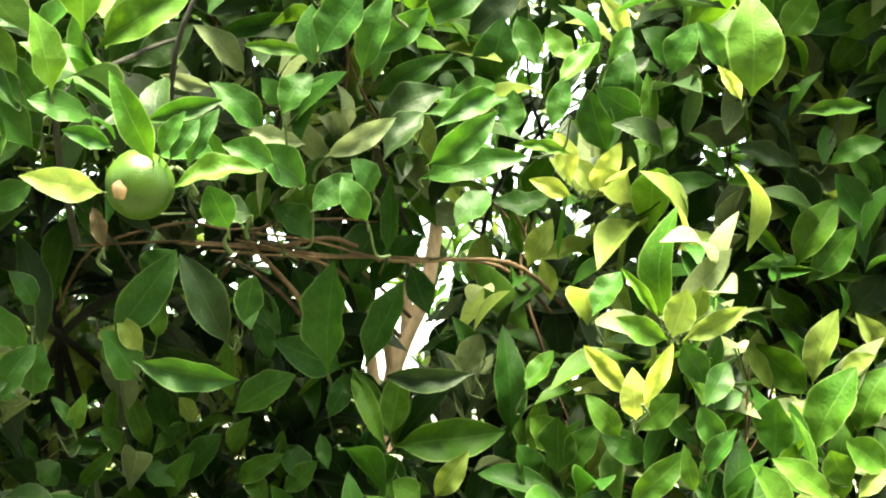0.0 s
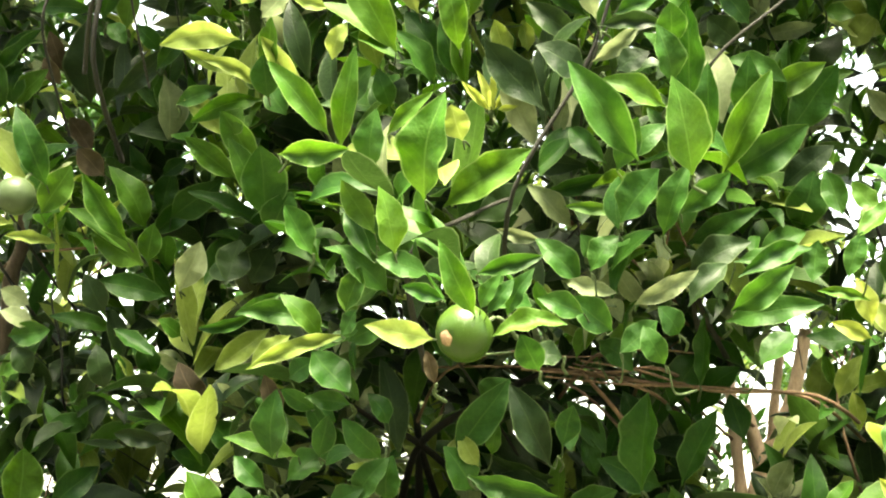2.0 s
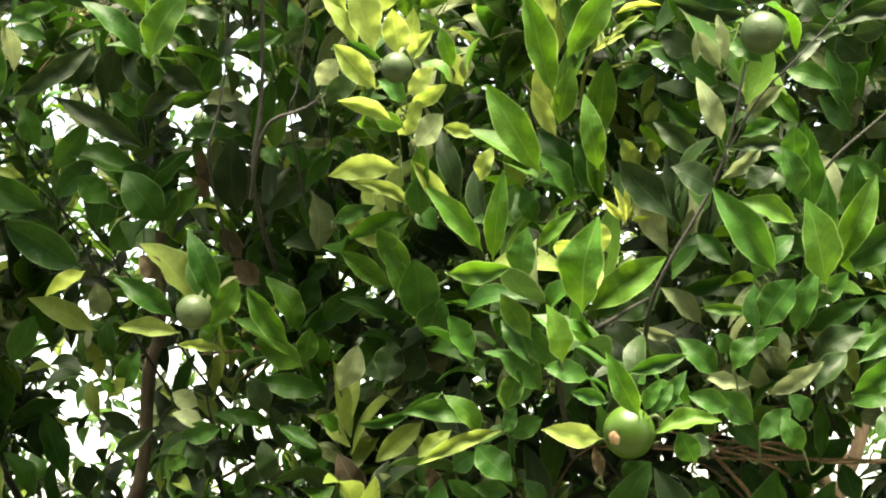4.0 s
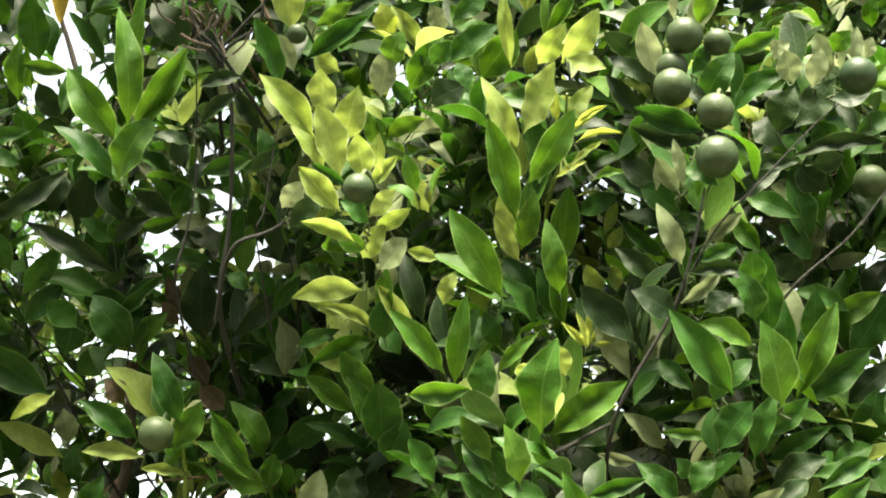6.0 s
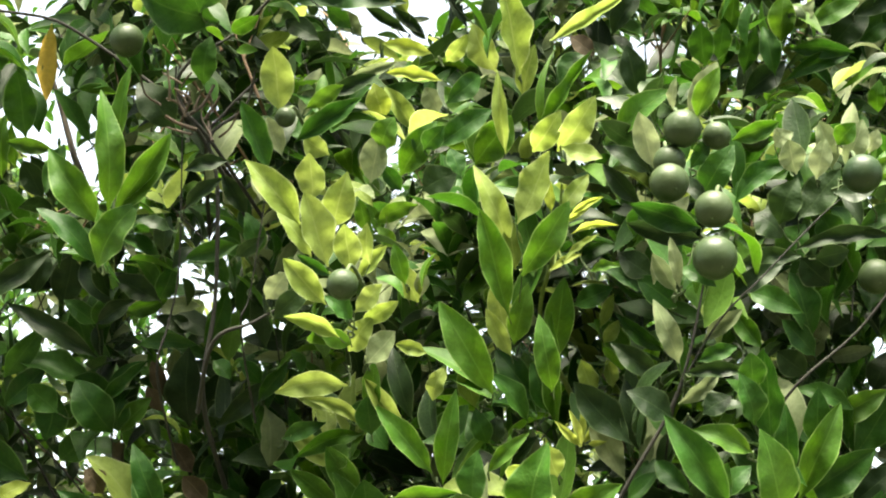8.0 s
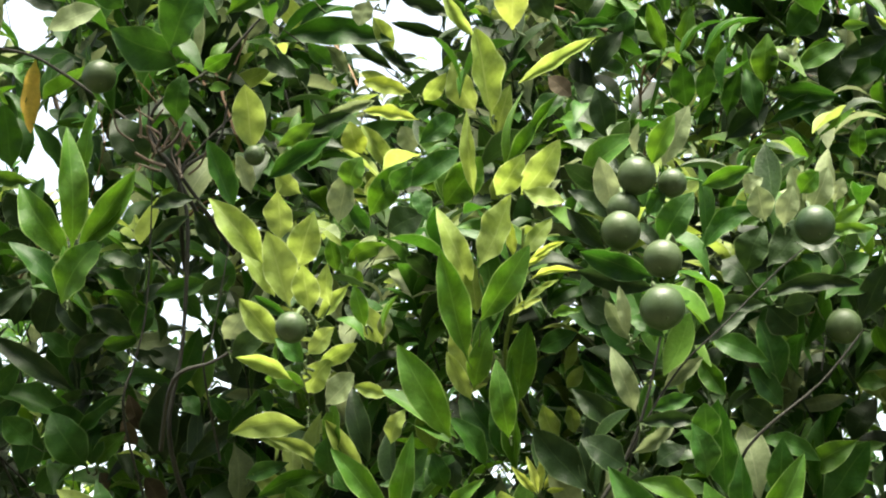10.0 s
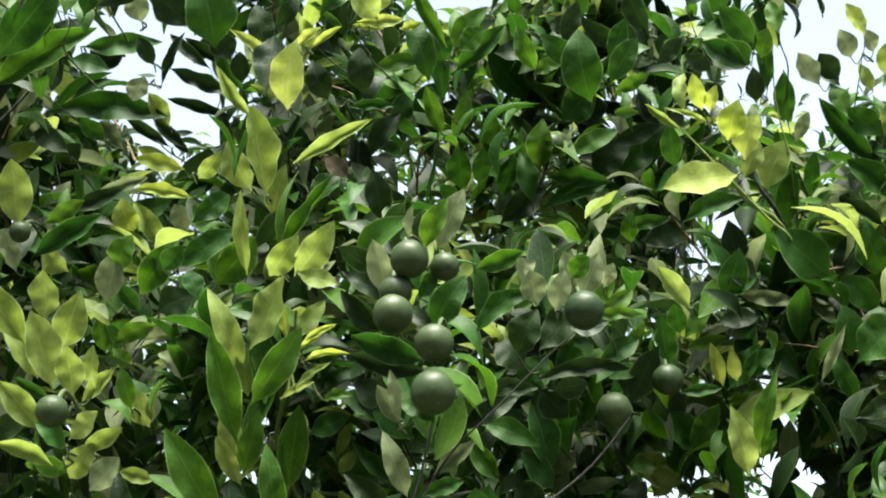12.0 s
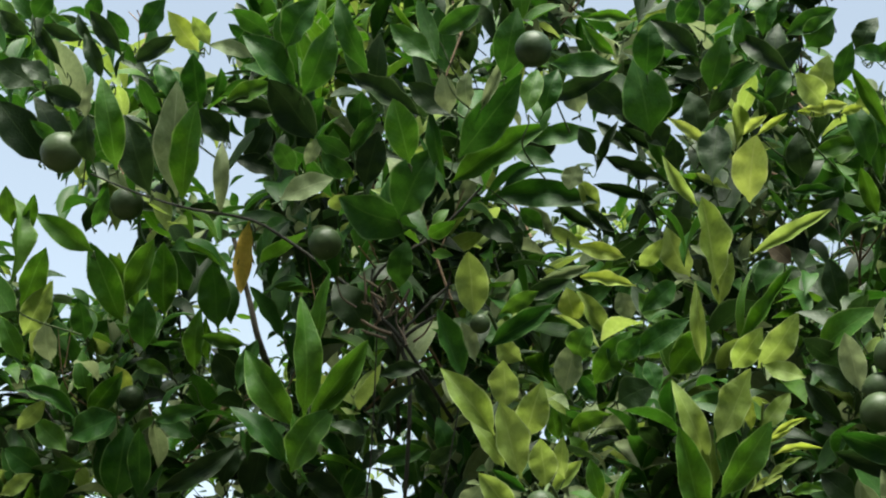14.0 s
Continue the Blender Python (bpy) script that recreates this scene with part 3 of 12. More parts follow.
sprig(TREE, [(-0.189, 1.373, 2.576), (-0.194, 1.273, 2.566), (-0.186, 1.255, 2.582), (-0.184, 1.243, 2.586)],
      [((-0.184, 1.233, 2.586), (-0.240, 1.221, 2.634), 0.023, "d", 0)], young=True, thick=0.38)
sprig(LEFT, [(-0.974, 1.199, 2.344), (-0.985, 1.099, 2.334), (-0.979, 1.081, 2.350), (-0.977, 1.069, 2.354)],
      [((-0.977, 1.059, 2.354), (-0.997, 1.062, 2.469), 0.024, "g", 0)], young=True, thick=0.38)
sprig(LEFT, [(-1.050, 1.397, 2.284), (-1.049, 1.297, 2.274), (-1.037, 1.279, 2.290), (-1.034, 1.267, 2.294)],
      [((-1.034, 1.257, 2.294), (-1.072, 1.242, 2.306), 0.026, "g", 0)], young=True, thick=0.38)
sprig(TREE, [(-0.158, 1.368, 2.535), (-0.172, 1.268, 2.525), (-0.165, 1.250, 2.541), (-0.164, 1.238, 2.545)],
      [((-0.174, 1.231, 2.543), (-0.130, 1.260, 2.556), 0.014, "Y", 0)], young=True, thick=0.38)
sprig(TREE, [(-0.227, 1.368, 2.016), (-0.255, 1.262, 2.102), (-0.218, 1.163, 2.154), (-0.205, 1.127, 2.201)],
      [((-0.210, 1.133, 2.175), (-0.183, 1.152, 2.217), 0.017, "y", 0),
       ((-0.205, 1.126, 2.128), (-0.172, 1.126, 2.150), 0.007, "y", 1),
       ((-0.221, 1.139, 2.122), (-0.192, 1.147, 2.139), 0.007, "Y", 0)], young=True)
sprig(RIGHT, [(0.301, 1.590, 1.933), (0.284, 1.453, 2.005), (0.283, 1.355, 2.005), (0.284, 1.323, 2.006)],
      [((0.276, 1.309, 2.001), (0.256, 1.315, 2.028), 0.011, "Y", 0),
       ((0.279, 1.314, 2.004), (0.272, 1.302, 2.038), 0.012, "Y", 0)], young=True)
sprig(TREE, [(-0.824, 1.383, 2.475), (-0.811, 1.283, 2.465), (-0.803, 1.265, 2.481), (-0.801, 1.253, 2.485)],
      [((-0.801, 1.243, 2.485), (-0.827, 1.288, 2.412), 0.022, "b", 0)], young=True, thick=0.38)
sprig(TREE, [(-0.636, 1.555, 1.925), (-0.638, 1.455, 1.915), (-0.628, 1.437, 1.931), (-0.625, 1.425, 1.935)],
      [((-0.613, 1.426, 1.929), (-0.600, 1.427, 1.981), 0.026, "m", 0)], young=True, thick=0.38)
sprig(TREE, [(-0.293, 1.266, 1.835), (-0.294, 1.166, 1.825), (-0.289, 1.148, 1.841), (-0.288, 1.136, 1.845)],
      [((-0.290, 1.132, 1.831), (-0.318, 1.138, 1.875), 0.016, "m", 0)], young=True, thick=0.38)
sprig(TREE, [(-0.009, 1.502, 1.857), (-0.002, 1.402, 1.847), (-0.001, 1.384, 1.863), (-0.000, 1.372, 1.867)],
      [((0.005, 1.352, 1.857), (0.049, 1.369, 1.886), 0.022, "m", 0)], young=True, thick=0.38)
sprig(TREE, [(-0.368, 1.383, 2.329), (-0.352, 1.283, 2.319), (-0.347, 1.265, 2.335), (-0.345, 1.253, 2.339)],
      [((-0.345, 1.243, 2.339), (-0.312, 1.267, 2.378), 0.025, "m", 0)], young=True, thick=0.38)
sprig(TREE, [(0.053, 1.412, 2.161), (0.045, 1.312, 2.151), (0.039, 1.294, 2.167), (0.037, 1.282, 2.171)],
      [((0.054, 1.269, 2.174), (0.095, 1.282, 2.202), 0.022, "m", 0)], young=True, thick=0.38)
sprig(TREE, [(0.065, 1.543, 2.118), (0.070, 1.443, 2.108), (0.061, 1.425, 2.124), (0.059, 1.413, 2.128)],
      [((0.059, 1.403, 2.128), (0.068, 1.422, 2.197), 0.030, "m", 0)], young=True, thick=0.38)
sprig(TREE, [(-0.486, 1.355, 2.275), (-0.474, 1.255, 2.265), (-0.463, 1.237, 2.281), (-0.461, 1.225, 2.285)],
      [((-0.461, 1.215, 2.285), (-0.487, 1.206, 2.305), 0.024, "y", 0)], young=True, thick=0.38)
sprig(TREE, [(0.243, 1.684, 2.504), (0.243, 1.584, 2.494), (0.236, 1.566, 2.510), (0.234, 1.554, 2.514)],
      [((0.234, 1.544, 2.514), (0.228, 1.533, 2.554), 0.017, "p", 0)], young=True, thick=0.38)
sprig(TREE, [(-0.016, 1.581, 2.403), (-0.022, 1.481, 2.393), (-0.021, 1.463, 2.409), (-0.021, 1.451, 2.413)],
      [((-0.021, 1.441, 2.413), (-0.030, 1.424, 2.467), 0.025, "m", 0)], young=True, thick=0.38)
sprig(TREE, [(-0.189, 1.639, 2.525), (-0.176, 1.539, 2.515), (-0.176, 1.521, 2.531), (-0.176, 1.509, 2.535)],
      [((-0.176, 1.499, 2.535), (-0.167, 1.486, 2.587), 0.026, "m", 0)], young=True, thick=0.38)
sprig(TREE, [(-0.209, 1.461, 2.384), (-0.211, 1.361, 2.374), (-0.223, 1.343, 2.390), (-0.226, 1.331, 2.394)],
      [((-0.241, 1.323, 2.380), (-0.213, 1.331, 2.419), 0.024, "m", 0)], young=True, thick=0.38)
sprig(TREE, [(0.038, 1.418, 2.158), (0.030, 1.318, 2.148), (0.035, 1.300, 2.164), (0.036, 1.288, 2.168)],
      [((0.036, 1.278, 2.168), (0.021, 1.269, 2.196), 0.030, "m", 0)], young=True, thick=0.38)
sprig(TREE, [(0.058, 1.354, 2.193), (0.073, 1.254, 2.183), (0.064, 1.236, 2.199), (0.061, 1.224, 2.203)],
      [((0.061, 1.214, 2.203), (0.094, 1.220, 2.231), 0.018, "g", 0)], young=True, thick=0.38)
sprig(TREE, [(0.034, 1.687, 2.063), (0.044, 1.587, 2.053), (0.053, 1.569, 2.069), (0.055, 1.557, 2.073)],
      [((0.055, 1.547, 2.073), (0.082, 1.553, 2.123), 0.031, "d", 0)], young=True, thick=0.38)
sprig(TREE, [(0.238, 1.607, 2.217), (0.250, 1.507, 2.207), (0.256, 1.489, 2.223), (0.258, 1.477, 2.227)],
      [((0.258, 1.467, 2.227), (0.244, 1.462, 2.276), 0.027, "m", 0)], young=True, thick=0.38)
sprig(TREE, [(-0.839, 1.082, 2.507), (-0.828, 0.982, 2.497), (-0.818, 0.964, 2.513), (-0.815, 0.952, 2.517)],
      [((-0.810, 0.926, 2.505), (-0.821, 0.901, 2.546), 0.017, "d", 0)], young=True, thick=0.38)
sprig(TREE, [(-0.457, 1.122, 2.498), (-0.472, 1.022, 2.488), (-0.479, 1.004, 2.504), (-0.481, 0.992, 2.508)],
      [((-0.481, 0.982, 2.508), (-0.524, 0.963, 2.548), 0.021, "m", 0)], young=True, thick=0.38)
sprig(TREE, [(-0.878, 1.101, 2.536), (-0.896, 1.001, 2.526), (-0.885, 0.983, 2.542), (-0.883, 0.971, 2.546)],
      [((-0.883, 0.961, 2.546), (-0.908, 0.937, 2.590), 0.017, "d", 0)], young=True, thick=0.38)
sprig(TREE, [(-0.817, 1.202, 2.538), (-0.812, 1.102, 2.528), (-0.813, 1.084, 2.544), (-0.813, 1.072, 2.548)],
      [((-0.813, 1.062, 2.548), (-0.827, 1.051, 2.592), 0.024, "m", 0)], young=True, thick=0.38)
sprig(TREE, [(-0.495, 1.147, 2.544), (-0.488, 1.047, 2.534), (-0.493, 1.029, 2.550), (-0.494, 1.017, 2.554)],
      [((-0.494, 1.007, 2.554), (-0.449, 1.010, 2.581), 0.023, "m", 0)], young=True, thick=0.38)
sprig(TREE, [(-0.433, 1.188, 2.472), (-0.427, 1.088, 2.462), (-0.416, 1.070, 2.478), (-0.413, 1.058, 2.482)],
      [((-0.399, 1.061, 2.482), (-0.383, 1.053, 2.526), 0.025, "m", 0),
       ((-0.409, 1.038, 2.473), (-0.401, 1.047, 2.526), 0.022, "g", 0)], young=True, thick=0.38)
sprig(TREE, [(-0.268, 1.367, 2.459), (-0.266, 1.267, 2.449), (-0.267, 1.249, 2.465), (-0.267, 1.237, 2.469)],
      [((-0.267, 1.227, 2.469), (-0.262, 1.234, 2.537), 0.038, "d", 0)], young=True, thick=0.38)
sprig(TREE, [(-0.093, 1.491, 2.517), (-0.107, 1.391, 2.507), (-0.117, 1.373, 2.523), (-0.120, 1.361, 2.527)],
      [((-0.120, 1.351, 2.527), (-0.138, 1.320, 2.596), 0.030, "m", 0)], young=True, thick=0.38)
sprig(TREE, [(-0.206, 1.380, 2.550), (-0.225, 1.280, 2.540), (-0.217, 1.262, 2.556), (-0.215, 1.250, 2.560)],
      [((-0.215, 1.240, 2.560), (-0.185, 1.242, 2.597), 0.024, "m", 0)], young=True, thick=0.38)
sprig(TREE, [(-0.569, 1.633, 1.657), (-0.571, 1.533, 1.647), (-0.564, 1.515, 1.663), (-0.562, 1.503, 1.667)],
      [((-0.562, 1.493, 1.667), (-0.602, 1.489, 1.718), 0.027, "m", 0)], young=True, thick=0.38)
sprig(TREE, [(-0.591, 1.555, 1.979), (-0.583, 1.455, 1.969), (-0.580, 1.437, 1.985), (-0.579, 1.425, 1.989)],
      [((-0.579, 1.415, 1.989), (-0.605, 1.414, 1.971), 0.019, "m", 0)], young=True, thick=0.38)
sprig(TREE, [(-0.383, 1.347, 1.637), (-0.396, 1.247, 1.627), (-0.404, 1.229, 1.643), (-0.406, 1.217, 1.647)],
      [((-0.406, 1.207, 1.647), (-0.434, 1.202, 1.675), 0.021, "m", 0)], young=True, thick=0.38)
sprig(TREE, [(-0.022, 1.452, 1.749), (-0.003, 1.352, 1.739), (0.007, 1.334, 1.755), (0.010, 1.322, 1.759)],
      [((0.010, 1.312, 1.759), (0.038, 1.326, 1.789), 0.024, "m", 0)], young=True, thick=0.38)
sprig(TREE, [(-0.117, 1.308, 1.747), (-0.097, 1.208, 1.737), (-0.093, 1.190, 1.753), (-0.092, 1.178, 1.757)],
      [((-0.092, 1.168, 1.757), (-0.062, 1.170, 1.783), 0.022, "m", 0)], young=True, thick=0.38)
sprig(TREE, [(-0.107, 1.243, 1.804), (-0.105, 1.143, 1.794), (-0.105, 1.125, 1.810), (-0.105, 1.113, 1.814)],
      [((-0.105, 1.103, 1.814), (-0.084, 1.106, 1.843), 0.021, "m", 0)], young=True, thick=0.38)
sprig(TREE, [(-0.042, 1.272, 1.734), (-0.048, 1.172, 1.724), (-0.051, 1.154, 1.740), (-0.052, 1.142, 1.744)],
      [((-0.052, 1.132, 1.744), (-0.067, 1.121, 1.773), 0.021, "m", 0)], young=True, thick=0.38)
sprig(TREE, [(-0.148, 1.541, 1.653), (-0.151, 1.441, 1.643), (-0.149, 1.423, 1.659), (-0.149, 1.411, 1.663)],
      [((-0.149, 1.401, 1.663), (-0.161, 1.396, 1.701), 0.019, "m", 0)], young=True, thick=0.38)
sprig(TREE, [(-0.104, 1.595, 1.714), (-0.092, 1.495, 1.704), (-0.101, 1.477, 1.720), (-0.103, 1.465, 1.724)],
      [((-0.093, 1.453, 1.746), (-0.112, 1.472, 1.789), 0.025, "m", 0),
       ((-0.114, 1.457, 1.703), (-0.133, 1.462, 1.749), 0.025, "m", 0)], young=True, thick=0.38)
sprig(TREE, [(-0.118, 1.547, 1.604), (-0.101, 1.447, 1.594), (-0.103, 1.429, 1.610), (-0.103, 1.417, 1.614)],
      [((-0.103, 1.407, 1.614), (-0.084, 1.419, 1.651), 0.021, "m", 0)], young=True, thick=0.38)
sprig(TREE, [(0.187, 1.427, 1.602), (0.188, 1.327, 1.592), (0.195, 1.309, 1.608), (0.196, 1.297, 1.612)],
      [((0.206, 1.291, 1.575), (0.190, 1.285, 1.610), 0.022, "m", 0),
       ((0.195, 1.287, 1.610), (0.217, 1.304, 1.644), 0.022, "m", 0)], young=True, thick=0.38)
sprig(TREE, [(0.124, 1.419, 1.672), (0.122, 1.319, 1.662), (0.114, 1.301, 1.678), (0.111, 1.289, 1.682)],
      [((0.111, 1.279, 1.682), (0.135, 1.284, 1.716), 0.022, "m", 0)], young=True, thick=0.38)
sprig(TREE, [(0.074, 1.503, 1.620), (0.054, 1.403, 1.610), (0.060, 1.385, 1.626), (0.061, 1.373, 1.630)],
      [((0.061, 1.363, 1.630), (0.085, 1.366, 1.661), 0.018, "g", 0)], young=True, thick=0.38)
sprig(TREE, [(-0.142, 1.553, 1.548), (-0.134, 1.453, 1.538), (-0.126, 1.435, 1.554), (-0.125, 1.423, 1.558)],
      [((-0.125, 1.413, 1.558), (-0.144, 1.427, 1.596), 0.026, "m", 0)], young=True, thick=0.38)
sprig(LEFT, [(-0.802, 1.374, 2.270), (-0.799, 1.274, 2.260), (-0.793, 1.256, 2.276), (-0.791, 1.244, 2.280)],
      [((-0.791, 1.234, 2.280), (-0.779, 1.247, 2.342), 0.022, "m", 0)], young=True, thick=0.38)
sprig(LEFT, [(-0.882, 1.412, 2.296), (-0.872, 1.312, 2.286), (-0.874, 1.294, 2.302), (-0.874, 1.282, 2.306)],
      [((-0.892, 1.260, 2.314), (-0.926, 1.241, 2.323), 0.017, "g", 0)], young=True, thick=0.38)
sprig(TREE, [(-0.391, 1.588, 2.578), (-0.399, 1.488, 2.568), (-0.392, 1.470, 2.584), (-0.390, 1.458, 2.588)],
      [((-0.393, 1.430, 2.606), (-0.446, 1.430, 2.657), 0.016, "d", 0)], young=True, thick=0.38)
sprig(TREE, [(-0.451, 1.584, 2.545), (-0.465, 1.484, 2.535), (-0.465, 1.466, 2.551), (-0.465, 1.454, 2.555)],
      [((-0.465, 1.444, 2.555), (-0.428, 1.459, 2.521), 0.016, "d", 0)], young=True, thick=0.38)
sprig(TREE, [(-0.339, 1.420, 2.330), (-0.337, 1.320, 2.320), (-0.345, 1.302, 2.336), (-0.348, 1.290, 2.340)],
      [((-0.329, 1.270, 2.332), (-0.353, 1.265, 2.369), 0.020, "g", 0)], young=True, thick=0.38)
sprig(TREE, [(-0.565, 1.440, 2.496), (-0.569, 1.340, 2.486), (-0.568, 1.322, 2.502), (-0.568, 1.310, 2.506)],
      [((-0.568, 1.300, 2.506), (-0.549, 1.295, 2.536), 0.019, "p", 0)], young=True, thick=0.38)
sprig(TREE, [(-0.495, 1.408, 2.429), (-0.483, 1.308, 2.419), (-0.491, 1.290, 2.435), (-0.493, 1.278, 2.439)],
      [((-0.493, 1.268, 2.439), (-0.535, 1.272, 2.470), 0.024, "d", 0)], young=True, thick=0.38)
sprig(TREE, [(-0.826, 1.467, 1.651), (-0.814, 1.367, 1.641), (-0.814, 1.349, 1.657), (-0.814, 1.337, 1.661)],
      [((-0.814, 1.327, 1.661), (-0.873, 1.322, 1.677), 0.020, "m", 0)], young=True, thick=0.38)
sprig(TREE, [(-0.837, 1.471, 1.601), (-0.823, 1.371, 1.591), (-0.824, 1.353, 1.607), (-0.824, 1.341, 1.611)],
      [((-0.824, 1.331, 1.611), (-0.869, 1.343, 1.656), 0.024, "g", 0)], young=True, thick=0.38)
sprig(TREE, [(-0.692, 1.522, 1.610), (-0.706, 1.422, 1.600), (-0.716, 1.404, 1.616), (-0.719, 1.392, 1.620)],
      [((-0.706, 1.395, 1.628), (-0.661, 1.407, 1.671), 0.030, "m", 0)], young=True, thick=0.38)
sprig(TREE, [(-0.498, 1.434, 1.607), (-0.494, 1.334, 1.597), (-0.495, 1.316, 1.613), (-0.495, 1.304, 1.617)],
      [((-0.495, 1.294, 1.617), (-0.508, 1.278, 1.664), 0.032, "g", 0)], young=True, thick=0.38)
sprig(TREE, [(-0.428, 1.388, 1.608), (-0.446, 1.288, 1.598), (-0.441, 1.270, 1.614), (-0.440, 1.258, 1.618)],
      [((-0.440, 1.248, 1.618), (-0.447, 1.246, 1.650), 0.026, "m", 0)], young=True, thick=0.38)
sprig(TREE, [(-0.586, 1.435, 1.764), (-0.604, 1.335, 1.754), (-0.594, 1.317, 1.770), (-0.592, 1.305, 1.774)],
      [((-0.591, 1.295, 1.774), (-0.591, 1.302, 1.744), 0.011, "m", 0),
       ((-0.593, 1.296, 1.774), (-0.581, 1.312, 1.747), 0.010, "y", 0)], young=True, thick=0.38)
sprig(TREE, [(-0.433, 1.411, 1.649), (-0.430, 1.311, 1.639), (-0.429, 1.293, 1.655), (-0.429, 1.281, 1.659)],
      [((-0.407, 1.264, 1.654), (-0.375, 1.286, 1.682), 0.026, "m", 0)], young=True, thick=0.38)
sprig(TREE, [(-0.314, 1.426, 1.601), (-0.300, 1.326, 1.591), (-0.306, 1.308, 1.607), (-0.307, 1.296, 1.611)],
      [((-0.288, 1.286, 1.611), (-0.305, 1.285, 1.639), 0.010, "m", 0)], young=True, thick=0.38)
sprig(TREE, [(-0.049, 1.533, 1.565), (-0.054, 1.433, 1.555), (-0.047, 1.415, 1.573), (-0.048, 1.400, 1.585)],
      [((-0.028, 1.404, 1.543), (-0.051, 1.407, 1.560), 0.023, "g", 0),
       ((-0.056, 1.389, 1.588), (-0.082, 1.410, 1.655), 0.018, "g", 0)], young=True, thick=0.38)
sprig(TREE, [(-0.221, 1.545, 1.570), (-0.207, 1.445, 1.560), (-0.217, 1.427, 1.583), (-0.222, 1.413, 1.616)],
      [((-0.157, 1.414, 1.545), (-0.174, 1.425, 1.575), 0.019, "g", 0),
       ((-0.331, 1.411, 1.566), (-0.351, 1.407, 1.587), 0.023, "m", 0)], young=True, thick=0.38)
sprig(TREE, [(-0.259, 1.548, 1.568), (-0.243, 1.448, 1.558), (-0.234, 1.430, 1.579), (-0.246, 1.418, 1.602)],
      [((-0.104, 1.401, 1.571), (-0.110, 1.407, 1.601), 0.014, "m", 0),
       ((-0.231, 1.402, 1.562), (-0.255, 1.402, 1.583), 0.019, "m", 0),
       ((-0.252, 1.409, 1.589), (-0.216, 1.425, 1.616), 0.016, "g", 0),
       ((-0.331, 1.408, 1.597), (-0.292, 1.416, 1.599), 0.014, "m", 0)], young=True, thick=0.38)
sprig(TREE, [(-0.119, 1.457, 1.843), (-0.139, 1.357, 1.833), (-0.138, 1.339, 1.849), (-0.137, 1.327, 1.853)],
      [((-0.148, 1.341, 1.851), (-0.206, 1.352, 1.889), 0.035, "d", 0)], young=True, thick=0.38)
sprig(TREE, [(-0.152, 1.470, 1.757), (-0.132, 1.370, 1.747), (-0.137, 1.352, 1.763), (-0.138, 1.340, 1.767)],
      [((-0.156, 1.330, 1.768), (-0.139, 1.332, 1.800), 0.018, "g", 0)], young=True, thick=0.38)
sprig(TREE, [(-0.040, 1.441, 1.838), (-0.021, 1.341, 1.828), (-0.013, 1.323, 1.844), (-0.011, 1.311, 1.848)],
      [((-0.011, 1.301, 1.848), (0.057, 1.318, 1.863), 0.021, "m", 0)], young=True, thick=0.38)
sprig(TREE, [(-0.011, 1.598, 1.689), (-0.007, 1.498, 1.679), (-0.014, 1.480, 1.695), (-0.016, 1.468, 1.699)],
      [((-0.016, 1.458, 1.699), (-0.029, 1.455, 1.744), 0.025, "m", 0)], young=True, thick=0.38)
sprig(TREE, [(0.078, 1.421, 1.828), (0.097, 1.321, 1.818), (0.102, 1.303, 1.834), (0.103, 1.291, 1.838)],
      [((0.094, 1.276, 1.863), (0.128, 1.285, 1.897), 0.018, "g", 0),
       ((0.086, 1.278, 1.828), (0.099, 1.276, 1.868), 0.020, "m", 0)], young=True, thick=0.38)
sprig(TREE, [(0.115, 1.449, 1.876), (0.122, 1.349, 1.866), (0.133, 1.331, 1.882), (0.136, 1.319, 1.886)],
      [((0.136, 1.309, 1.886), (0.156, 1.310, 1.914), 0.018, "m", 0)], young=True, thick=0.38)
sprig(TREE, [(0.092, 1.496, 1.886), (0.089, 1.396, 1.876), (0.096, 1.378, 1.892), (0.098, 1.366, 1.896)],
      [((0.082, 1.354, 1.896), (0.068, 1.353, 1.937), 0.024, "m", 0),
       ((0.114, 1.358, 1.896), (0.091, 1.355, 1.927), 0.019, "g", 0)], young=True, thick=0.38)
sprig(TREE, [(0.183, 1.518, 1.805), (0.176, 1.418, 1.795), (0.174, 1.400, 1.811), (0.173, 1.388, 1.815)],
      [((0.173, 1.378, 1.815), (0.198, 1.382, 1.844), 0.019, "g", 0)], young=True, thick=0.38)
sprig(TREE, [(0.152, 1.561, 1.947), (0.160, 1.461, 1.937), (0.162, 1.443, 1.953), (0.162, 1.431, 1.957)],
      [((0.162, 1.421, 1.957), (0.189, 1.431, 1.989), 0.023, "m", 0)], young=True, thick=0.38)
sprig(LEFT, [(-0.965, 1.348, 2.214), (-0.965, 1.248, 2.204), (-0.956, 1.230, 2.220), (-0.954, 1.218, 2.224)],
      [((-0.973, 1.201, 2.210), (-1.019, 1.196, 2.249), 0.027, "g", 0)], young=True, thick=0.38)
sprig(LEFT, [(-1.022, 1.360, 2.259), (-1.012, 1.260, 2.249), (-1.012, 1.242, 2.265), (-1.012, 1.230, 2.269)],
      [((-1.012, 1.220, 2.269), (-1.038, 1.208, 2.320), 0.025, "g", 0)], young=True, thick=0.38)
sprig(LEFT, [(-1.014, 1.271, 2.283), (-1.013, 1.171, 2.273), (-1.002, 1.153, 2.289), (-0.999, 1.141, 2.293)],
      [((-0.999, 1.131, 2.293), (-1.017, 1.105, 2.337), 0.024, "g", 0)], young=True, thick=0.38)
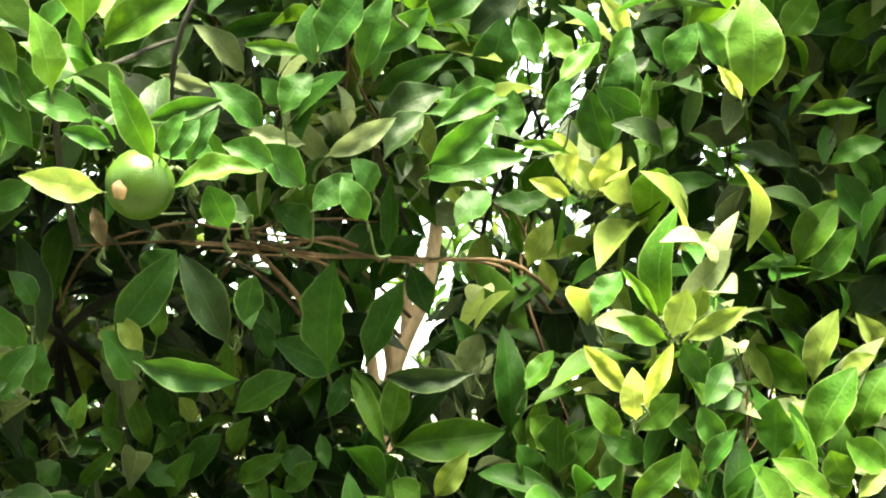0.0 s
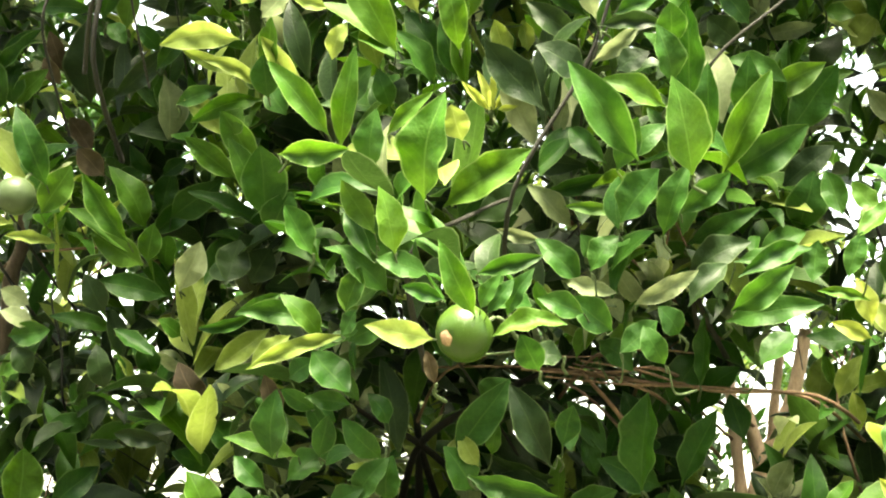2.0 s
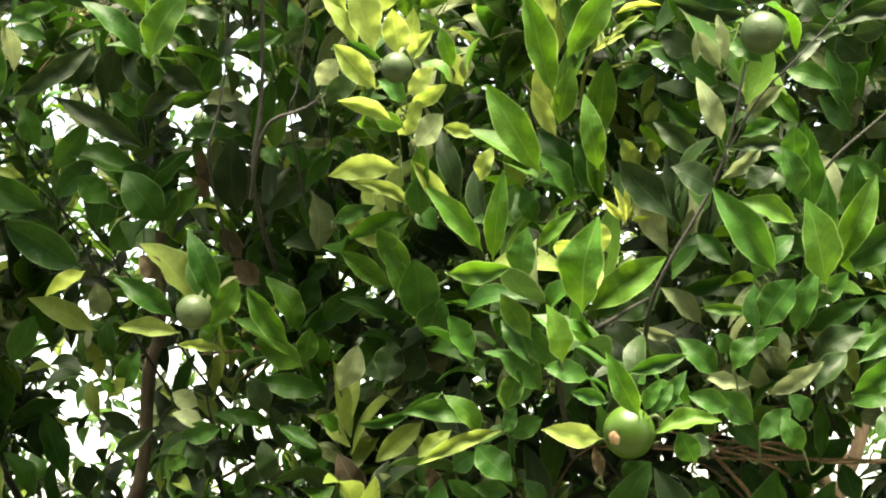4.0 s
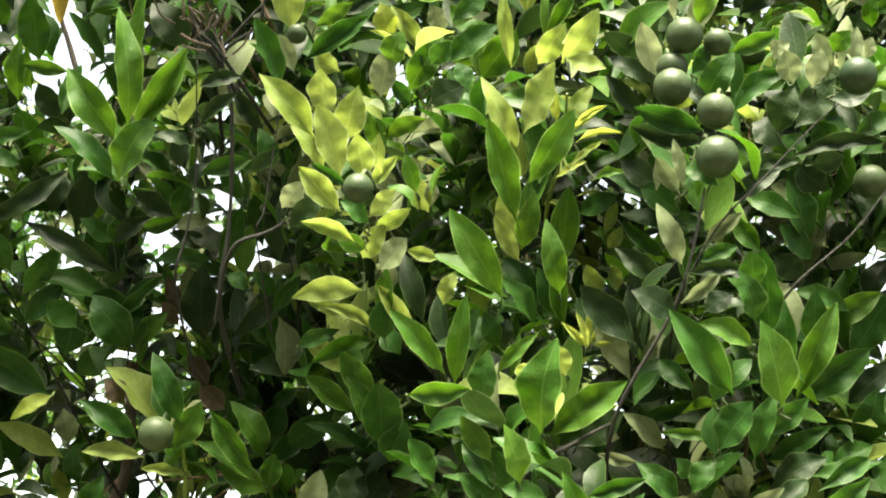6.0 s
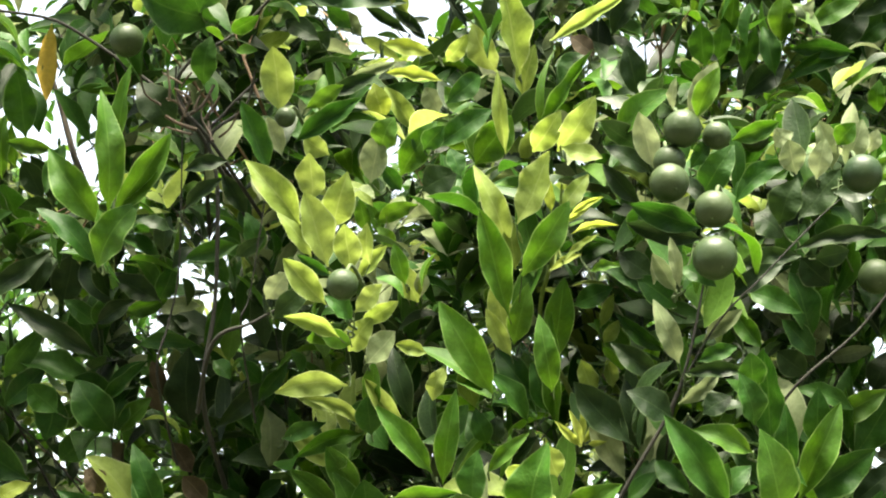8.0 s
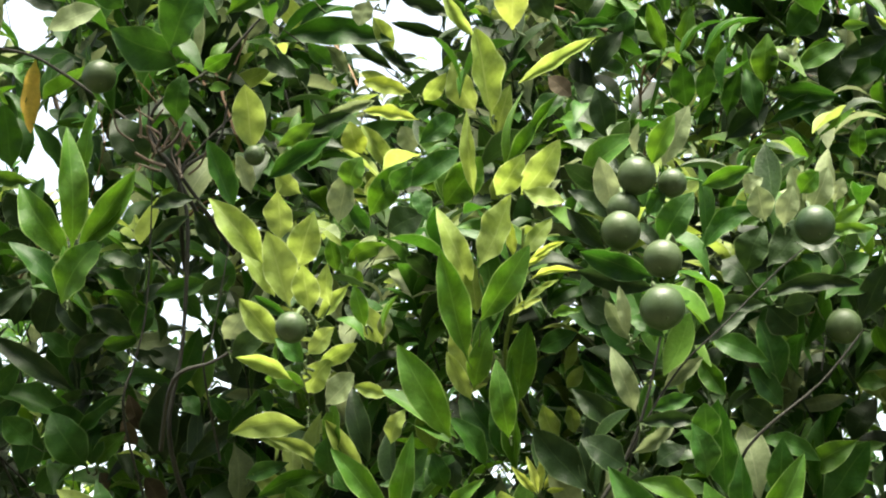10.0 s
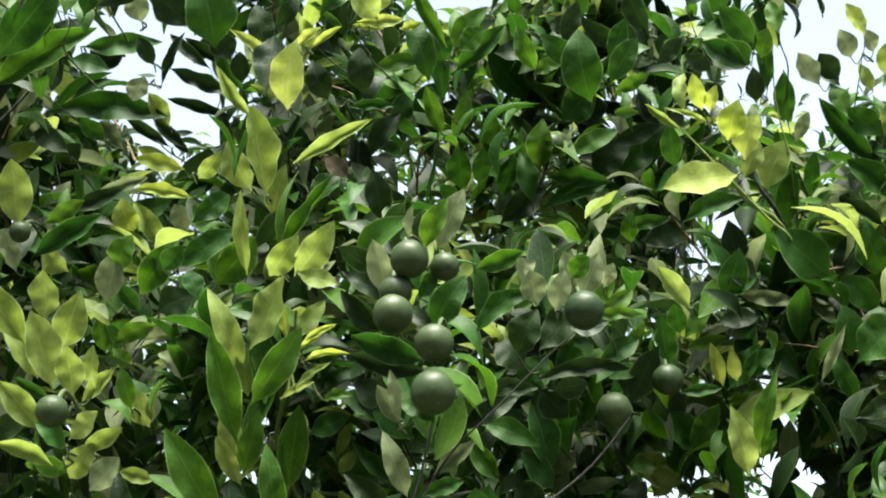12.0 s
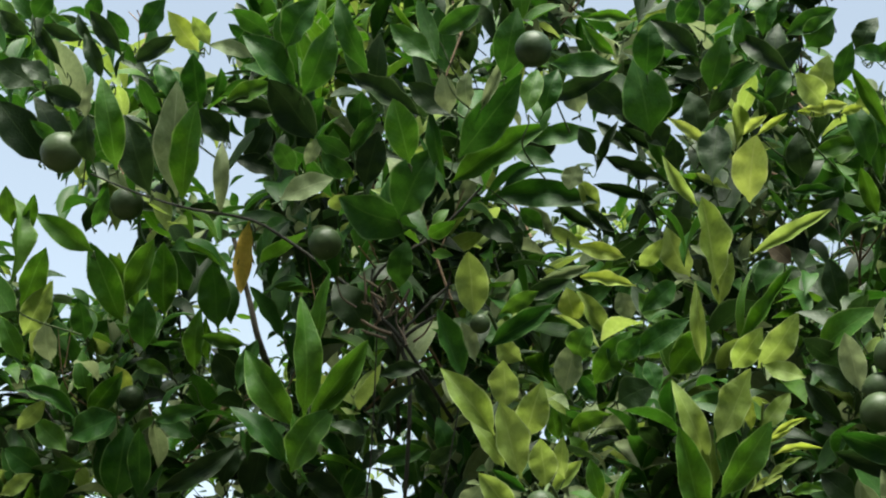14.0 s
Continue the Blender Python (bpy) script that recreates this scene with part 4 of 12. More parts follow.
sprig(LEFT, [(-1.004, 1.326, 2.224), (-1.021, 1.226, 2.214), (-1.029, 1.208, 2.230), (-1.032, 1.196, 2.234)],
      [((-1.032, 1.186, 2.234), (-1.000, 1.185, 2.265), 0.021, "y", 0)], young=True, thick=0.38)
sprig(RIGHT, [(0.314, 1.559, 2.502), (0.330, 1.459, 2.492), (0.338, 1.433, 2.513), (0.343, 1.389, 2.537)],
      [((0.361, 1.458, 2.469), (0.327, 1.440, 2.497), 0.031, "m", 0),
       ((0.327, 1.452, 2.496), (0.312, 1.449, 2.530), 0.022, "g", 0),
       ((0.353, 1.419, 2.504), (0.340, 1.412, 2.537), 0.015, "y", 0),
       ((0.345, 1.369, 2.547), (0.329, 1.366, 2.586), 0.016, "Y", 0)], young=True, thick=0.38)
sprig(RIGHT, [(0.263, 1.457, 2.521), (0.262, 1.357, 2.511), (0.256, 1.339, 2.527), (0.254, 1.327, 2.531)],
      [((0.254, 1.317, 2.531), (0.246, 1.321, 2.573), 0.018, "g", 0)], young=True, thick=0.38)

sprig(TREE, [(-0.658, 1.133, 2.220), (-0.641, 1.103, 2.214), (-0.634, 1.082, 2.212), (-0.626, 1.067, 2.206)],
      [((-0.623, 1.051, 2.188), (-0.613, 1.008, 2.293), 0.029, "g", 0),
       ((-0.616, 1.055, 2.229), (-0.594, 1.019, 2.322), 0.016, "g", 0),
       ((-0.625, 1.065, 2.187), (-0.560, 1.046, 2.258), 0.027, "g", 0)], young=True, thick=0.5)
sprig(TREE, [(-0.711, 1.209, 2.221), (-0.692, 1.180, 2.215), (-0.684, 1.159, 2.213), (-0.676, 1.144, 2.207)],
      [((-0.671, 1.133, 2.203), (-0.712, 1.089, 2.273), 0.035, "g", 0)], young=True, thick=0.5)
sprig(TREE, [(-0.743, 1.266, 2.197), (-0.732, 1.236, 2.192), (-0.716, 1.215, 2.191), (-0.708, 1.199, 2.185)],
      [((-0.703, 1.189, 2.182), (-0.751, 1.148, 2.236), 0.026, "m", 0)], young=True, thick=0.5)
sprig(TREE, [(-0.679, 1.159, 2.160), (-0.663, 1.130, 2.155), (-0.655, 1.108, 2.154), (-0.647, 1.093, 2.148)],
      [((-0.644, 1.077, 2.142), (-0.599, 1.058, 2.198), 0.032, "g", 0),
       ((-0.640, 1.089, 2.147), (-0.641, 1.067, 2.197), 0.022, "g", 0)], young=True, thick=0.5)
sprig(TREE, [(-0.826, 1.326, 2.357), (-0.817, 1.297, 2.351), (-0.807, 1.277, 2.347), (-0.799, 1.262, 2.341)],
      [((-0.793, 1.252, 2.337), (-0.838, 1.226, 2.342), 0.019, "g", 0)], young=True, thick=0.5)
sprig(TREE, [(-0.783, 1.308, 2.354), (-0.759, 1.279, 2.348), (-0.753, 1.258, 2.344), (-0.745, 1.243, 2.338)],
      [((-0.740, 1.234, 2.333), (-0.768, 1.198, 2.386), 0.018, "m", 0)], young=True, thick=0.5)
sprig(TREE, [(-0.647, 1.257, 2.340), (-0.642, 1.228, 2.333), (-0.630, 1.207, 2.330), (-0.623, 1.191, 2.323)],
      [((-0.619, 1.181, 2.318), (-0.649, 1.154, 2.363), 0.041, "d", 0)], young=True, thick=0.5)
sprig(TREE, [(-0.618, 1.235, 2.378), (-0.595, 1.206, 2.370), (-0.589, 1.185, 2.365), (-0.583, 1.170, 2.358)],
      [((-0.578, 1.159, 2.353), (-0.564, 1.137, 2.396), 0.027, "m", 0)], young=True, thick=0.5)
sprig(TREE, [(-0.514, 1.266, 2.350), (-0.504, 1.236, 2.342), (-0.502, 1.214, 2.338), (-0.496, 1.199, 2.331)],
      [((-0.503, 1.183, 2.324), (-0.502, 1.152, 2.384), 0.035, "y", 0),
       ((-0.481, 1.193, 2.329), (-0.436, 1.182, 2.346), 0.018, "g", 0)], young=True, thick=0.5)
sprig(TREE, [(-0.532, 1.265, 2.306), (-0.513, 1.234, 2.299), (-0.505, 1.212, 2.295), (-0.499, 1.197, 2.289)],
      [((-0.494, 1.199, 2.296), (-0.420, 1.192, 2.335), 0.024, "m", 0),
       ((-0.497, 1.173, 2.273), (-0.506, 1.153, 2.309), 0.017, "p", 0)], young=True, thick=0.5)
sprig(TREE, [(-0.535, 1.193, 2.264), (-0.533, 1.163, 2.257), (-0.519, 1.141, 2.254), (-0.513, 1.125, 2.248)],
      [((-0.488, 1.115, 2.236), (-0.504, 1.079, 2.297), 0.022, "m", 0),
       ((-0.530, 1.115, 2.251), (-0.571, 1.101, 2.241), 0.016, "d", 0)], young=True, thick=0.5)
sprig(TREE, [(-0.489, 1.211, 2.185), (-0.478, 1.179, 2.180), (-0.465, 1.157, 2.178), (-0.459, 1.141, 2.172)],
      [((-0.456, 1.117, 2.180), (-0.497, 1.076, 2.237), 0.030, "y", 0),
       ((-0.454, 1.144, 2.156), (-0.477, 1.114, 2.194), 0.020, "y", 0)], young=True, thick=0.5)
sprig(TREE, [(-0.488, 1.256, 2.226), (-0.469, 1.225, 2.221), (-0.464, 1.203, 2.218), (-0.459, 1.187, 2.212)],
      [((-0.467, 1.181, 2.224), (-0.463, 1.156, 2.267), 0.031, "y", 0),
       ((-0.444, 1.172, 2.192), (-0.419, 1.146, 2.239), 0.033, "y", 0)], young=True, thick=0.5)
sprig(TREE, [(-0.439, 1.209, 2.149), (-0.436, 1.177, 2.144), (-0.426, 1.154, 2.142), (-0.420, 1.138, 2.137)],
      [((-0.432, 1.129, 2.140), (-0.444, 1.093, 2.205), 0.033, "y", 0),
       ((-0.402, 1.126, 2.126), (-0.369, 1.113, 2.151), 0.015, "y", 0)], young=True, thick=0.5)
sprig(TREE, [(-0.423, 1.168, 2.128), (-0.410, 1.137, 2.123), (-0.406, 1.114, 2.122), (-0.400, 1.098, 2.116)],
      [((-0.394, 1.084, 2.119), (-0.393, 1.059, 2.158), 0.026, "y", 0),
       ((-0.385, 1.112, 2.134), (-0.382, 1.090, 2.167), 0.016, "y", 0),
       ((-0.411, 1.064, 2.085), (-0.441, 1.032, 2.122), 0.025, "y", 0)], young=True, thick=0.5)
sprig(TREE, [(-0.426, 1.143, 2.126), (-0.425, 1.111, 2.121), (-0.414, 1.089, 2.120), (-0.409, 1.072, 2.114)],
      [((-0.405, 1.061, 2.110), (-0.430, 1.038, 2.126), 0.011, "m", 0)], young=True, thick=0.5)
sprig(TREE, [(-0.420, 1.268, 2.255), (-0.406, 1.237, 2.248), (-0.400, 1.214, 2.246), (-0.395, 1.198, 2.239)],
      [((-0.405, 1.177, 2.237), (-0.392, 1.160, 2.282), 0.029, "p", 0),
       ((-0.379, 1.197, 2.233), (-0.393, 1.174, 2.254), 0.017, "m", 0)], young=True, thick=0.5)
sprig(TREE, [(-0.445, 1.325, 2.223), (-0.432, 1.294, 2.218), (-0.425, 1.271, 2.215), (-0.420, 1.255, 2.210)],
      [((-0.419, 1.244, 2.217), (-0.370, 1.239, 2.229), 0.020, "g", 1),
       ((-0.434, 1.257, 2.213), (-0.435, 1.235, 2.242), 0.017, "g", 0),
       ((-0.398, 1.231, 2.187), (-0.408, 1.211, 2.202), 0.017, "g", 0)], young=True, thick=0.5)
sprig(TREE, [(-0.435, 1.387, 2.369), (-0.428, 1.356, 2.362), (-0.422, 1.334, 2.358), (-0.417, 1.318, 2.351)],
      [((-0.400, 1.319, 2.341), (-0.425, 1.286, 2.386), 0.022, "y", 0),
       ((-0.428, 1.296, 2.352), (-0.432, 1.271, 2.382), 0.029, "Y", 0)], young=True, thick=0.5)
sprig(TREE, [(-0.396, 1.384, 2.378), (-0.378, 1.353, 2.370), (-0.376, 1.330, 2.366), (-0.372, 1.314, 2.359)],
      [((-0.369, 1.304, 2.355), (-0.380, 1.287, 2.379), 0.024, "p", 0)], young=True, thick=0.5)
sprig(TREE, [(-0.409, 1.300, 2.277), (-0.397, 1.268, 2.270), (-0.395, 1.246, 2.267), (-0.390, 1.230, 2.261)],
      [((-0.387, 1.219, 2.257), (-0.345, 1.202, 2.305), 0.031, "g", 0)], young=True, thick=0.5)
sprig(TREE, [(-0.382, 1.256, 2.242), (-0.368, 1.224, 2.236), (-0.360, 1.201, 2.233), (-0.355, 1.185, 2.227)],
      [((-0.352, 1.174, 2.223), (-0.316, 1.172, 2.239), 0.034, "d", 0)], young=True, thick=0.5)
sprig(TREE, [(-0.503, 1.317, 2.385), (-0.488, 1.287, 2.377), (-0.481, 1.265, 2.373), (-0.475, 1.249, 2.366)],
      [((-0.472, 1.239, 2.361), (-0.419, 1.240, 2.379), 0.019, "d", 0)], young=True, thick=0.5)
sprig(TREE, [(-0.580, 1.299, 2.209), (-0.563, 1.268, 2.204), (-0.560, 1.246, 2.202), (-0.553, 1.230, 2.197)],
      [((-0.540, 1.224, 2.188), (-0.543, 1.199, 2.226), 0.024, "m", 0),
       ((-0.558, 1.215, 2.198), (-0.606, 1.193, 2.181), 0.021, "m", 0)], young=True, thick=0.5)
sprig(TREE, [(-0.581, 1.316, 2.254), (-0.574, 1.285, 2.248), (-0.567, 1.263, 2.246), (-0.561, 1.247, 2.240)],
      [((-0.557, 1.237, 2.236), (-0.578, 1.213, 2.275), 0.021, "d", 0)], young=True, thick=0.5)
sprig(TREE, [(-0.620, 1.361, 2.191), (-0.612, 1.330, 2.186), (-0.604, 1.308, 2.185), (-0.598, 1.292, 2.180)],
      [((-0.594, 1.281, 2.176), (-0.612, 1.254, 2.208), 0.022, "m", 0)], young=True, thick=0.5)
sprig(TREE, [(-0.620, 1.197, 2.215), (-0.604, 1.167, 2.209), (-0.594, 1.145, 2.207), (-0.587, 1.130, 2.201)],
      [((-0.576, 1.117, 2.205), (-0.535, 1.112, 2.234), 0.014, "d", 0),
       ((-0.590, 1.121, 2.188), (-0.620, 1.105, 2.197), 0.014, "d", 0)], young=True, thick=0.5)
sprig(LEFT, [(-0.888, 1.404, 2.329), (-0.867, 1.375, 2.323), (-0.859, 1.354, 2.321), (-0.851, 1.340, 2.315)],
      [((-0.846, 1.330, 2.311), (-0.862, 1.307, 2.351), 0.030, "d", 0)], young=True, thick=0.5)
sprig(LEFT, [(-0.917, 1.412, 2.414), (-0.903, 1.384, 2.407), (-0.893, 1.364, 2.404), (-0.884, 1.349, 2.397)],
      [((-0.879, 1.340, 2.393), (-0.878, 1.306, 2.463), 0.041, "m", 0)], young=True, thick=0.5)
sprig(TREE, [(-0.378, 1.275, 2.130), (-0.377, 1.242, 2.126), (-0.368, 1.219, 2.124), (-0.364, 1.203, 2.119)],
      [((-0.361, 1.192, 2.116), (-0.373, 1.165, 2.150), 0.024, "y", 0)], young=True, thick=0.5)
sprig(TREE, [(-0.240, 1.229, 2.268), (-0.237, 1.198, 2.261), (-0.232, 1.175, 2.257), (-0.229, 1.158, 2.250)],
      [((-0.234, 1.157, 2.259), (-0.174, 1.136, 2.336), 0.015, "g", 0),
       ((-0.212, 1.146, 2.240), (-0.170, 1.125, 2.282), 0.030, "y", 0),
       ((-0.234, 1.139, 2.239), (-0.203, 1.120, 2.269), 0.026, "y", 0)], young=True, thick=0.5)
sprig(TREE, [(-0.278, 1.235, 2.168), (-0.262, 1.202, 2.163), (-0.263, 1.179, 2.161), (-0.259, 1.162, 2.155)],
      [((-0.263, 1.155, 2.152), (-0.284, 1.115, 2.223), 0.024, "y", 0),
       ((-0.258, 1.162, 2.132), (-0.260, 1.141, 2.178), 0.019, "y", 0),
       ((-0.250, 1.137, 2.169), (-0.214, 1.108, 2.228), 0.031, "y", 0)], young=True, thick=0.5)
sprig(TREE, [(-0.273, 1.243, 2.099), (-0.273, 1.210, 2.095), (-0.267, 1.186, 2.094), (-0.263, 1.169, 2.089)],
      [((-0.262, 1.147, 2.084), (-0.277, 1.102, 2.176), 0.030, "g", 0),
       ((-0.245, 1.129, 2.116), (-0.195, 1.110, 2.178), 0.029, "g", 0),
       ((-0.272, 1.180, 2.078), (-0.279, 1.158, 2.120), 0.023, "y", 0),
       ((-0.264, 1.176, 2.064), (-0.243, 1.148, 2.115), 0.024, "g", 0)], young=True, thick=0.5)
sprig(TREE, [(-0.316, 1.299, 2.286), (-0.305, 1.268, 2.279), (-0.300, 1.245, 2.276), (-0.296, 1.229, 2.269)],
      [((-0.311, 1.225, 2.263), (-0.269, 1.209, 2.306), 0.037, "g", 0),
       ((-0.276, 1.211, 2.267), (-0.275, 1.172, 2.341), 0.015, "y", 0)], young=True, thick=0.5)
sprig(TREE, [(-0.380, 1.284, 2.299), (-0.361, 1.252, 2.292), (-0.358, 1.230, 2.288), (-0.354, 1.214, 2.282)],
      [((-0.347, 1.214, 2.282), (-0.288, 1.206, 2.314), 0.026, "m", 0),
       ((-0.355, 1.192, 2.272), (-0.331, 1.177, 2.289), 0.023, "m", 0)], young=True, thick=0.5)
sprig(TREE, [(-0.220, 1.206, 2.257), (-0.216, 1.174, 2.250), (-0.210, 1.152, 2.247), (-0.207, 1.135, 2.240)],
      [((-0.205, 1.124, 2.236), (-0.166, 1.125, 2.222), 0.018, "y", 0)], young=True, thick=0.5)
sprig(TREE, [(-0.213, 1.221, 2.175), (-0.210, 1.189, 2.169), (-0.207, 1.166, 2.167), (-0.204, 1.149, 2.161)],
      [((-0.198, 1.126, 2.151), (-0.154, 1.123, 2.156), 0.006, "Y", 1),
       ((-0.201, 1.130, 2.168), (-0.166, 1.121, 2.183), 0.007, "Y", 1),
       ((-0.207, 1.130, 2.163), (-0.178, 1.121, 2.174), 0.005, "Y", 0),
       ((-0.220, 1.149, 2.182), (-0.217, 1.129, 2.207), 0.011, "Y", 0),
       ((-0.185, 1.153, 2.122), (-0.157, 1.144, 2.124), 0.009, "g", 0)], young=True, thick=0.5)
sprig(TREE, [(-0.119, 1.192, 2.221), (-0.123, 1.160, 2.215), (-0.120, 1.137, 2.212), (-0.118, 1.120, 2.205)],
      [((-0.117, 1.109, 2.201), (-0.126, 1.086, 2.248), 0.024, "p", 0)], young=True, thick=0.5)
sprig(TREE, [(-0.108, 1.194, 2.280), (-0.098, 1.162, 2.272), (-0.100, 1.139, 2.269), (-0.099, 1.123, 2.262)],
      [((-0.098, 1.112, 2.257), (-0.093, 1.098, 2.283), 0.009, "p", 0)], young=True, thick=0.5)
sprig(TREE, [(-0.102, 1.328, 2.317), (-0.096, 1.296, 2.310), (-0.098, 1.273, 2.306), (-0.096, 1.257, 2.299)],
      [((-0.095, 1.246, 2.294), (-0.066, 1.230, 2.349), 0.028, "p", 0)], young=True, thick=0.5)
sprig(TREE, [(-0.065, 1.330, 2.292), (-0.067, 1.298, 2.285), (-0.060, 1.275, 2.282), (-0.059, 1.258, 2.275)],
      [((-0.058, 1.247, 2.271), (-0.010, 1.242, 2.284), 0.020, "g", 0)], young=True, thick=0.5)
sprig(TREE, [(-0.087, 1.187, 2.186), (-0.086, 1.154, 2.180), (-0.078, 1.131, 2.177), (-0.077, 1.114, 2.171)],
      [((-0.076, 1.103, 2.167), (-0.044, 1.085, 2.208), 0.029, "m", 0)], young=True, thick=0.5)
sprig(TREE, [(-0.089, 1.129, 2.196), (-0.078, 1.097, 2.189), (-0.082, 1.074, 2.186), (-0.080, 1.057, 2.180)],
      [((-0.079, 1.046, 2.175), (-0.058, 1.031, 2.197), 0.015, "m", 0)], young=True, thick=0.5)
sprig(TREE, [(-0.090, 1.103, 2.116), (-0.079, 1.070, 2.110), (-0.078, 1.047, 2.108), (-0.077, 1.030, 2.103)],
      [((-0.069, 1.017, 2.113), (-0.123, 0.986, 2.129), 0.024, "m", 0),
       ((-0.070, 1.033, 2.108), (-0.130, 1.008, 2.120), 0.021, "d", 0),
       ((-0.088, 1.004, 2.076), (-0.058, 1.004, 2.060), 0.014, "m", 0)], young=True, thick=0.5)
sprig(TREE, [(-0.050, 1.332, 2.218), (-0.058, 1.299, 2.212), (-0.051, 1.276, 2.210), (-0.050, 1.259, 2.204)],
      [((-0.058, 1.243, 2.205), (-0.002, 1.233, 2.240), 0.021, "m", 1),
       ((-0.041, 1.252, 2.196), (-0.015, 1.258, 2.173), 0.033, "d", 0)], young=True, thick=0.5)
sprig(TREE, [(-0.030, 1.369, 2.179), (-0.035, 1.335, 2.174), (-0.035, 1.312, 2.172), (-0.034, 1.294, 2.167)],
      [((-0.048, 1.286, 2.174), (0.008, 1.283, 2.208), 0.033, "d", 0),
       ((-0.019, 1.280, 2.152), (0.006, 1.268, 2.187), 0.035, "m", 0)], young=True, thick=0.5)
sprig(TREE, [(-0.063, 1.305, 2.130), (-0.063, 1.272, 2.126), (-0.063, 1.248, 2.124), (-0.062, 1.231, 2.119)],
      [((-0.062, 1.212, 2.128), (0.003, 1.218, 2.140), 0.021, "d", 1),
       ((-0.068, 1.204, 2.101), (-0.014, 1.202, 2.130), 0.021, "d", 0),
       ((-0.054, 1.243, 2.118), (0.000, 1.249, 2.094), 0.023, "m", 0)], young=True, thick=0.5)
sprig(TREE, [(-0.011, 1.340, 2.181), (0.002, 1.307, 2.176), (-0.003, 1.283, 2.175), (-0.002, 1.266, 2.169)],
      [((-0.005, 1.263, 2.160), (0.085, 1.275, 2.171), 0.016, "d", 1),
       ((-0.000, 1.262, 2.190), (0.043, 1.253, 2.235), 0.034, "d", 0),
       ((0.014, 1.251, 2.146), (0.046, 1.252, 2.152), 0.023, "d", 0),
       ((-0.017, 1.233, 2.177), (0.003, 1.215, 2.216), 0.033, "d", 0),
       ((-0.001, 1.265, 2.152), (0.024, 1.273, 2.126), 0.033, "d", 0)], young=True, thick=0.5)
sprig(TREE, [(0.034, 1.239, 2.209), (0.047, 1.206, 2.203), (0.042, 1.183, 2.200), (0.042, 1.166, 2.194)],
      [((0.037, 1.144, 2.175), (0.075, 1.145, 2.179), 0.017, "d", -1),
       ((0.048, 1.165, 2.204), (0.068, 1.151, 2.245), 0.023, "p", 0)], young=True, thick=0.5)
sprig(TREE, [(0.031, 1.365, 2.262), (0.031, 1.333, 2.256), (0.034, 1.309, 2.253), (0.035, 1.292, 2.247)],
      [((0.035, 1.281, 2.243), (0.027, 1.259, 2.288), 0.025, "p", 0)], young=True, thick=0.5)
sprig(TREE, [(0.071, 1.251, 2.237), (0.068, 1.218, 2.230), (0.071, 1.195, 2.227), (0.070, 1.178, 2.221)],
      [((0.070, 1.167, 2.217), (0.080, 1.157, 2.236), 0.015, "p", 0)], young=True, thick=0.5)
sprig(TREE, [(-0.142, 1.260, 2.225), (-0.146, 1.228, 2.219), (-0.138, 1.205, 2.216), (-0.136, 1.188, 2.210)],
      [((-0.129, 1.170, 2.219), (-0.167, 1.147, 2.242), 0.019, "d", 0),
       ((-0.140, 1.183, 2.193), (-0.172, 1.158, 2.227), 0.019, "d", 0)], young=True, thick=0.5)
sprig(TREE, [(-0.306, 1.257, 2.020), (-0.309, 1.223, 2.018), (-0.298, 1.200, 2.018), (-0.294, 1.183, 2.014)],
      [((-0.281, 1.160, 2.015), (-0.319, 1.114, 2.094), 0.034, "g", 0),
       ((-0.303, 1.182, 2.007), (-0.308, 1.161, 2.046), 0.023, "y", 0)], young=True, thick=0.5)
sprig(TREE, [(-0.283, 1.287, 1.995), (-0.281, 1.253, 1.994), (-0.277, 1.229, 1.994), (-0.273, 1.212, 1.990)],
      [((-0.257, 1.199, 1.995), (-0.284, 1.166, 2.037), 0.021, "m", 0),
       ((-0.243, 1.221, 2.007), (-0.251, 1.193, 2.050), 0.024, "m", 0),
       ((-0.294, 1.190, 1.975), (-0.301, 1.172, 2.004), 0.021, "m", 0),
       ((-0.286, 1.192, 1.975), (-0.282, 1.183, 1.999), 0.019, "d", 0)], young=True, thick=0.5)
sprig(TREE, [(-0.227, 1.292, 1.980), (-0.221, 1.258, 1.979), (-0.216, 1.234, 1.980), (-0.213, 1.217, 1.976)],
      [((-0.232, 1.216, 1.985), (-0.227, 1.171, 2.093), 0.020, "g", 0),
       ((-0.206, 1.186, 1.967), (-0.225, 1.166, 1.988), 0.008, "Y", 0),
       ((-0.205, 1.188, 1.967), (-0.212, 1.170, 1.998), 0.008, "Y", 0),
       ((-0.208, 1.210, 1.973), (-0.201, 1.194, 2.006), 0.009, "Y", 0),
       ((-0.209, 1.223, 1.976), (-0.191, 1.211, 1.998), 0.008, "Y", 0),
       ((-0.203, 1.210, 1.973), (-0.184, 1.202, 1.973), 0.006, "Y", 0)], young=True, thick=0.5)
sprig(TREE, [(-0.117, 1.218, 2.025), (-0.101, 1.184, 2.022), (-0.105, 1.160, 2.022), (-0.103, 1.143, 2.018)],
      [((-0.108, 1.148, 2.030), (-0.124, 1.122, 2.083), 0.021, "p", 0),
       ((-0.110, 1.143, 1.992), (-0.069, 1.138, 2.020), 0.014, "p", 0),
       ((-0.089, 1.124, 2.025), (-0.053, 1.119, 2.035), 0.016, "m", 0),
       ((-0.099, 1.109, 2.012), (-0.045, 1.117, 2.013), 0.014, "d", 0)], young=True, thick=0.5)
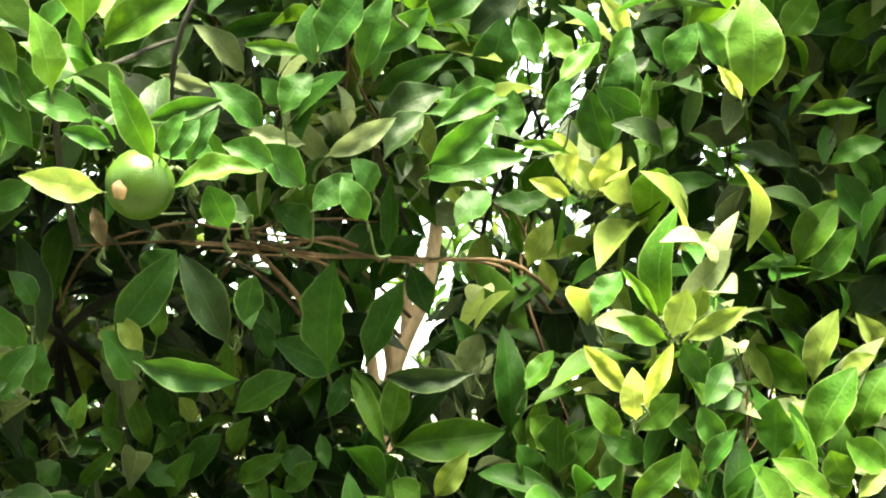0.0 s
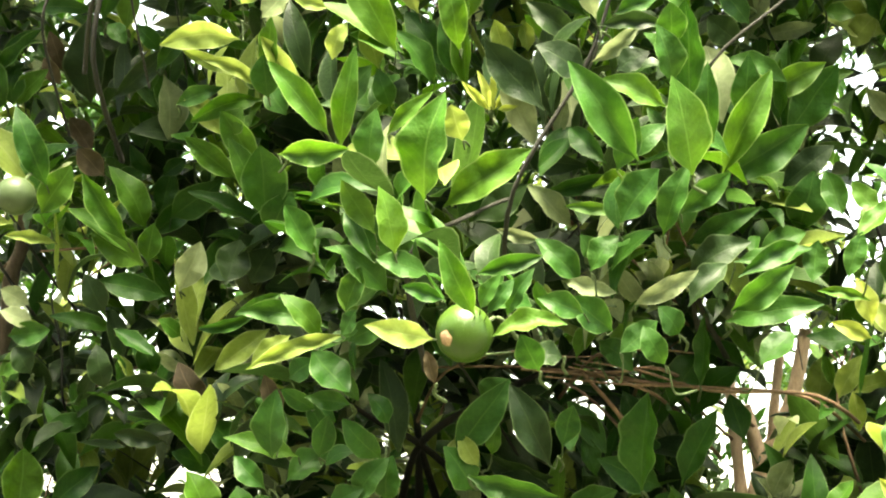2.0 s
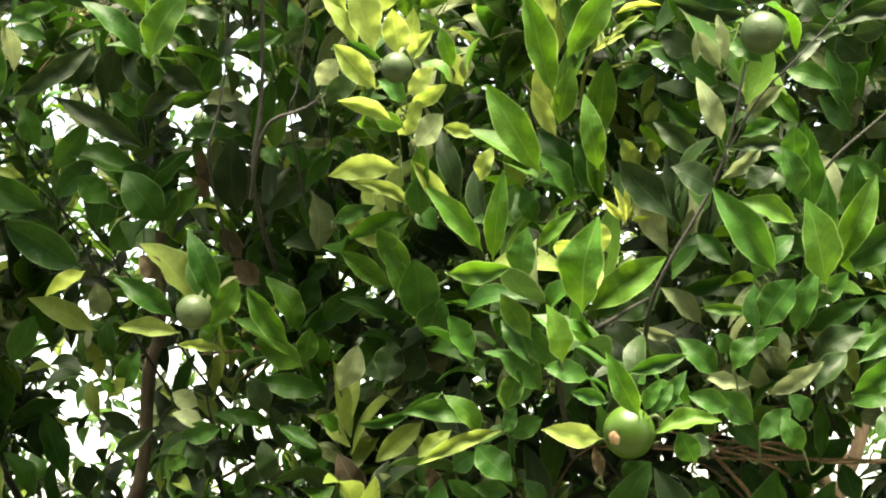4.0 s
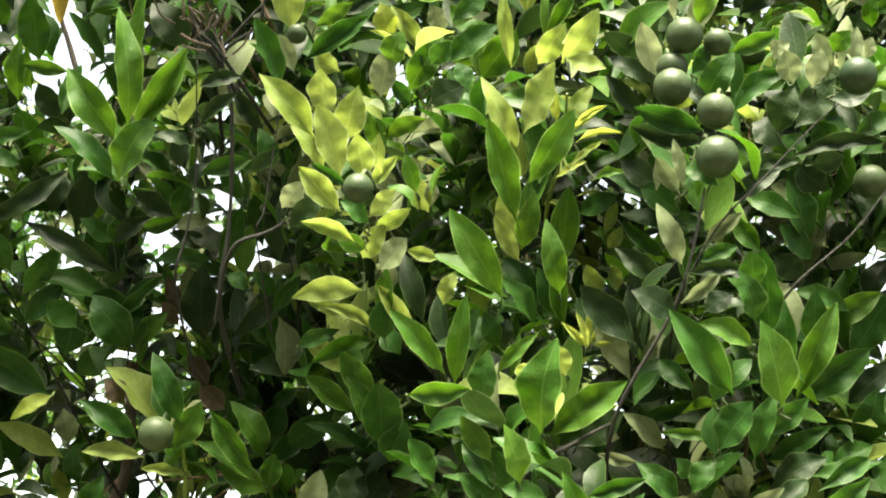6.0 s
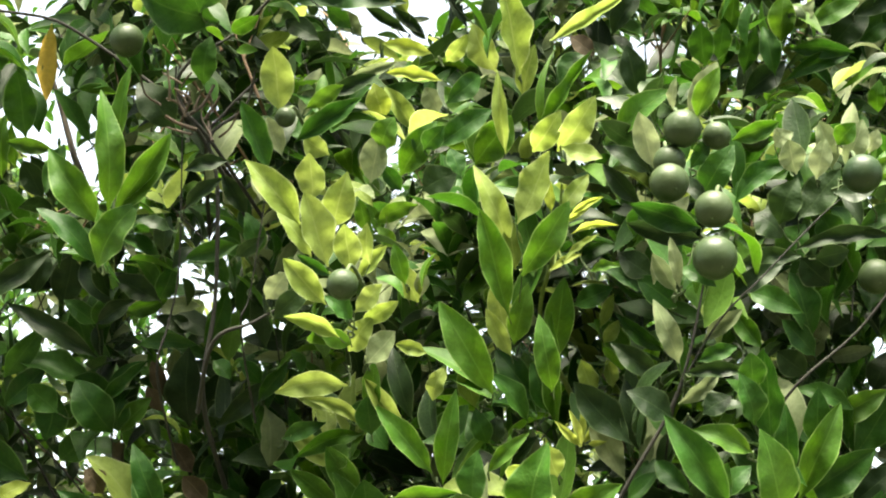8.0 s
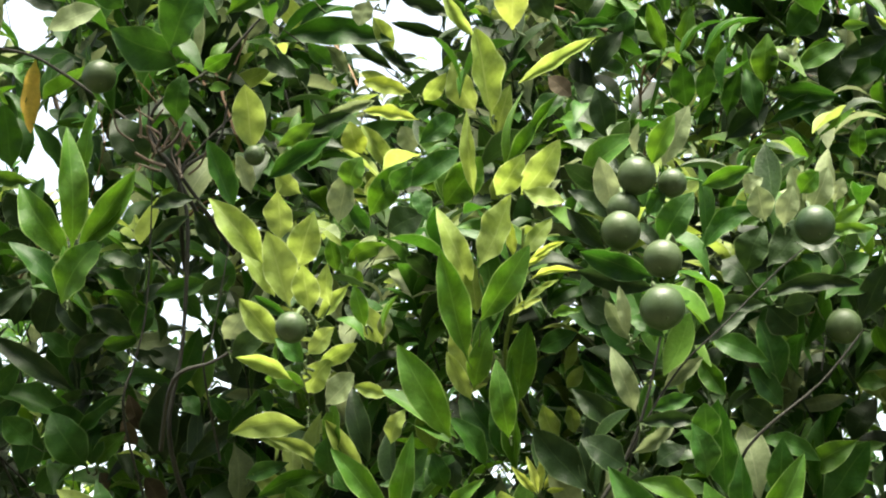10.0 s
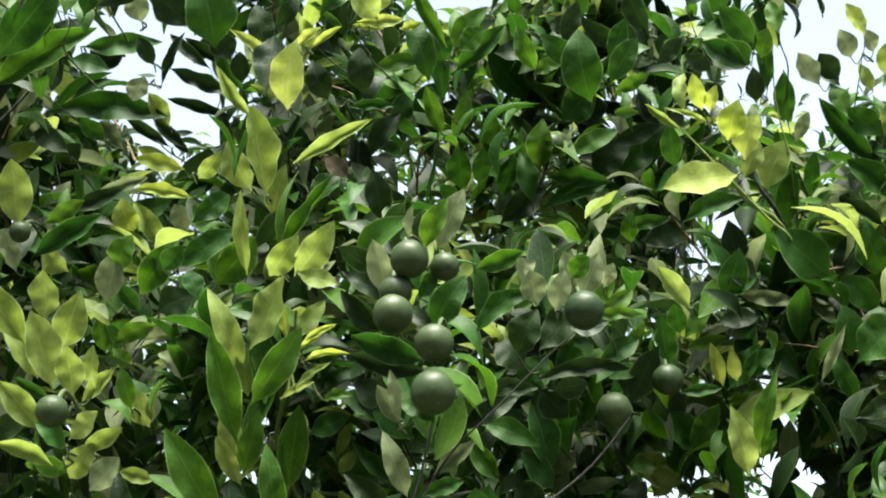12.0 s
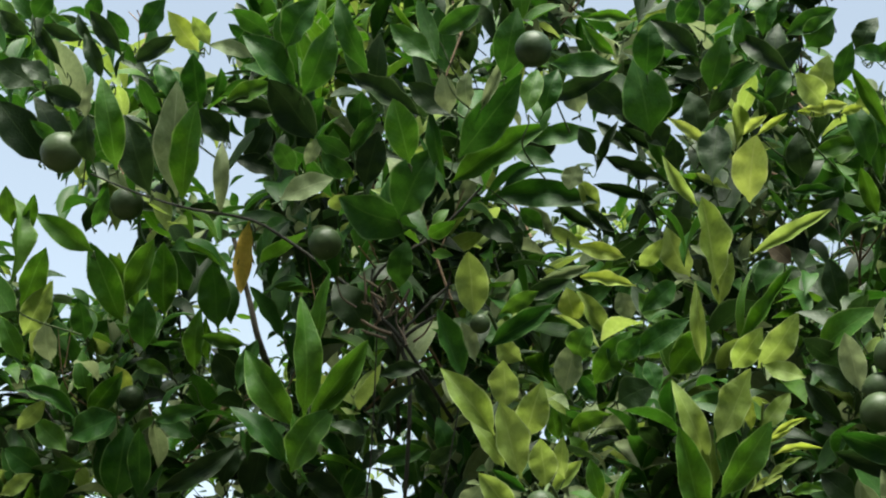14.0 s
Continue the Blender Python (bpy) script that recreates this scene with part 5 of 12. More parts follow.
sprig(TREE, [(-0.168, 1.309, 1.959), (-0.173, 1.275, 1.958), (-0.167, 1.251, 1.959), (-0.165, 1.234, 1.956)],
      [((-0.162, 1.208, 1.970), (-0.207, 1.174, 2.025), 0.032, "d", 0),
       ((-0.172, 1.230, 1.940), (-0.197, 1.199, 2.002), 0.024, "p", 0),
       ((-0.156, 1.228, 1.950), (-0.145, 1.219, 1.981), 0.014, "p", 0)], young=True, thick=0.5)
sprig(TREE, [(-0.116, 1.217, 1.987), (-0.109, 1.184, 1.985), (-0.103, 1.159, 1.986), (-0.102, 1.142, 1.982)],
      [((-0.114, 1.134, 1.979), (-0.150, 1.112, 2.001), 0.028, "d", 0),
       ((-0.087, 1.126, 1.979), (-0.061, 1.124, 1.993), 0.021, "d", 0)], young=True, thick=0.5)
sprig(TREE, [(-0.080, 1.153, 1.891), (-0.076, 1.118, 1.891), (-0.073, 1.094, 1.893), (-0.072, 1.076, 1.890)],
      [((-0.060, 1.047, 1.888), (-0.104, 1.003, 1.955), 0.031, "m", 0),
       ((-0.081, 1.081, 1.888), (-0.062, 1.062, 1.925), 0.022, "m", 0)], young=True, thick=0.5)
sprig(TREE, [(-0.041, 1.155, 1.939), (-0.050, 1.121, 1.938), (-0.044, 1.096, 1.939), (-0.043, 1.079, 1.935)],
      [((-0.042, 1.067, 1.933), (-0.086, 1.038, 1.950), 0.021, "g", 0)], young=True, thick=0.5)
sprig(TREE, [(-0.039, 1.240, 1.957), (-0.037, 1.206, 1.956), (-0.032, 1.181, 1.957), (-0.031, 1.164, 1.953)],
      [((-0.032, 1.150, 1.957), (-0.032, 1.114, 2.031), 0.036, "m", 0),
       ((-0.044, 1.128, 1.967), (-0.051, 1.101, 2.008), 0.024, "m", 0),
       ((-0.016, 1.178, 1.928), (-0.018, 1.146, 1.987), 0.021, "m", 0)], young=True, thick=0.5)
sprig(TREE, [(-0.020, 1.143, 1.880), (-0.027, 1.109, 1.880), (-0.022, 1.084, 1.882), (-0.021, 1.066, 1.879)],
      [((-0.021, 1.055, 1.877), (-0.030, 1.019, 1.944), 0.034, "g", 0)], young=True, thick=0.5)
sprig(TREE, [(-0.030, 1.372, 1.925), (-0.021, 1.338, 1.925), (-0.020, 1.313, 1.927), (-0.019, 1.296, 1.924)],
      [((-0.019, 1.284, 1.922), (0.027, 1.256, 2.008), 0.031, "g", 0)], young=True, thick=0.5)
sprig(TREE, [(-0.000, 1.380, 1.978), (-0.001, 1.346, 1.977), (0.001, 1.321, 1.978), (0.001, 1.304, 1.974)],
      [((0.002, 1.292, 1.972), (0.007, 1.264, 2.025), 0.028, "m", 0)], young=True, thick=0.5)
sprig(TREE, [(0.027, 1.450, 1.986), (0.031, 1.416, 1.985), (0.030, 1.391, 1.986), (0.030, 1.374, 1.983)],
      [((0.029, 1.347, 1.986), (0.030, 1.319, 2.034), 0.015, "m", 0),
       ((0.032, 1.377, 1.975), (0.082, 1.358, 2.037), 0.037, "m", 0)], young=True, thick=0.5)
sprig(TREE, [(-0.034, 1.430, 1.931), (-0.034, 1.396, 1.931), (-0.027, 1.371, 1.933), (-0.026, 1.354, 1.930)],
      [((-0.026, 1.342, 1.928), (0.055, 1.334, 1.976), 0.037, "m", 0)], young=True, thick=0.5)
sprig(TREE, [(0.028, 1.484, 1.911), (0.029, 1.449, 1.912), (0.034, 1.425, 1.914), (0.034, 1.407, 1.911)],
      [((0.041, 1.400, 1.889), (0.057, 1.375, 1.941), 0.039, "m", 0),
       ((0.027, 1.390, 1.930), (0.075, 1.384, 1.967), 0.028, "d", 0)], young=True, thick=0.5)
sprig(TREE, [(-0.051, 1.293, 1.876), (-0.045, 1.258, 1.877), (-0.048, 1.234, 1.879), (-0.047, 1.216, 1.877)],
      [((-0.046, 1.204, 1.875), (-0.004, 1.192, 1.906), 0.023, "m", 0)], young=True, thick=0.5)
sprig(TREE, [(-0.088, 1.154, 1.846), (-0.087, 1.120, 1.847), (-0.079, 1.095, 1.849), (-0.077, 1.078, 1.847)],
      [((-0.076, 1.066, 1.845), (-0.045, 1.049, 1.882), 0.032, "m", 0)], young=True, thick=0.5)
sprig(TREE, [(-0.249, 1.150, 1.869), (-0.235, 1.116, 1.870), (-0.234, 1.092, 1.872), (-0.231, 1.075, 1.869)],
      [((-0.228, 1.063, 1.867), (-0.208, 1.032, 1.944), 0.038, "g", 0)], young=True, thick=0.5)
sprig(TREE, [(-0.256, 1.274, 1.885), (-0.252, 1.240, 1.886), (-0.251, 1.215, 1.888), (-0.248, 1.198, 1.885)],
      [((-0.245, 1.186, 1.884), (-0.167, 1.178, 1.930), 0.034, "g", 0)], young=True, thick=0.5)
sprig(TREE, [(-0.258, 1.323, 1.882), (-0.248, 1.289, 1.883), (-0.242, 1.265, 1.885), (-0.239, 1.247, 1.883)],
      [((-0.226, 1.223, 1.878), (-0.179, 1.219, 1.908), 0.029, "d", 0),
       ((-0.247, 1.248, 1.884), (-0.209, 1.237, 1.928), 0.035, "m", 0)], young=True, thick=0.5)
sprig(TREE, [(-0.179, 1.324, 1.880), (-0.165, 1.290, 1.881), (-0.164, 1.265, 1.884), (-0.162, 1.247, 1.881)],
      [((-0.145, 1.243, 1.873), (-0.178, 1.218, 1.907), 0.021, "p", 0),
       ((-0.169, 1.242, 1.905), (-0.103, 1.242, 1.918), 0.016, "m", 0),
       ((-0.167, 1.222, 1.860), (-0.203, 1.207, 1.867), 0.012, "p", 0)], young=True, thick=0.5)
sprig(TREE, [(-0.355, 1.247, 1.944), (-0.348, 1.214, 1.944), (-0.342, 1.190, 1.945), (-0.338, 1.173, 1.942)],
      [((-0.331, 1.168, 1.935), (-0.310, 1.135, 2.017), 0.022, "g", 0),
       ((-0.338, 1.155, 1.944), (-0.379, 1.114, 2.001), 0.023, "g", 0)], young=True, thick=0.5)
sprig(TREE, [(-0.380, 1.151, 1.913), (-0.362, 1.118, 1.913), (-0.358, 1.094, 1.915), (-0.353, 1.077, 1.911)],
      [((-0.350, 1.066, 1.909), (-0.292, 1.066, 1.911), 0.022, "g", 0)], young=True, thick=0.5)
sprig(TREE, [(-0.446, 1.318, 1.891), (-0.442, 1.285, 1.892), (-0.429, 1.262, 1.894), (-0.424, 1.245, 1.892)],
      [((-0.421, 1.233, 1.890), (-0.418, 1.203, 1.949), 0.043, "m", 0)], young=True, thick=0.5)
sprig(TREE, [(-0.469, 1.313, 1.939), (-0.451, 1.280, 1.939), (-0.448, 1.257, 1.941), (-0.442, 1.240, 1.938)],
      [((-0.432, 1.231, 1.936), (-0.455, 1.199, 1.982), 0.028, "g", 0),
       ((-0.453, 1.217, 1.964), (-0.438, 1.205, 1.984), 0.024, "g", 0),
       ((-0.431, 1.237, 1.907), (-0.451, 1.209, 1.960), 0.024, "g", 0)], young=True, thick=0.5)
sprig(TREE, [(-0.482, 1.342, 1.955), (-0.476, 1.309, 1.954), (-0.470, 1.286, 1.956), (-0.464, 1.269, 1.953)],
      [((-0.462, 1.265, 1.932), (-0.503, 1.231, 1.967), 0.024, "g", 0),
       ((-0.459, 1.251, 1.969), (-0.503, 1.223, 2.005), 0.024, "y", 0)], young=True, thick=0.5)
sprig(TREE, [(-0.442, 1.205, 2.050), (-0.422, 1.173, 2.047), (-0.417, 1.149, 2.047), (-0.411, 1.133, 2.042)],
      [((-0.407, 1.118, 2.022), (-0.469, 1.093, 2.013), 0.024, "y", -1),
       ((-0.409, 1.126, 2.056), (-0.382, 1.108, 2.082), 0.025, "y", 0)], young=True, thick=0.5)
sprig(TREE, [(-0.450, 1.294, 2.014), (-0.441, 1.261, 2.012), (-0.433, 1.238, 2.013), (-0.428, 1.221, 2.009)],
      [((-0.423, 1.213, 2.004), (-0.469, 1.182, 2.026), 0.014, "y", -1),
       ((-0.429, 1.233, 1.999), (-0.490, 1.212, 1.975), 0.020, "g", -1),
       ((-0.404, 1.190, 2.008), (-0.397, 1.164, 2.055), 0.019, "g", 0),
       ((-0.441, 1.205, 2.014), (-0.489, 1.179, 2.037), 0.013, "y", 0)], young=True, thick=0.5)
sprig(TREE, [(-0.595, 1.388, 2.067), (-0.581, 1.357, 2.065), (-0.575, 1.334, 2.066), (-0.569, 1.318, 2.061)],
      [((-0.562, 1.310, 2.050), (-0.558, 1.324, 1.986), 0.028, "p", 0),
       ((-0.568, 1.306, 2.053), (-0.532, 1.297, 2.090), 0.019, "m", 0),
       ((-0.563, 1.304, 2.072), (-0.581, 1.283, 2.094), 0.019, "m", 0)], young=True, thick=0.5)
sprig(TREE, [(-0.483, 1.398, 2.004), (-0.472, 1.365, 2.002), (-0.463, 1.342, 2.003), (-0.458, 1.325, 2.000)],
      [((-0.454, 1.314, 1.997), (-0.392, 1.330, 1.972), 0.033, "d", 0)], young=True, thick=0.5)
sprig(TREE, [(-0.545, 1.310, 2.004), (-0.528, 1.278, 2.002), (-0.521, 1.255, 2.003), (-0.515, 1.239, 1.999)],
      [((-0.511, 1.228, 1.997), (-0.464, 1.222, 2.010), 0.018, "m", 0)], young=True, thick=0.5)
sprig(TREE, [(-0.614, 1.440, 1.907), (-0.595, 1.408, 1.908), (-0.589, 1.385, 1.911), (-0.582, 1.368, 1.908)],
      [((-0.564, 1.345, 1.913), (-0.507, 1.336, 1.947), 0.033, "m", 0),
       ((-0.593, 1.368, 1.900), (-0.542, 1.361, 1.938), 0.025, "m", 0)], young=True, thick=0.5)
sprig(TREE, [(-0.748, 1.406, 1.940), (-0.727, 1.375, 1.941), (-0.715, 1.353, 1.943), (-0.708, 1.336, 1.940)],
      [((-0.703, 1.326, 1.938), (-0.747, 1.282, 2.003), 0.036, "y", 0)], young=True, thick=0.5)
sprig(TREE, [(-0.668, 1.300, 1.927), (-0.656, 1.268, 1.927), (-0.646, 1.246, 1.929), (-0.639, 1.229, 1.926)],
      [((-0.634, 1.219, 1.924), (-0.649, 1.182, 1.991), 0.028, "m", 0)], young=True, thick=0.5)
sprig(TREE, [(-0.755, 1.366, 1.921), (-0.738, 1.335, 1.922), (-0.724, 1.313, 1.924), (-0.716, 1.297, 1.922)],
      [((-0.711, 1.286, 1.920), (-0.763, 1.248, 1.961), 0.027, "m", 0)], young=True, thick=0.5)
sprig(TREE, [(-0.681, 1.495, 1.981), (-0.665, 1.463, 1.981), (-0.661, 1.440, 1.983), (-0.654, 1.424, 1.979)],
      [((-0.647, 1.420, 1.984), (-0.649, 1.405, 2.010), 0.023, "d", 0),
       ((-0.678, 1.397, 1.997), (-0.695, 1.376, 2.029), 0.022, "w", 0),
       ((-0.620, 1.420, 1.972), (-0.637, 1.398, 2.002), 0.016, "m", 0),
       ((-0.655, 1.413, 1.956), (-0.625, 1.405, 1.974), 0.032, "m", 0)], young=True, thick=0.5)
sprig(TREE, [(-0.732, 1.387, 2.154), (-0.720, 1.357, 2.150), (-0.710, 1.335, 2.150), (-0.702, 1.319, 2.145)],
      [((-0.712, 1.315, 2.126), (-0.645, 1.319, 2.124), 0.018, "m", 0),
       ((-0.683, 1.302, 2.157), (-0.638, 1.307, 2.164), 0.018, "p", 0)], young=True, thick=0.5)
sprig(TREE, [(-0.812, 1.421, 2.148), (-0.800, 1.391, 2.145), (-0.786, 1.369, 2.144), (-0.778, 1.354, 2.140)],
      [((-0.772, 1.344, 2.121), (-0.866, 1.295, 2.182), 0.026, "d", 0),
       ((-0.781, 1.364, 2.092), (-0.862, 1.322, 2.123), 0.032, "m", 0),
       ((-0.777, 1.345, 2.161), (-0.806, 1.318, 2.185), 0.023, "m", 0),
       ((-0.772, 1.348, 2.155), (-0.758, 1.328, 2.190), 0.029, "m", 0),
       ((-0.763, 1.316, 2.153), (-0.718, 1.316, 2.178), 0.021, "d", 0)], young=True, thick=0.5)
sprig(TREE, [(-0.655, 1.369, 2.110), (-0.641, 1.338, 2.107), (-0.627, 1.316, 2.107), (-0.621, 1.299, 2.102)],
      [((-0.627, 1.303, 2.106), (-0.594, 1.279, 2.169), 0.025, "m", 0),
       ((-0.606, 1.274, 2.093), (-0.585, 1.271, 2.072), 0.018, "m", 0)], young=True, thick=0.5)
sprig(TREE, [(-0.747, 1.479, 2.075), (-0.730, 1.448, 2.074), (-0.718, 1.426, 2.074), (-0.711, 1.410, 2.070)],
      [((-0.692, 1.417, 2.053), (-0.685, 1.386, 2.138), 0.045, "d", 0),
       ((-0.717, 1.401, 2.085), (-0.725, 1.380, 2.124), 0.019, "w", 0),
       ((-0.709, 1.380, 2.065), (-0.723, 1.366, 2.091), 0.018, "w", 0)], young=True, thick=0.5)
sprig(TREE, [(-0.650, 1.401, 2.036), (-0.639, 1.369, 2.034), (-0.633, 1.347, 2.035), (-0.627, 1.330, 2.031)],
      [((-0.622, 1.320, 2.029), (-0.553, 1.315, 2.079), 0.022, "d", 0)], young=True, thick=0.5)
sprig(TREE, [(-0.831, 1.415, 2.068), (-0.815, 1.385, 2.067), (-0.806, 1.363, 2.067), (-0.798, 1.348, 2.063)],
      [((-0.812, 1.333, 2.060), (-0.836, 1.306, 2.088), 0.032, "m", 0),
       ((-0.773, 1.342, 2.061), (-0.706, 1.333, 2.114), 0.016, "m", 0)], young=True, thick=0.5)
sprig(LEFT, [(-0.883, 1.466, 2.053), (-0.869, 1.436, 2.052), (-0.859, 1.414, 2.053), (-0.851, 1.399, 2.049)],
      [((-0.839, 1.397, 2.054), (-0.817, 1.381, 2.082), 0.023, "m", 0),
       ((-0.851, 1.380, 2.039), (-0.832, 1.363, 2.091), 0.042, "m", 0)], young=True, thick=0.5)
sprig(TREE, [(-0.427, 1.228, 2.059), (-0.416, 1.195, 2.056), (-0.405, 1.172, 2.056), (-0.400, 1.155, 2.051)],
      [((-0.397, 1.144, 2.048), (-0.368, 1.137, 2.075), 0.026, "p", 0)], young=True, thick=0.5)
sprig(TREE, [(-0.412, 1.120, 2.065), (-0.392, 1.088, 2.061), (-0.390, 1.065, 2.060), (-0.385, 1.049, 2.055)],
      [((-0.389, 1.037, 2.047), (-0.431, 1.009, 2.062), 0.016, "y", -1),
       ((-0.383, 1.053, 2.044), (-0.405, 1.033, 2.052), 0.018, "g", 0),
       ((-0.371, 1.024, 2.065), (-0.342, 1.009, 2.084), 0.018, "y", 0)], young=True, thick=0.5)
sprig(TREE, [(-0.767, 1.374, 1.966), (-0.752, 1.343, 1.966), (-0.747, 1.321, 1.967), (-0.739, 1.305, 1.964)],
      [((-0.733, 1.294, 1.962), (-0.747, 1.277, 1.987), 0.026, "w", 0)], young=True, thick=0.5)
sprig(TREE, [(-0.525, 1.043, 2.431), (-0.516, 1.014, 2.420), (-0.508, 0.994, 2.414), (-0.502, 0.980, 2.406)],
      [((-0.498, 0.970, 2.400), (-0.504, 0.936, 2.451), 0.032, "g", 0)], young=True, thick=0.5)
sprig(TREE, [(-0.571, 1.157, 2.418), (-0.562, 1.128, 2.409), (-0.553, 1.108, 2.404), (-0.547, 1.093, 2.396)],
      [((-0.546, 1.068, 2.389), (-0.501, 1.041, 2.451), 0.043, "m", 0),
       ((-0.538, 1.098, 2.392), (-0.610, 1.061, 2.414), 0.044, "m", 0)], young=True, thick=0.5)
sprig(TREE, [(-0.515, 1.129, 2.481), (-0.507, 1.101, 2.470), (-0.497, 1.080, 2.464), (-0.491, 1.066, 2.455)],
      [((-0.486, 1.067, 2.448), (-0.415, 1.043, 2.519), 0.041, "m", 0),
       ((-0.497, 1.063, 2.424), (-0.503, 1.026, 2.483), 0.015, "m", 0),
       ((-0.478, 1.037, 2.477), (-0.520, 1.009, 2.507), 0.025, "d", 0)], young=True, thick=0.5)
sprig(TREE, [(-0.542, 1.195, 2.477), (-0.530, 1.166, 2.466), (-0.523, 1.146, 2.461), (-0.517, 1.131, 2.453)],
      [((-0.513, 1.121, 2.447), (-0.408, 1.111, 2.499), 0.032, "g", 0)], young=True, thick=0.5)
sprig(TREE, [(-0.528, 1.383, 2.615), (-0.517, 1.354, 2.604), (-0.512, 1.333, 2.598), (-0.507, 1.318, 2.589)],
      [((-0.504, 1.308, 2.584), (-0.412, 1.315, 2.586), 0.025, "m", 0)], young=True, thick=0.5)
sprig(TREE, [(-0.605, 1.472, 2.579), (-0.597, 1.443, 2.570), (-0.585, 1.422, 2.565), (-0.579, 1.407, 2.556)],
      [((-0.576, 1.396, 2.551), (-0.437, 1.417, 2.543), 0.036, "m", 1)], young=True, thick=0.5)
sprig(TREE, [(-0.583, 1.221, 2.429), (-0.569, 1.192, 2.419), (-0.557, 1.171, 2.415), (-0.551, 1.156, 2.407)],
      [((-0.546, 1.146, 2.402), (-0.511, 1.137, 2.412), 0.018, "g", 0)], young=True, thick=0.5)
sprig(TREE, [(-0.627, 1.111, 2.481), (-0.609, 1.083, 2.470), (-0.598, 1.063, 2.464), (-0.591, 1.049, 2.456)],
      [((-0.582, 1.035, 2.470), (-0.569, 1.012, 2.504), 0.027, "m", 0),
       ((-0.588, 1.034, 2.448), (-0.552, 1.015, 2.482), 0.016, "m", 0),
       ((-0.589, 1.041, 2.449), (-0.615, 1.012, 2.460), 0.020, "m", 0),
       ((-0.588, 1.049, 2.431), (-0.612, 1.020, 2.445), 0.020, "m", 0)], young=True, thick=0.5)
sprig(TREE, [(-0.623, 1.133, 2.451), (-0.596, 1.105, 2.441), (-0.592, 1.085, 2.435), (-0.586, 1.070, 2.427)],
      [((-0.581, 1.061, 2.422), (-0.561, 1.039, 2.473), 0.032, "d", 0)], young=True, thick=0.5)
sprig(TREE, [(-0.516, 1.112, 2.517), (-0.496, 1.084, 2.505), (-0.491, 1.064, 2.499), (-0.485, 1.050, 2.490)],
      [((-0.485, 1.034, 2.480), (-0.487, 1.013, 2.515), 0.022, "p", 0),
       ((-0.468, 1.042, 2.488), (-0.466, 1.024, 2.519), 0.017, "p", 0),
       ((-0.518, 1.045, 2.486), (-0.580, 1.001, 2.519), 0.023, "d", 0),
       ((-0.455, 1.038, 2.481), (-0.425, 1.022, 2.530), 0.012, "p", 0)], young=True, thick=0.5)
sprig(TREE, [(-0.481, 1.167, 2.514), (-0.472, 1.138, 2.503), (-0.459, 1.118, 2.496), (-0.454, 1.103, 2.488)],
      [((-0.451, 1.093, 2.482), (-0.433, 1.073, 2.509), 0.014, "g", 0)], young=True, thick=0.5)
sprig(TREE, [(-0.448, 1.227, 2.578), (-0.441, 1.199, 2.566), (-0.434, 1.178, 2.560), (-0.429, 1.163, 2.551)],
      [((-0.426, 1.153, 2.545), (-0.353, 1.153, 2.570), 0.021, "d", 0)], young=True, thick=0.5)
sprig(TREE, [(-0.453, 1.356, 2.624), (-0.436, 1.327, 2.613), (-0.432, 1.306, 2.607), (-0.427, 1.291, 2.598)],
      [((-0.424, 1.281, 2.592), (-0.430, 1.262, 2.621), 0.028, "p", 0)], young=True, thick=0.5)
sprig(TREE, [(-0.444, 1.373, 2.677), (-0.441, 1.344, 2.666), (-0.431, 1.323, 2.659), (-0.427, 1.309, 2.650)],
      [((-0.424, 1.299, 2.643), (-0.382, 1.317, 2.603), 0.038, "d", 0)], young=True, thick=0.5)
sprig(TREE, [(-0.367, 1.408, 2.603), (-0.356, 1.379, 2.592), (-0.353, 1.357, 2.586), (-0.349, 1.342, 2.578)],
      [((-0.354, 1.325, 2.577), (-0.362, 1.281, 2.652), 0.058, "m", 0),
       ((-0.339, 1.339, 2.567), (-0.354, 1.320, 2.595), 0.030, "d", 0)], young=True, thick=0.5)
sprig(TREE, [(-0.449, 1.422, 2.584), (-0.451, 1.393, 2.574), (-0.439, 1.371, 2.568), (-0.435, 1.356, 2.560)],
      [((-0.422, 1.348, 2.549), (-0.392, 1.327, 2.602), 0.011, "d", 0),
       ((-0.442, 1.344, 2.560), (-0.454, 1.346, 2.531), 0.025, "p", 0)], young=True, thick=0.5)
sprig(TREE, [(-0.361, 1.448, 2.580), (-0.344, 1.418, 2.570), (-0.343, 1.397, 2.564), (-0.339, 1.381, 2.556)],
      [((-0.340, 1.371, 2.566), (-0.395, 1.339, 2.601), 0.014, "d", 0),
       ((-0.343, 1.381, 2.542), (-0.413, 1.348, 2.570), 0.017, "d", 0),
       ((-0.336, 1.379, 2.548), (-0.366, 1.336, 2.607), 0.019, "m", 0),
       ((-0.330, 1.352, 2.545), (-0.329, 1.334, 2.575), 0.024, "d", 0)], young=True, thick=0.5)
sprig(TREE, [(-0.408, 1.576, 2.602), (-0.393, 1.545, 2.592), (-0.391, 1.524, 2.587), (-0.387, 1.508, 2.579)],
      [((-0.384, 1.497, 2.573), (-0.458, 1.468, 2.591), 0.015, "d", 0)], young=True, thick=0.5)
sprig(TREE, [(-0.506, 1.291, 2.551), (-0.496, 1.262, 2.541), (-0.486, 1.241, 2.535), (-0.481, 1.226, 2.526)],
      [((-0.478, 1.216, 2.520), (-0.433, 1.218, 2.506), 0.020, "m", 0)], young=True, thick=0.5)
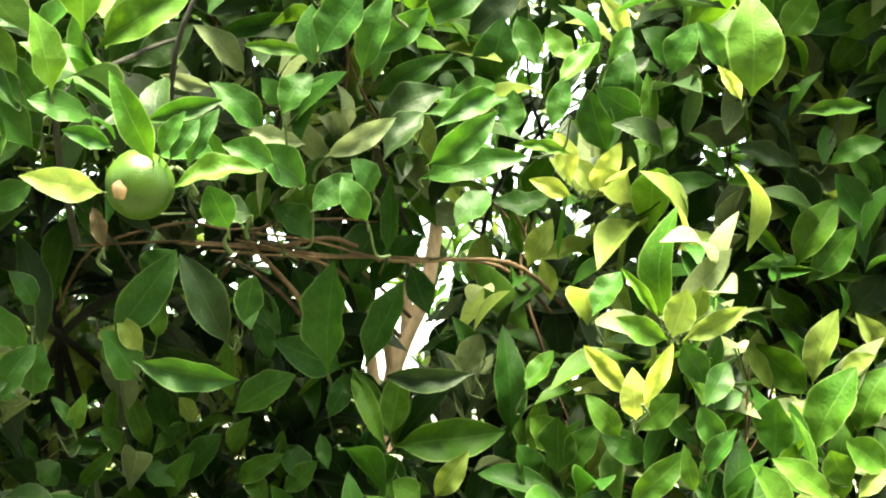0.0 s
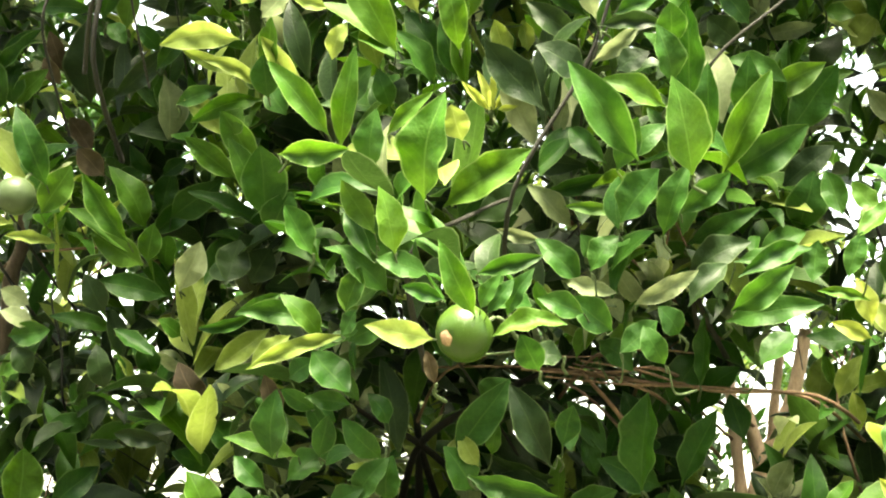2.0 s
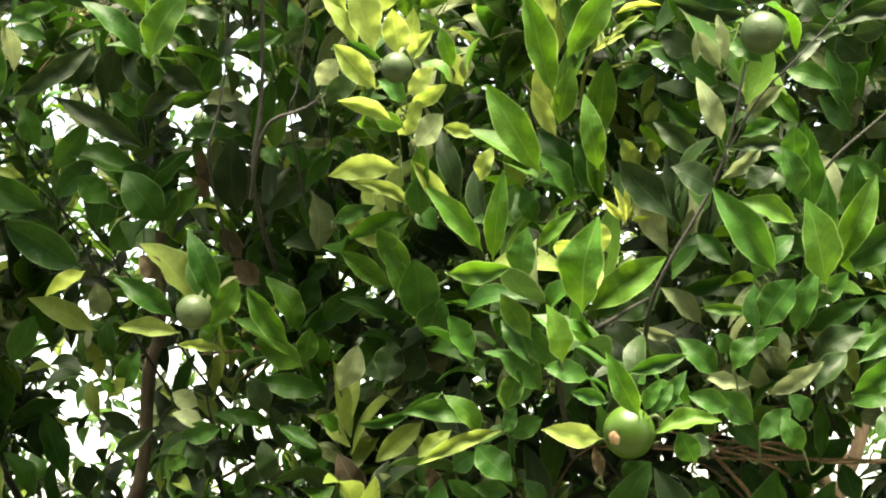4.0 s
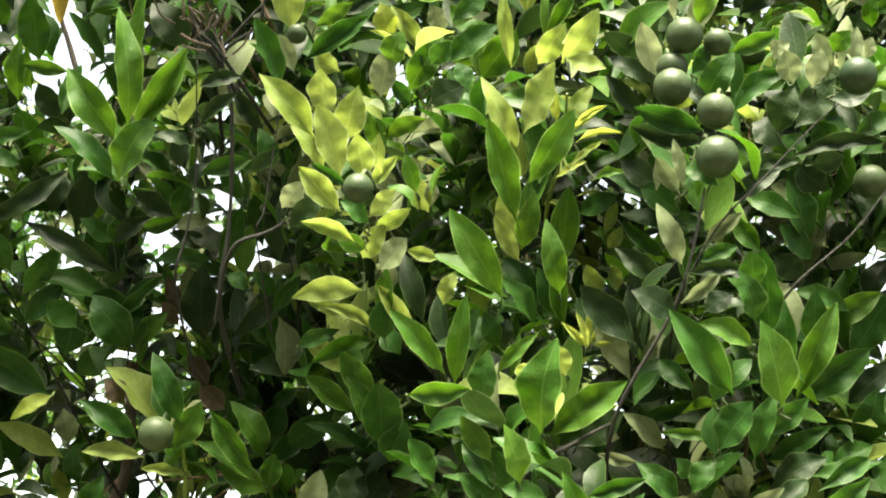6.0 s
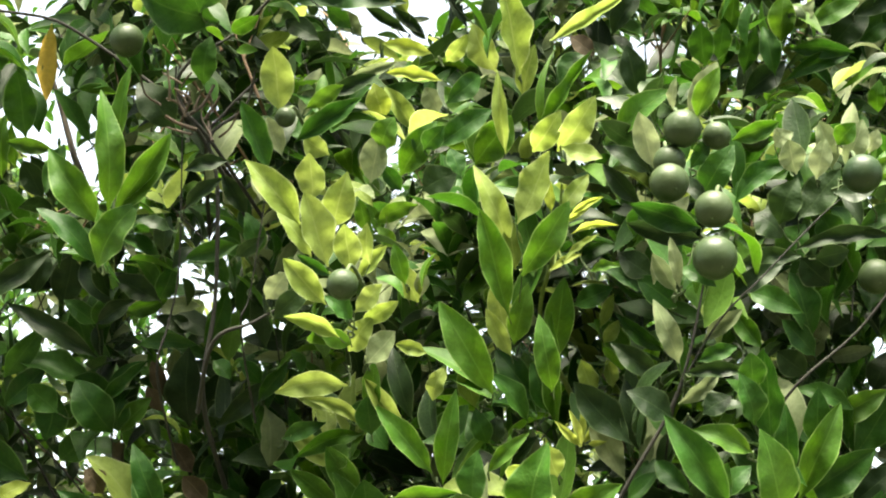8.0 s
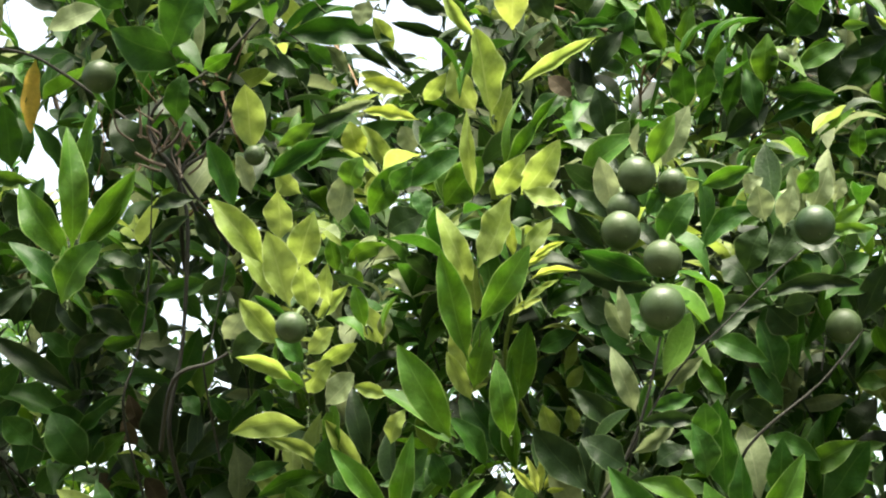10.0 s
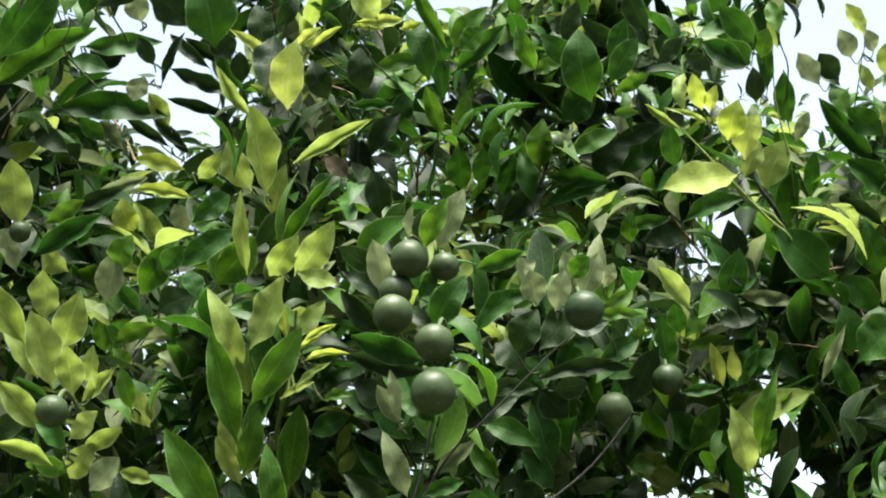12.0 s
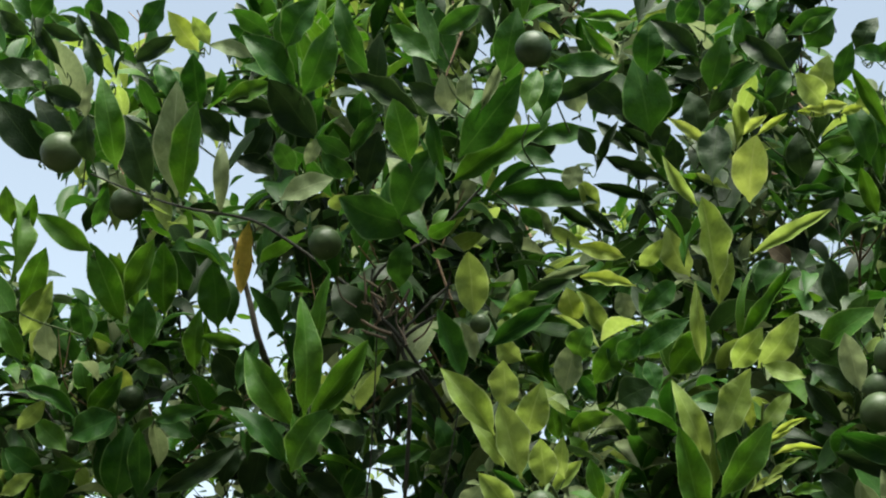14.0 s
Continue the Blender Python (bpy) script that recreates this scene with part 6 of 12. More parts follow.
sprig(TREE, [(-0.467, 1.532, 2.546), (-0.460, 1.501, 2.537), (-0.451, 1.479, 2.532), (-0.447, 1.464, 2.524)],
      [((-0.444, 1.453, 2.519), (-0.497, 1.421, 2.555), 0.015, "d", 0)], young=True, thick=0.5)
sprig(TREE, [(-0.493, 1.405, 2.503), (-0.490, 1.375, 2.494), (-0.484, 1.354, 2.489), (-0.479, 1.339, 2.481)],
      [((-0.476, 1.328, 2.476), (-0.497, 1.303, 2.495), 0.020, "m", 0)], young=True, thick=0.5)
sprig(TREE, [(-0.214, 1.164, 2.410), (-0.214, 1.133, 2.400), (-0.210, 1.111, 2.394), (-0.207, 1.095, 2.386)],
      [((-0.206, 1.085, 2.380), (-0.194, 1.054, 2.433), 0.034, "Y", 0)], young=True, thick=0.5)
sprig(TREE, [(-0.238, 1.302, 2.547), (-0.236, 1.272, 2.536), (-0.232, 1.251, 2.530), (-0.229, 1.235, 2.521)],
      [((-0.221, 1.232, 2.518), (-0.188, 1.220, 2.534), 0.008, "Y", 0),
       ((-0.233, 1.218, 2.513), (-0.206, 1.204, 2.526), 0.010, "Y", 0)], young=True, thick=0.5)
sprig(TREE, [(-0.290, 1.323, 2.487), (-0.281, 1.292, 2.477), (-0.273, 1.271, 2.471), (-0.270, 1.255, 2.463)],
      [((-0.252, 1.252, 2.469), (-0.284, 1.227, 2.481), 0.008, "y", 0),
       ((-0.284, 1.236, 2.447), (-0.314, 1.203, 2.492), 0.014, "y", 0)], young=True, thick=0.5)
sprig(TREE, [(-0.237, 1.227, 2.379), (-0.223, 1.196, 2.370), (-0.221, 1.174, 2.366), (-0.218, 1.158, 2.358)],
      [((-0.216, 1.147, 2.353), (-0.138, 1.138, 2.389), 0.015, "y", 0)], young=True, thick=0.5)
sprig(TREE, [(-0.164, 1.333, 2.588), (-0.166, 1.303, 2.577), (-0.161, 1.281, 2.570), (-0.159, 1.266, 2.561)],
      [((-0.165, 1.260, 2.567), (-0.145, 1.238, 2.604), 0.033, "y", 0),
       ((-0.153, 1.267, 2.551), (-0.182, 1.248, 2.549), 0.009, "Y", 0),
       ((-0.154, 1.240, 2.548), (-0.176, 1.208, 2.572), 0.029, "y", 0)], young=True, thick=0.5)
sprig(TREE, [(-0.161, 1.394, 2.607), (-0.148, 1.364, 2.596), (-0.149, 1.342, 2.590), (-0.147, 1.327, 2.581)],
      [((-0.145, 1.317, 2.575), (-0.120, 1.309, 2.576), 0.011, "Y", 0)], young=True, thick=0.5)
sprig(TREE, [(-0.118, 1.515, 2.590), (-0.121, 1.484, 2.579), (-0.114, 1.462, 2.574), (-0.112, 1.446, 2.565)],
      [((-0.116, 1.434, 2.542), (-0.128, 1.393, 2.608), 0.024, "m", 0),
       ((-0.106, 1.438, 2.578), (-0.043, 1.420, 2.625), 0.026, "m", 0)], young=True, thick=0.5)
sprig(TREE, [(-0.107, 1.432, 2.596), (-0.103, 1.401, 2.585), (-0.097, 1.380, 2.579), (-0.095, 1.364, 2.570)],
      [((-0.097, 1.334, 2.557), (-0.129, 1.291, 2.617), 0.018, "g", 0),
       ((-0.099, 1.369, 2.572), (-0.054, 1.350, 2.613), 0.025, "g", 0),
       ((-0.087, 1.357, 2.564), (-0.059, 1.342, 2.583), 0.026, "g", 0)], young=True, thick=0.5)
sprig(TREE, [(-0.036, 1.640, 2.620), (-0.041, 1.608, 2.610), (-0.034, 1.586, 2.605), (-0.033, 1.570, 2.596)],
      [((-0.033, 1.559, 2.591), (-0.077, 1.517, 2.642), 0.038, "m", 0)], young=True, thick=0.5)
sprig(TREE, [(-0.013, 1.540, 2.612), (-0.020, 1.510, 2.601), (-0.016, 1.487, 2.596), (-0.016, 1.472, 2.587)],
      [((-0.014, 1.464, 2.585), (-0.033, 1.431, 2.627), 0.023, "g", 0),
       ((-0.017, 1.458, 2.578), (0.020, 1.449, 2.587), 0.017, "g", 0)], young=True, thick=0.5)
sprig(TREE, [(0.019, 1.508, 2.630), (0.016, 1.477, 2.619), (0.019, 1.455, 2.613), (0.019, 1.439, 2.605)],
      [((0.021, 1.427, 2.596), (0.041, 1.408, 2.640), 0.023, "d", 0),
       ((0.006, 1.424, 2.624), (0.035, 1.429, 2.615), 0.023, "d", 0),
       ((0.032, 1.435, 2.577), (-0.001, 1.403, 2.598), 0.029, "m", 0)], young=True, thick=0.5)
sprig(TREE, [(0.043, 1.524, 2.559), (0.046, 1.492, 2.549), (0.048, 1.470, 2.544), (0.048, 1.454, 2.536)],
      [((0.048, 1.443, 2.530), (0.039, 1.401, 2.601), 0.048, "m", 0)], young=True, thick=0.5)
sprig(TREE, [(0.078, 1.442, 2.558), (0.081, 1.411, 2.548), (0.075, 1.389, 2.542), (0.075, 1.373, 2.533)],
      [((0.076, 1.361, 2.513), (0.107, 1.339, 2.553), 0.028, "m", 0),
       ((0.074, 1.364, 2.542), (0.097, 1.342, 2.579), 0.022, "m", 0)], young=True, thick=0.5)
sprig(TREE, [(0.012, 1.595, 2.586), (0.007, 1.564, 2.576), (0.009, 1.542, 2.571), (0.009, 1.526, 2.563)],
      [((0.010, 1.519, 2.578), (0.061, 1.520, 2.588), 0.020, "d", 0),
       ((0.008, 1.511, 2.538), (0.051, 1.492, 2.573), 0.040, "m", 0)], young=True, thick=0.5)
sprig(TREE, [(0.045, 1.622, 2.568), (0.042, 1.591, 2.559), (0.046, 1.568, 2.554), (0.046, 1.552, 2.546)],
      [((0.046, 1.541, 2.541), (0.035, 1.518, 2.578), 0.041, "d", 0)], young=True, thick=0.5)
sprig(TREE, [(-0.120, 1.541, 2.535), (-0.123, 1.509, 2.526), (-0.120, 1.487, 2.521), (-0.119, 1.471, 2.513)],
      [((-0.124, 1.461, 2.512), (-0.137, 1.427, 2.560), 0.021, "g", 0),
       ((-0.111, 1.459, 2.503), (-0.089, 1.432, 2.552), 0.022, "g", 0)], young=True, thick=0.5)
sprig(TREE, [(-0.217, 1.416, 2.535), (-0.217, 1.385, 2.524), (-0.211, 1.363, 2.519), (-0.209, 1.347, 2.511)],
      [((-0.205, 1.334, 2.496), (-0.152, 1.334, 2.493), 0.013, "m", 0),
       ((-0.190, 1.348, 2.517), (-0.192, 1.324, 2.562), 0.031, "d", 0),
       ((-0.227, 1.329, 2.504), (-0.240, 1.306, 2.542), 0.029, "d", 0)], young=True, thick=0.5)
sprig(TREE, [(-0.198, 1.420, 2.570), (-0.192, 1.389, 2.560), (-0.185, 1.368, 2.554), (-0.183, 1.352, 2.545)],
      [((-0.181, 1.341, 2.540), (-0.122, 1.338, 2.550), 0.020, "g", 0)], young=True, thick=0.5)
sprig(TREE, [(0.008, 1.524, 2.486), (-0.003, 1.492, 2.478), (0.002, 1.469, 2.473), (0.003, 1.453, 2.465)],
      [((-0.012, 1.442, 2.453), (-0.004, 1.412, 2.500), 0.031, "g", 0),
       ((0.018, 1.443, 2.468), (-0.007, 1.422, 2.473), 0.014, "y", 0)], young=True, thick=0.5)
sprig(TREE, [(0.023, 1.554, 2.506), (0.022, 1.523, 2.498), (0.020, 1.500, 2.493), (0.020, 1.484, 2.485)],
      [((0.020, 1.473, 2.480), (0.076, 1.464, 2.502), 0.023, "g", 0)], young=True, thick=0.5)
sprig(TREE, [(0.002, 1.531, 2.484), (0.006, 1.500, 2.475), (0.004, 1.477, 2.471), (0.004, 1.461, 2.463)],
      [((0.014, 1.444, 2.469), (0.026, 1.430, 2.494), 0.016, "p", 0),
       ((-0.005, 1.456, 2.448), (0.066, 1.462, 2.438), 0.023, "m", 1)], young=True, thick=0.5)
sprig(TREE, [(-0.097, 1.507, 2.450), (-0.103, 1.475, 2.442), (-0.097, 1.453, 2.438), (-0.095, 1.436, 2.430)],
      [((-0.095, 1.425, 2.426), (-0.096, 1.396, 2.467), 0.031, "m", 0)], young=True, thick=0.5)
sprig(TREE, [(-0.085, 1.554, 2.478), (-0.089, 1.522, 2.469), (-0.088, 1.500, 2.465), (-0.086, 1.483, 2.458)],
      [((-0.085, 1.472, 2.453), (-0.074, 1.449, 2.487), 0.023, "m", 0)], young=True, thick=0.5)
sprig(TREE, [(-0.073, 1.574, 2.514), (-0.076, 1.543, 2.505), (-0.075, 1.520, 2.501), (-0.074, 1.504, 2.493)],
      [((-0.073, 1.493, 2.488), (-0.062, 1.466, 2.532), 0.027, "g", 0)], young=True, thick=0.5)
sprig(TREE, [(-0.059, 1.539, 2.435), (-0.063, 1.507, 2.427), (-0.059, 1.484, 2.423), (-0.058, 1.468, 2.416)],
      [((-0.056, 1.454, 2.424), (-0.037, 1.428, 2.468), 0.023, "m", 0),
       ((-0.059, 1.460, 2.399), (-0.009, 1.454, 2.435), 0.031, "d", 0)], young=True, thick=0.5)
sprig(TREE, [(0.046, 1.620, 2.505), (0.057, 1.589, 2.497), (0.053, 1.566, 2.493), (0.053, 1.549, 2.485)],
      [((0.042, 1.526, 2.476), (0.085, 1.515, 2.515), 0.040, "d", 0),
       ((0.064, 1.551, 2.485), (0.117, 1.539, 2.519), 0.039, "m", 0)], young=True, thick=0.5)
sprig(TREE, [(0.091, 1.638, 2.504), (0.088, 1.606, 2.496), (0.093, 1.583, 2.492), (0.093, 1.567, 2.485)],
      [((0.079, 1.561, 2.469), (0.102, 1.549, 2.496), 0.017, "p", 0),
       ((0.106, 1.550, 2.490), (0.130, 1.526, 2.534), 0.027, "m", 0)], young=True, thick=0.5)
sprig(TREE, [(0.141, 1.462, 2.443), (0.141, 1.430, 2.435), (0.139, 1.408, 2.430), (0.138, 1.391, 2.423)],
      [((0.137, 1.381, 2.418), (0.135, 1.353, 2.455), 0.024, "m", 0)], young=True, thick=0.5)
sprig(TREE, [(0.067, 1.573, 2.524), (0.070, 1.542, 2.516), (0.069, 1.519, 2.511), (0.068, 1.503, 2.503)],
      [((0.068, 1.492, 2.498), (0.122, 1.491, 2.516), 0.023, "d", 0)], young=True, thick=0.5)
sprig(RIGHT, [(0.209, 1.401, 2.403), (0.201, 1.369, 2.395), (0.203, 1.346, 2.391), (0.201, 1.330, 2.383)],
      [((0.200, 1.319, 2.378), (0.126, 1.295, 2.362), 0.033, "Y", 0)], young=True, thick=0.5)
sprig(TREE, [(0.196, 1.306, 2.417), (0.193, 1.275, 2.408), (0.185, 1.252, 2.403), (0.184, 1.236, 2.395)],
      [((0.191, 1.228, 2.378), (0.203, 1.205, 2.409), 0.030, "Y", 0),
       ((0.206, 1.238, 2.360), (0.220, 1.214, 2.398), 0.028, "Y", 0),
       ((0.169, 1.213, 2.405), (0.162, 1.188, 2.432), 0.017, "Y", 0),
       ((0.176, 1.215, 2.403), (0.183, 1.196, 2.422), 0.013, "Y", 0),
       ((0.172, 1.233, 2.402), (0.134, 1.209, 2.409), 0.006, "y", 0)], young=True, thick=0.5)
sprig(TREE, [(0.186, 1.415, 2.569), (0.174, 1.384, 2.558), (0.176, 1.362, 2.552), (0.174, 1.346, 2.543)],
      [((0.172, 1.329, 2.537), (0.218, 1.337, 2.508), 0.027, "m", 0),
       ((0.179, 1.350, 2.526), (0.223, 1.357, 2.518), 0.021, "d", 0),
       ((0.161, 1.326, 2.579), (0.187, 1.316, 2.603), 0.025, "d", 0),
       ((0.182, 1.338, 2.508), (0.157, 1.324, 2.518), 0.019, "d", 0)], young=True, thick=0.5)
sprig(TREE, [(0.127, 1.404, 2.583), (0.118, 1.373, 2.572), (0.121, 1.351, 2.566), (0.120, 1.336, 2.557)],
      [((0.120, 1.325, 2.551), (0.098, 1.299, 2.589), 0.027, "d", 0)], young=True, thick=0.5)
sprig(RIGHT, [(0.242, 1.431, 2.559), (0.234, 1.401, 2.549), (0.229, 1.379, 2.543), (0.227, 1.363, 2.535)],
      [((0.229, 1.355, 2.542), (0.195, 1.323, 2.572), 0.030, "m", 0),
       ((0.223, 1.349, 2.516), (0.196, 1.326, 2.531), 0.031, "m", 0)], young=True, thick=0.5)
sprig(TREE, [(0.156, 1.317, 2.529), (0.160, 1.286, 2.518), (0.158, 1.265, 2.512), (0.157, 1.249, 2.503)],
      [((0.156, 1.238, 2.498), (0.129, 1.237, 2.469), 0.018, "d", 0)], young=True, thick=0.5)
sprig(TREE, [(0.151, 1.371, 2.249), (0.150, 1.338, 2.243), (0.147, 1.315, 2.240), (0.146, 1.298, 2.234)],
      [((0.145, 1.287, 2.230), (0.117, 1.254, 2.264), 0.019, "y", 0)], young=True, thick=0.5)
sprig(TREE, [(0.134, 1.419, 2.205), (0.135, 1.386, 2.200), (0.129, 1.362, 2.198), (0.128, 1.345, 2.192)],
      [((0.120, 1.345, 2.189), (0.115, 1.313, 2.234), 0.020, "m", 0),
       ((0.130, 1.339, 2.161), (0.170, 1.334, 2.162), 0.013, "m", 0),
       ((0.133, 1.318, 2.215), (0.130, 1.296, 2.239), 0.021, "m", 0)], young=True, thick=0.5)
sprig(TREE, [(0.136, 1.492, 2.252), (0.138, 1.459, 2.247), (0.136, 1.436, 2.245), (0.135, 1.419, 2.239)],
      [((0.135, 1.407, 2.235), (0.168, 1.385, 2.277), 0.021, "g", 0)], young=True, thick=0.5)
sprig(TREE, [(0.191, 1.492, 2.286), (0.184, 1.460, 2.280), (0.182, 1.436, 2.278), (0.180, 1.419, 2.272)],
      [((0.170, 1.412, 2.253), (0.214, 1.414, 2.258), 0.021, "d", 0),
       ((0.189, 1.404, 2.282), (0.257, 1.413, 2.269), 0.016, "p", 0)], young=True, thick=0.5)
sprig(TREE, [(0.191, 1.436, 2.286), (0.190, 1.403, 2.280), (0.192, 1.380, 2.277), (0.191, 1.363, 2.271)],
      [((0.181, 1.354, 2.258), (0.197, 1.326, 2.303), 0.031, "m", 0),
       ((0.176, 1.350, 2.263), (0.211, 1.341, 2.274), 0.018, "m", 0),
       ((0.213, 1.351, 2.279), (0.180, 1.336, 2.290), 0.029, "d", 0)], young=True, thick=0.5)
sprig(TREE, [(0.085, 1.406, 2.158), (0.076, 1.372, 2.154), (0.079, 1.348, 2.152), (0.079, 1.331, 2.147)],
      [((0.079, 1.320, 2.144), (0.112, 1.299, 2.198), 0.028, "d", 0)], young=True, thick=0.5)
sprig(TREE, [(0.150, 1.542, 2.140), (0.141, 1.508, 2.137), (0.142, 1.484, 2.136), (0.141, 1.467, 2.131)],
      [((0.140, 1.455, 2.128), (0.118, 1.423, 2.165), 0.029, "m", 0)], young=True, thick=0.5)
sprig(TREE, [(0.144, 1.527, 2.137), (0.134, 1.493, 2.133), (0.135, 1.469, 2.133), (0.134, 1.451, 2.128)],
      [((0.133, 1.440, 2.125), (0.167, 1.418, 2.168), 0.024, "g", 0)], young=True, thick=0.5)
sprig(TREE, [(0.183, 1.502, 2.204), (0.186, 1.468, 2.199), (0.181, 1.444, 2.198), (0.180, 1.427, 2.192)],
      [((0.172, 1.422, 2.188), (0.162, 1.392, 2.226), 0.015, "Y", 0),
       ((0.186, 1.410, 2.189), (0.182, 1.386, 2.217), 0.015, "Y", 0)], young=True, thick=0.5)
sprig(TREE, [(0.196, 1.510, 2.205), (0.190, 1.477, 2.200), (0.188, 1.453, 2.199), (0.187, 1.436, 2.193)],
      [((0.177, 1.425, 2.184), (0.211, 1.403, 2.226), 0.026, "m", 0),
       ((0.195, 1.424, 2.195), (0.226, 1.407, 2.220), 0.023, "m", 0)], young=True, thick=0.5)
sprig(TREE, [(0.204, 1.437, 2.104), (0.201, 1.403, 2.101), (0.201, 1.379, 2.100), (0.200, 1.362, 2.096)],
      [((0.190, 1.362, 2.082), (0.178, 1.323, 2.140), 0.028, "y", 0),
       ((0.201, 1.333, 2.099), (0.221, 1.300, 2.165), 0.020, "g", 0),
       ((0.205, 1.356, 2.096), (0.219, 1.337, 2.120), 0.016, "g", 0)], young=True, thick=0.5)
sprig(TREE, [(-0.235, 1.398, 2.460), (-0.234, 1.367, 2.451), (-0.231, 1.344, 2.446), (-0.229, 1.328, 2.438)],
      [((-0.227, 1.318, 2.433), (-0.203, 1.325, 2.411), 0.020, "w", 0)], young=True, thick=0.5)
sprig(TREE, [(-0.794, 0.936, 2.405), (-0.769, 0.911, 2.395), (-0.760, 0.892, 2.389), (-0.751, 0.879, 2.381)],
      [((-0.745, 0.870, 2.376), (-0.744, 0.825, 2.450), 0.027, "g", 0)], young=True, thick=0.5)
sprig(TREE, [(-0.811, 0.913, 2.459), (-0.804, 0.888, 2.448), (-0.787, 0.871, 2.442), (-0.778, 0.858, 2.433)],
      [((-0.770, 0.849, 2.418), (-0.758, 0.832, 2.452), 0.011, "p", 0),
       ((-0.773, 0.850, 2.437), (-0.805, 0.827, 2.445), 0.022, "d", 0)], young=True, thick=0.5)
sprig(TREE, [(-0.797, 0.910, 2.400), (-0.780, 0.885, 2.390), (-0.768, 0.866, 2.384), (-0.759, 0.853, 2.376)],
      [((-0.753, 0.845, 2.371), (-0.753, 0.821, 2.409), 0.020, "d", 0)], young=True, thick=0.5)
sprig(TREE, [(-0.801, 1.027, 2.418), (-0.782, 1.000, 2.408), (-0.775, 0.981, 2.403), (-0.766, 0.968, 2.395)],
      [((-0.760, 0.959, 2.390), (-0.775, 0.917, 2.459), 0.036, "d", 0)], young=True, thick=0.5)
sprig(TREE, [(-0.865, 1.170, 2.482), (-0.845, 1.144, 2.472), (-0.830, 1.124, 2.467), (-0.821, 1.111, 2.459)],
      [((-0.815, 1.101, 2.454), (-0.802, 1.051, 2.568), 0.041, "p", 0)], young=True, thick=0.5)
sprig(TREE, [(-0.835, 1.149, 2.466), (-0.817, 1.122, 2.457), (-0.810, 1.103, 2.452), (-0.801, 1.089, 2.444)],
      [((-0.795, 1.080, 2.439), (-0.768, 1.037, 2.531), 0.032, "g", 0)], young=True, thick=0.5)
sprig(TREE, [(-0.804, 1.162, 2.540), (-0.787, 1.135, 2.529), (-0.771, 1.116, 2.523), (-0.763, 1.102, 2.515)],
      [((-0.754, 1.077, 2.502), (-0.760, 1.099, 2.430), 0.018, "p", 0),
       ((-0.762, 1.109, 2.516), (-0.789, 1.079, 2.545), 0.028, "d", 0)], young=True, thick=0.5)
sprig(TREE, [(-0.691, 1.081, 2.425), (-0.668, 1.054, 2.415), (-0.660, 1.034, 2.410), (-0.652, 1.020, 2.402)],
      [((-0.647, 1.010, 2.396), (-0.595, 1.015, 2.416), 0.023, "p", 0)], young=True, thick=0.5)
sprig(TREE, [(-0.597, 1.081, 2.560), (-0.579, 1.054, 2.547), (-0.575, 1.035, 2.541), (-0.568, 1.021, 2.531)],
      [((-0.564, 1.011, 2.525), (-0.583, 0.964, 2.586), 0.022, "m", 0)], young=True, thick=0.5)
sprig(TREE, [(-0.684, 1.122, 2.562), (-0.678, 1.095, 2.550), (-0.665, 1.076, 2.544), (-0.658, 1.062, 2.535)],
      [((-0.653, 1.052, 2.529), (-0.613, 1.026, 2.594), 0.035, "m", 0)], young=True, thick=0.5)
sprig(TREE, [(-0.730, 1.164, 2.582), (-0.717, 1.137, 2.571), (-0.703, 1.118, 2.564), (-0.696, 1.104, 2.555)],
      [((-0.677, 1.086, 2.558), (-0.720, 1.037, 2.603), 0.035, "m", 0),
       ((-0.705, 1.104, 2.541), (-0.754, 1.076, 2.545), 0.022, "d", 0)], young=True, thick=0.5)
sprig(TREE, [(-0.699, 1.186, 2.542), (-0.682, 1.159, 2.532), (-0.675, 1.139, 2.526), (-0.668, 1.125, 2.517)],
      [((-0.663, 1.116, 2.511), (-0.704, 1.071, 2.565), 0.044, "d", 0)], young=True, thick=0.5)
sprig(TREE, [(-0.712, 1.119, 2.622), (-0.704, 1.093, 2.609), (-0.688, 1.074, 2.602), (-0.681, 1.060, 2.593)],
      [((-0.676, 1.051, 2.587), (-0.637, 1.033, 2.633), 0.032, "m", 0)], young=True, thick=0.5)
sprig(TREE, [(-0.753, 1.154, 2.650), (-0.749, 1.128, 2.637), (-0.736, 1.109, 2.630), (-0.728, 1.096, 2.621)],
      [((-0.712, 1.086, 2.626), (-0.745, 1.052, 2.645), 0.024, "m", 0),
       ((-0.734, 1.087, 2.604), (-0.774, 1.062, 2.613), 0.018, "p", 0)], young=True, thick=0.5)
sprig(TREE, [(-0.826, 1.142, 2.650), (-0.816, 1.117, 2.638), (-0.800, 1.099, 2.631), (-0.792, 1.085, 2.622)],
      [((-0.798, 1.085, 2.618), (-0.821, 1.048, 2.652), 0.026, "Y", 0),
       ((-0.775, 1.068, 2.613), (-0.785, 1.041, 2.636), 0.018, "y", 0)], young=True, thick=0.5)
sprig(TREE, [(-0.854, 1.198, 2.602), (-0.843, 1.172, 2.591), (-0.827, 1.153, 2.585), (-0.819, 1.140, 2.576)],
      [((-0.814, 1.131, 2.570), (-0.812, 1.095, 2.624), 0.031, "m", 0)], young=True, thick=0.5)
sprig(TREE, [(-0.790, 1.148, 2.584), (-0.785, 1.121, 2.573), (-0.769, 1.102, 2.567), (-0.761, 1.089, 2.558)],
      [((-0.756, 1.080, 2.552), (-0.703, 1.080, 2.565), 0.022, "g", 0)], young=True, thick=0.5)
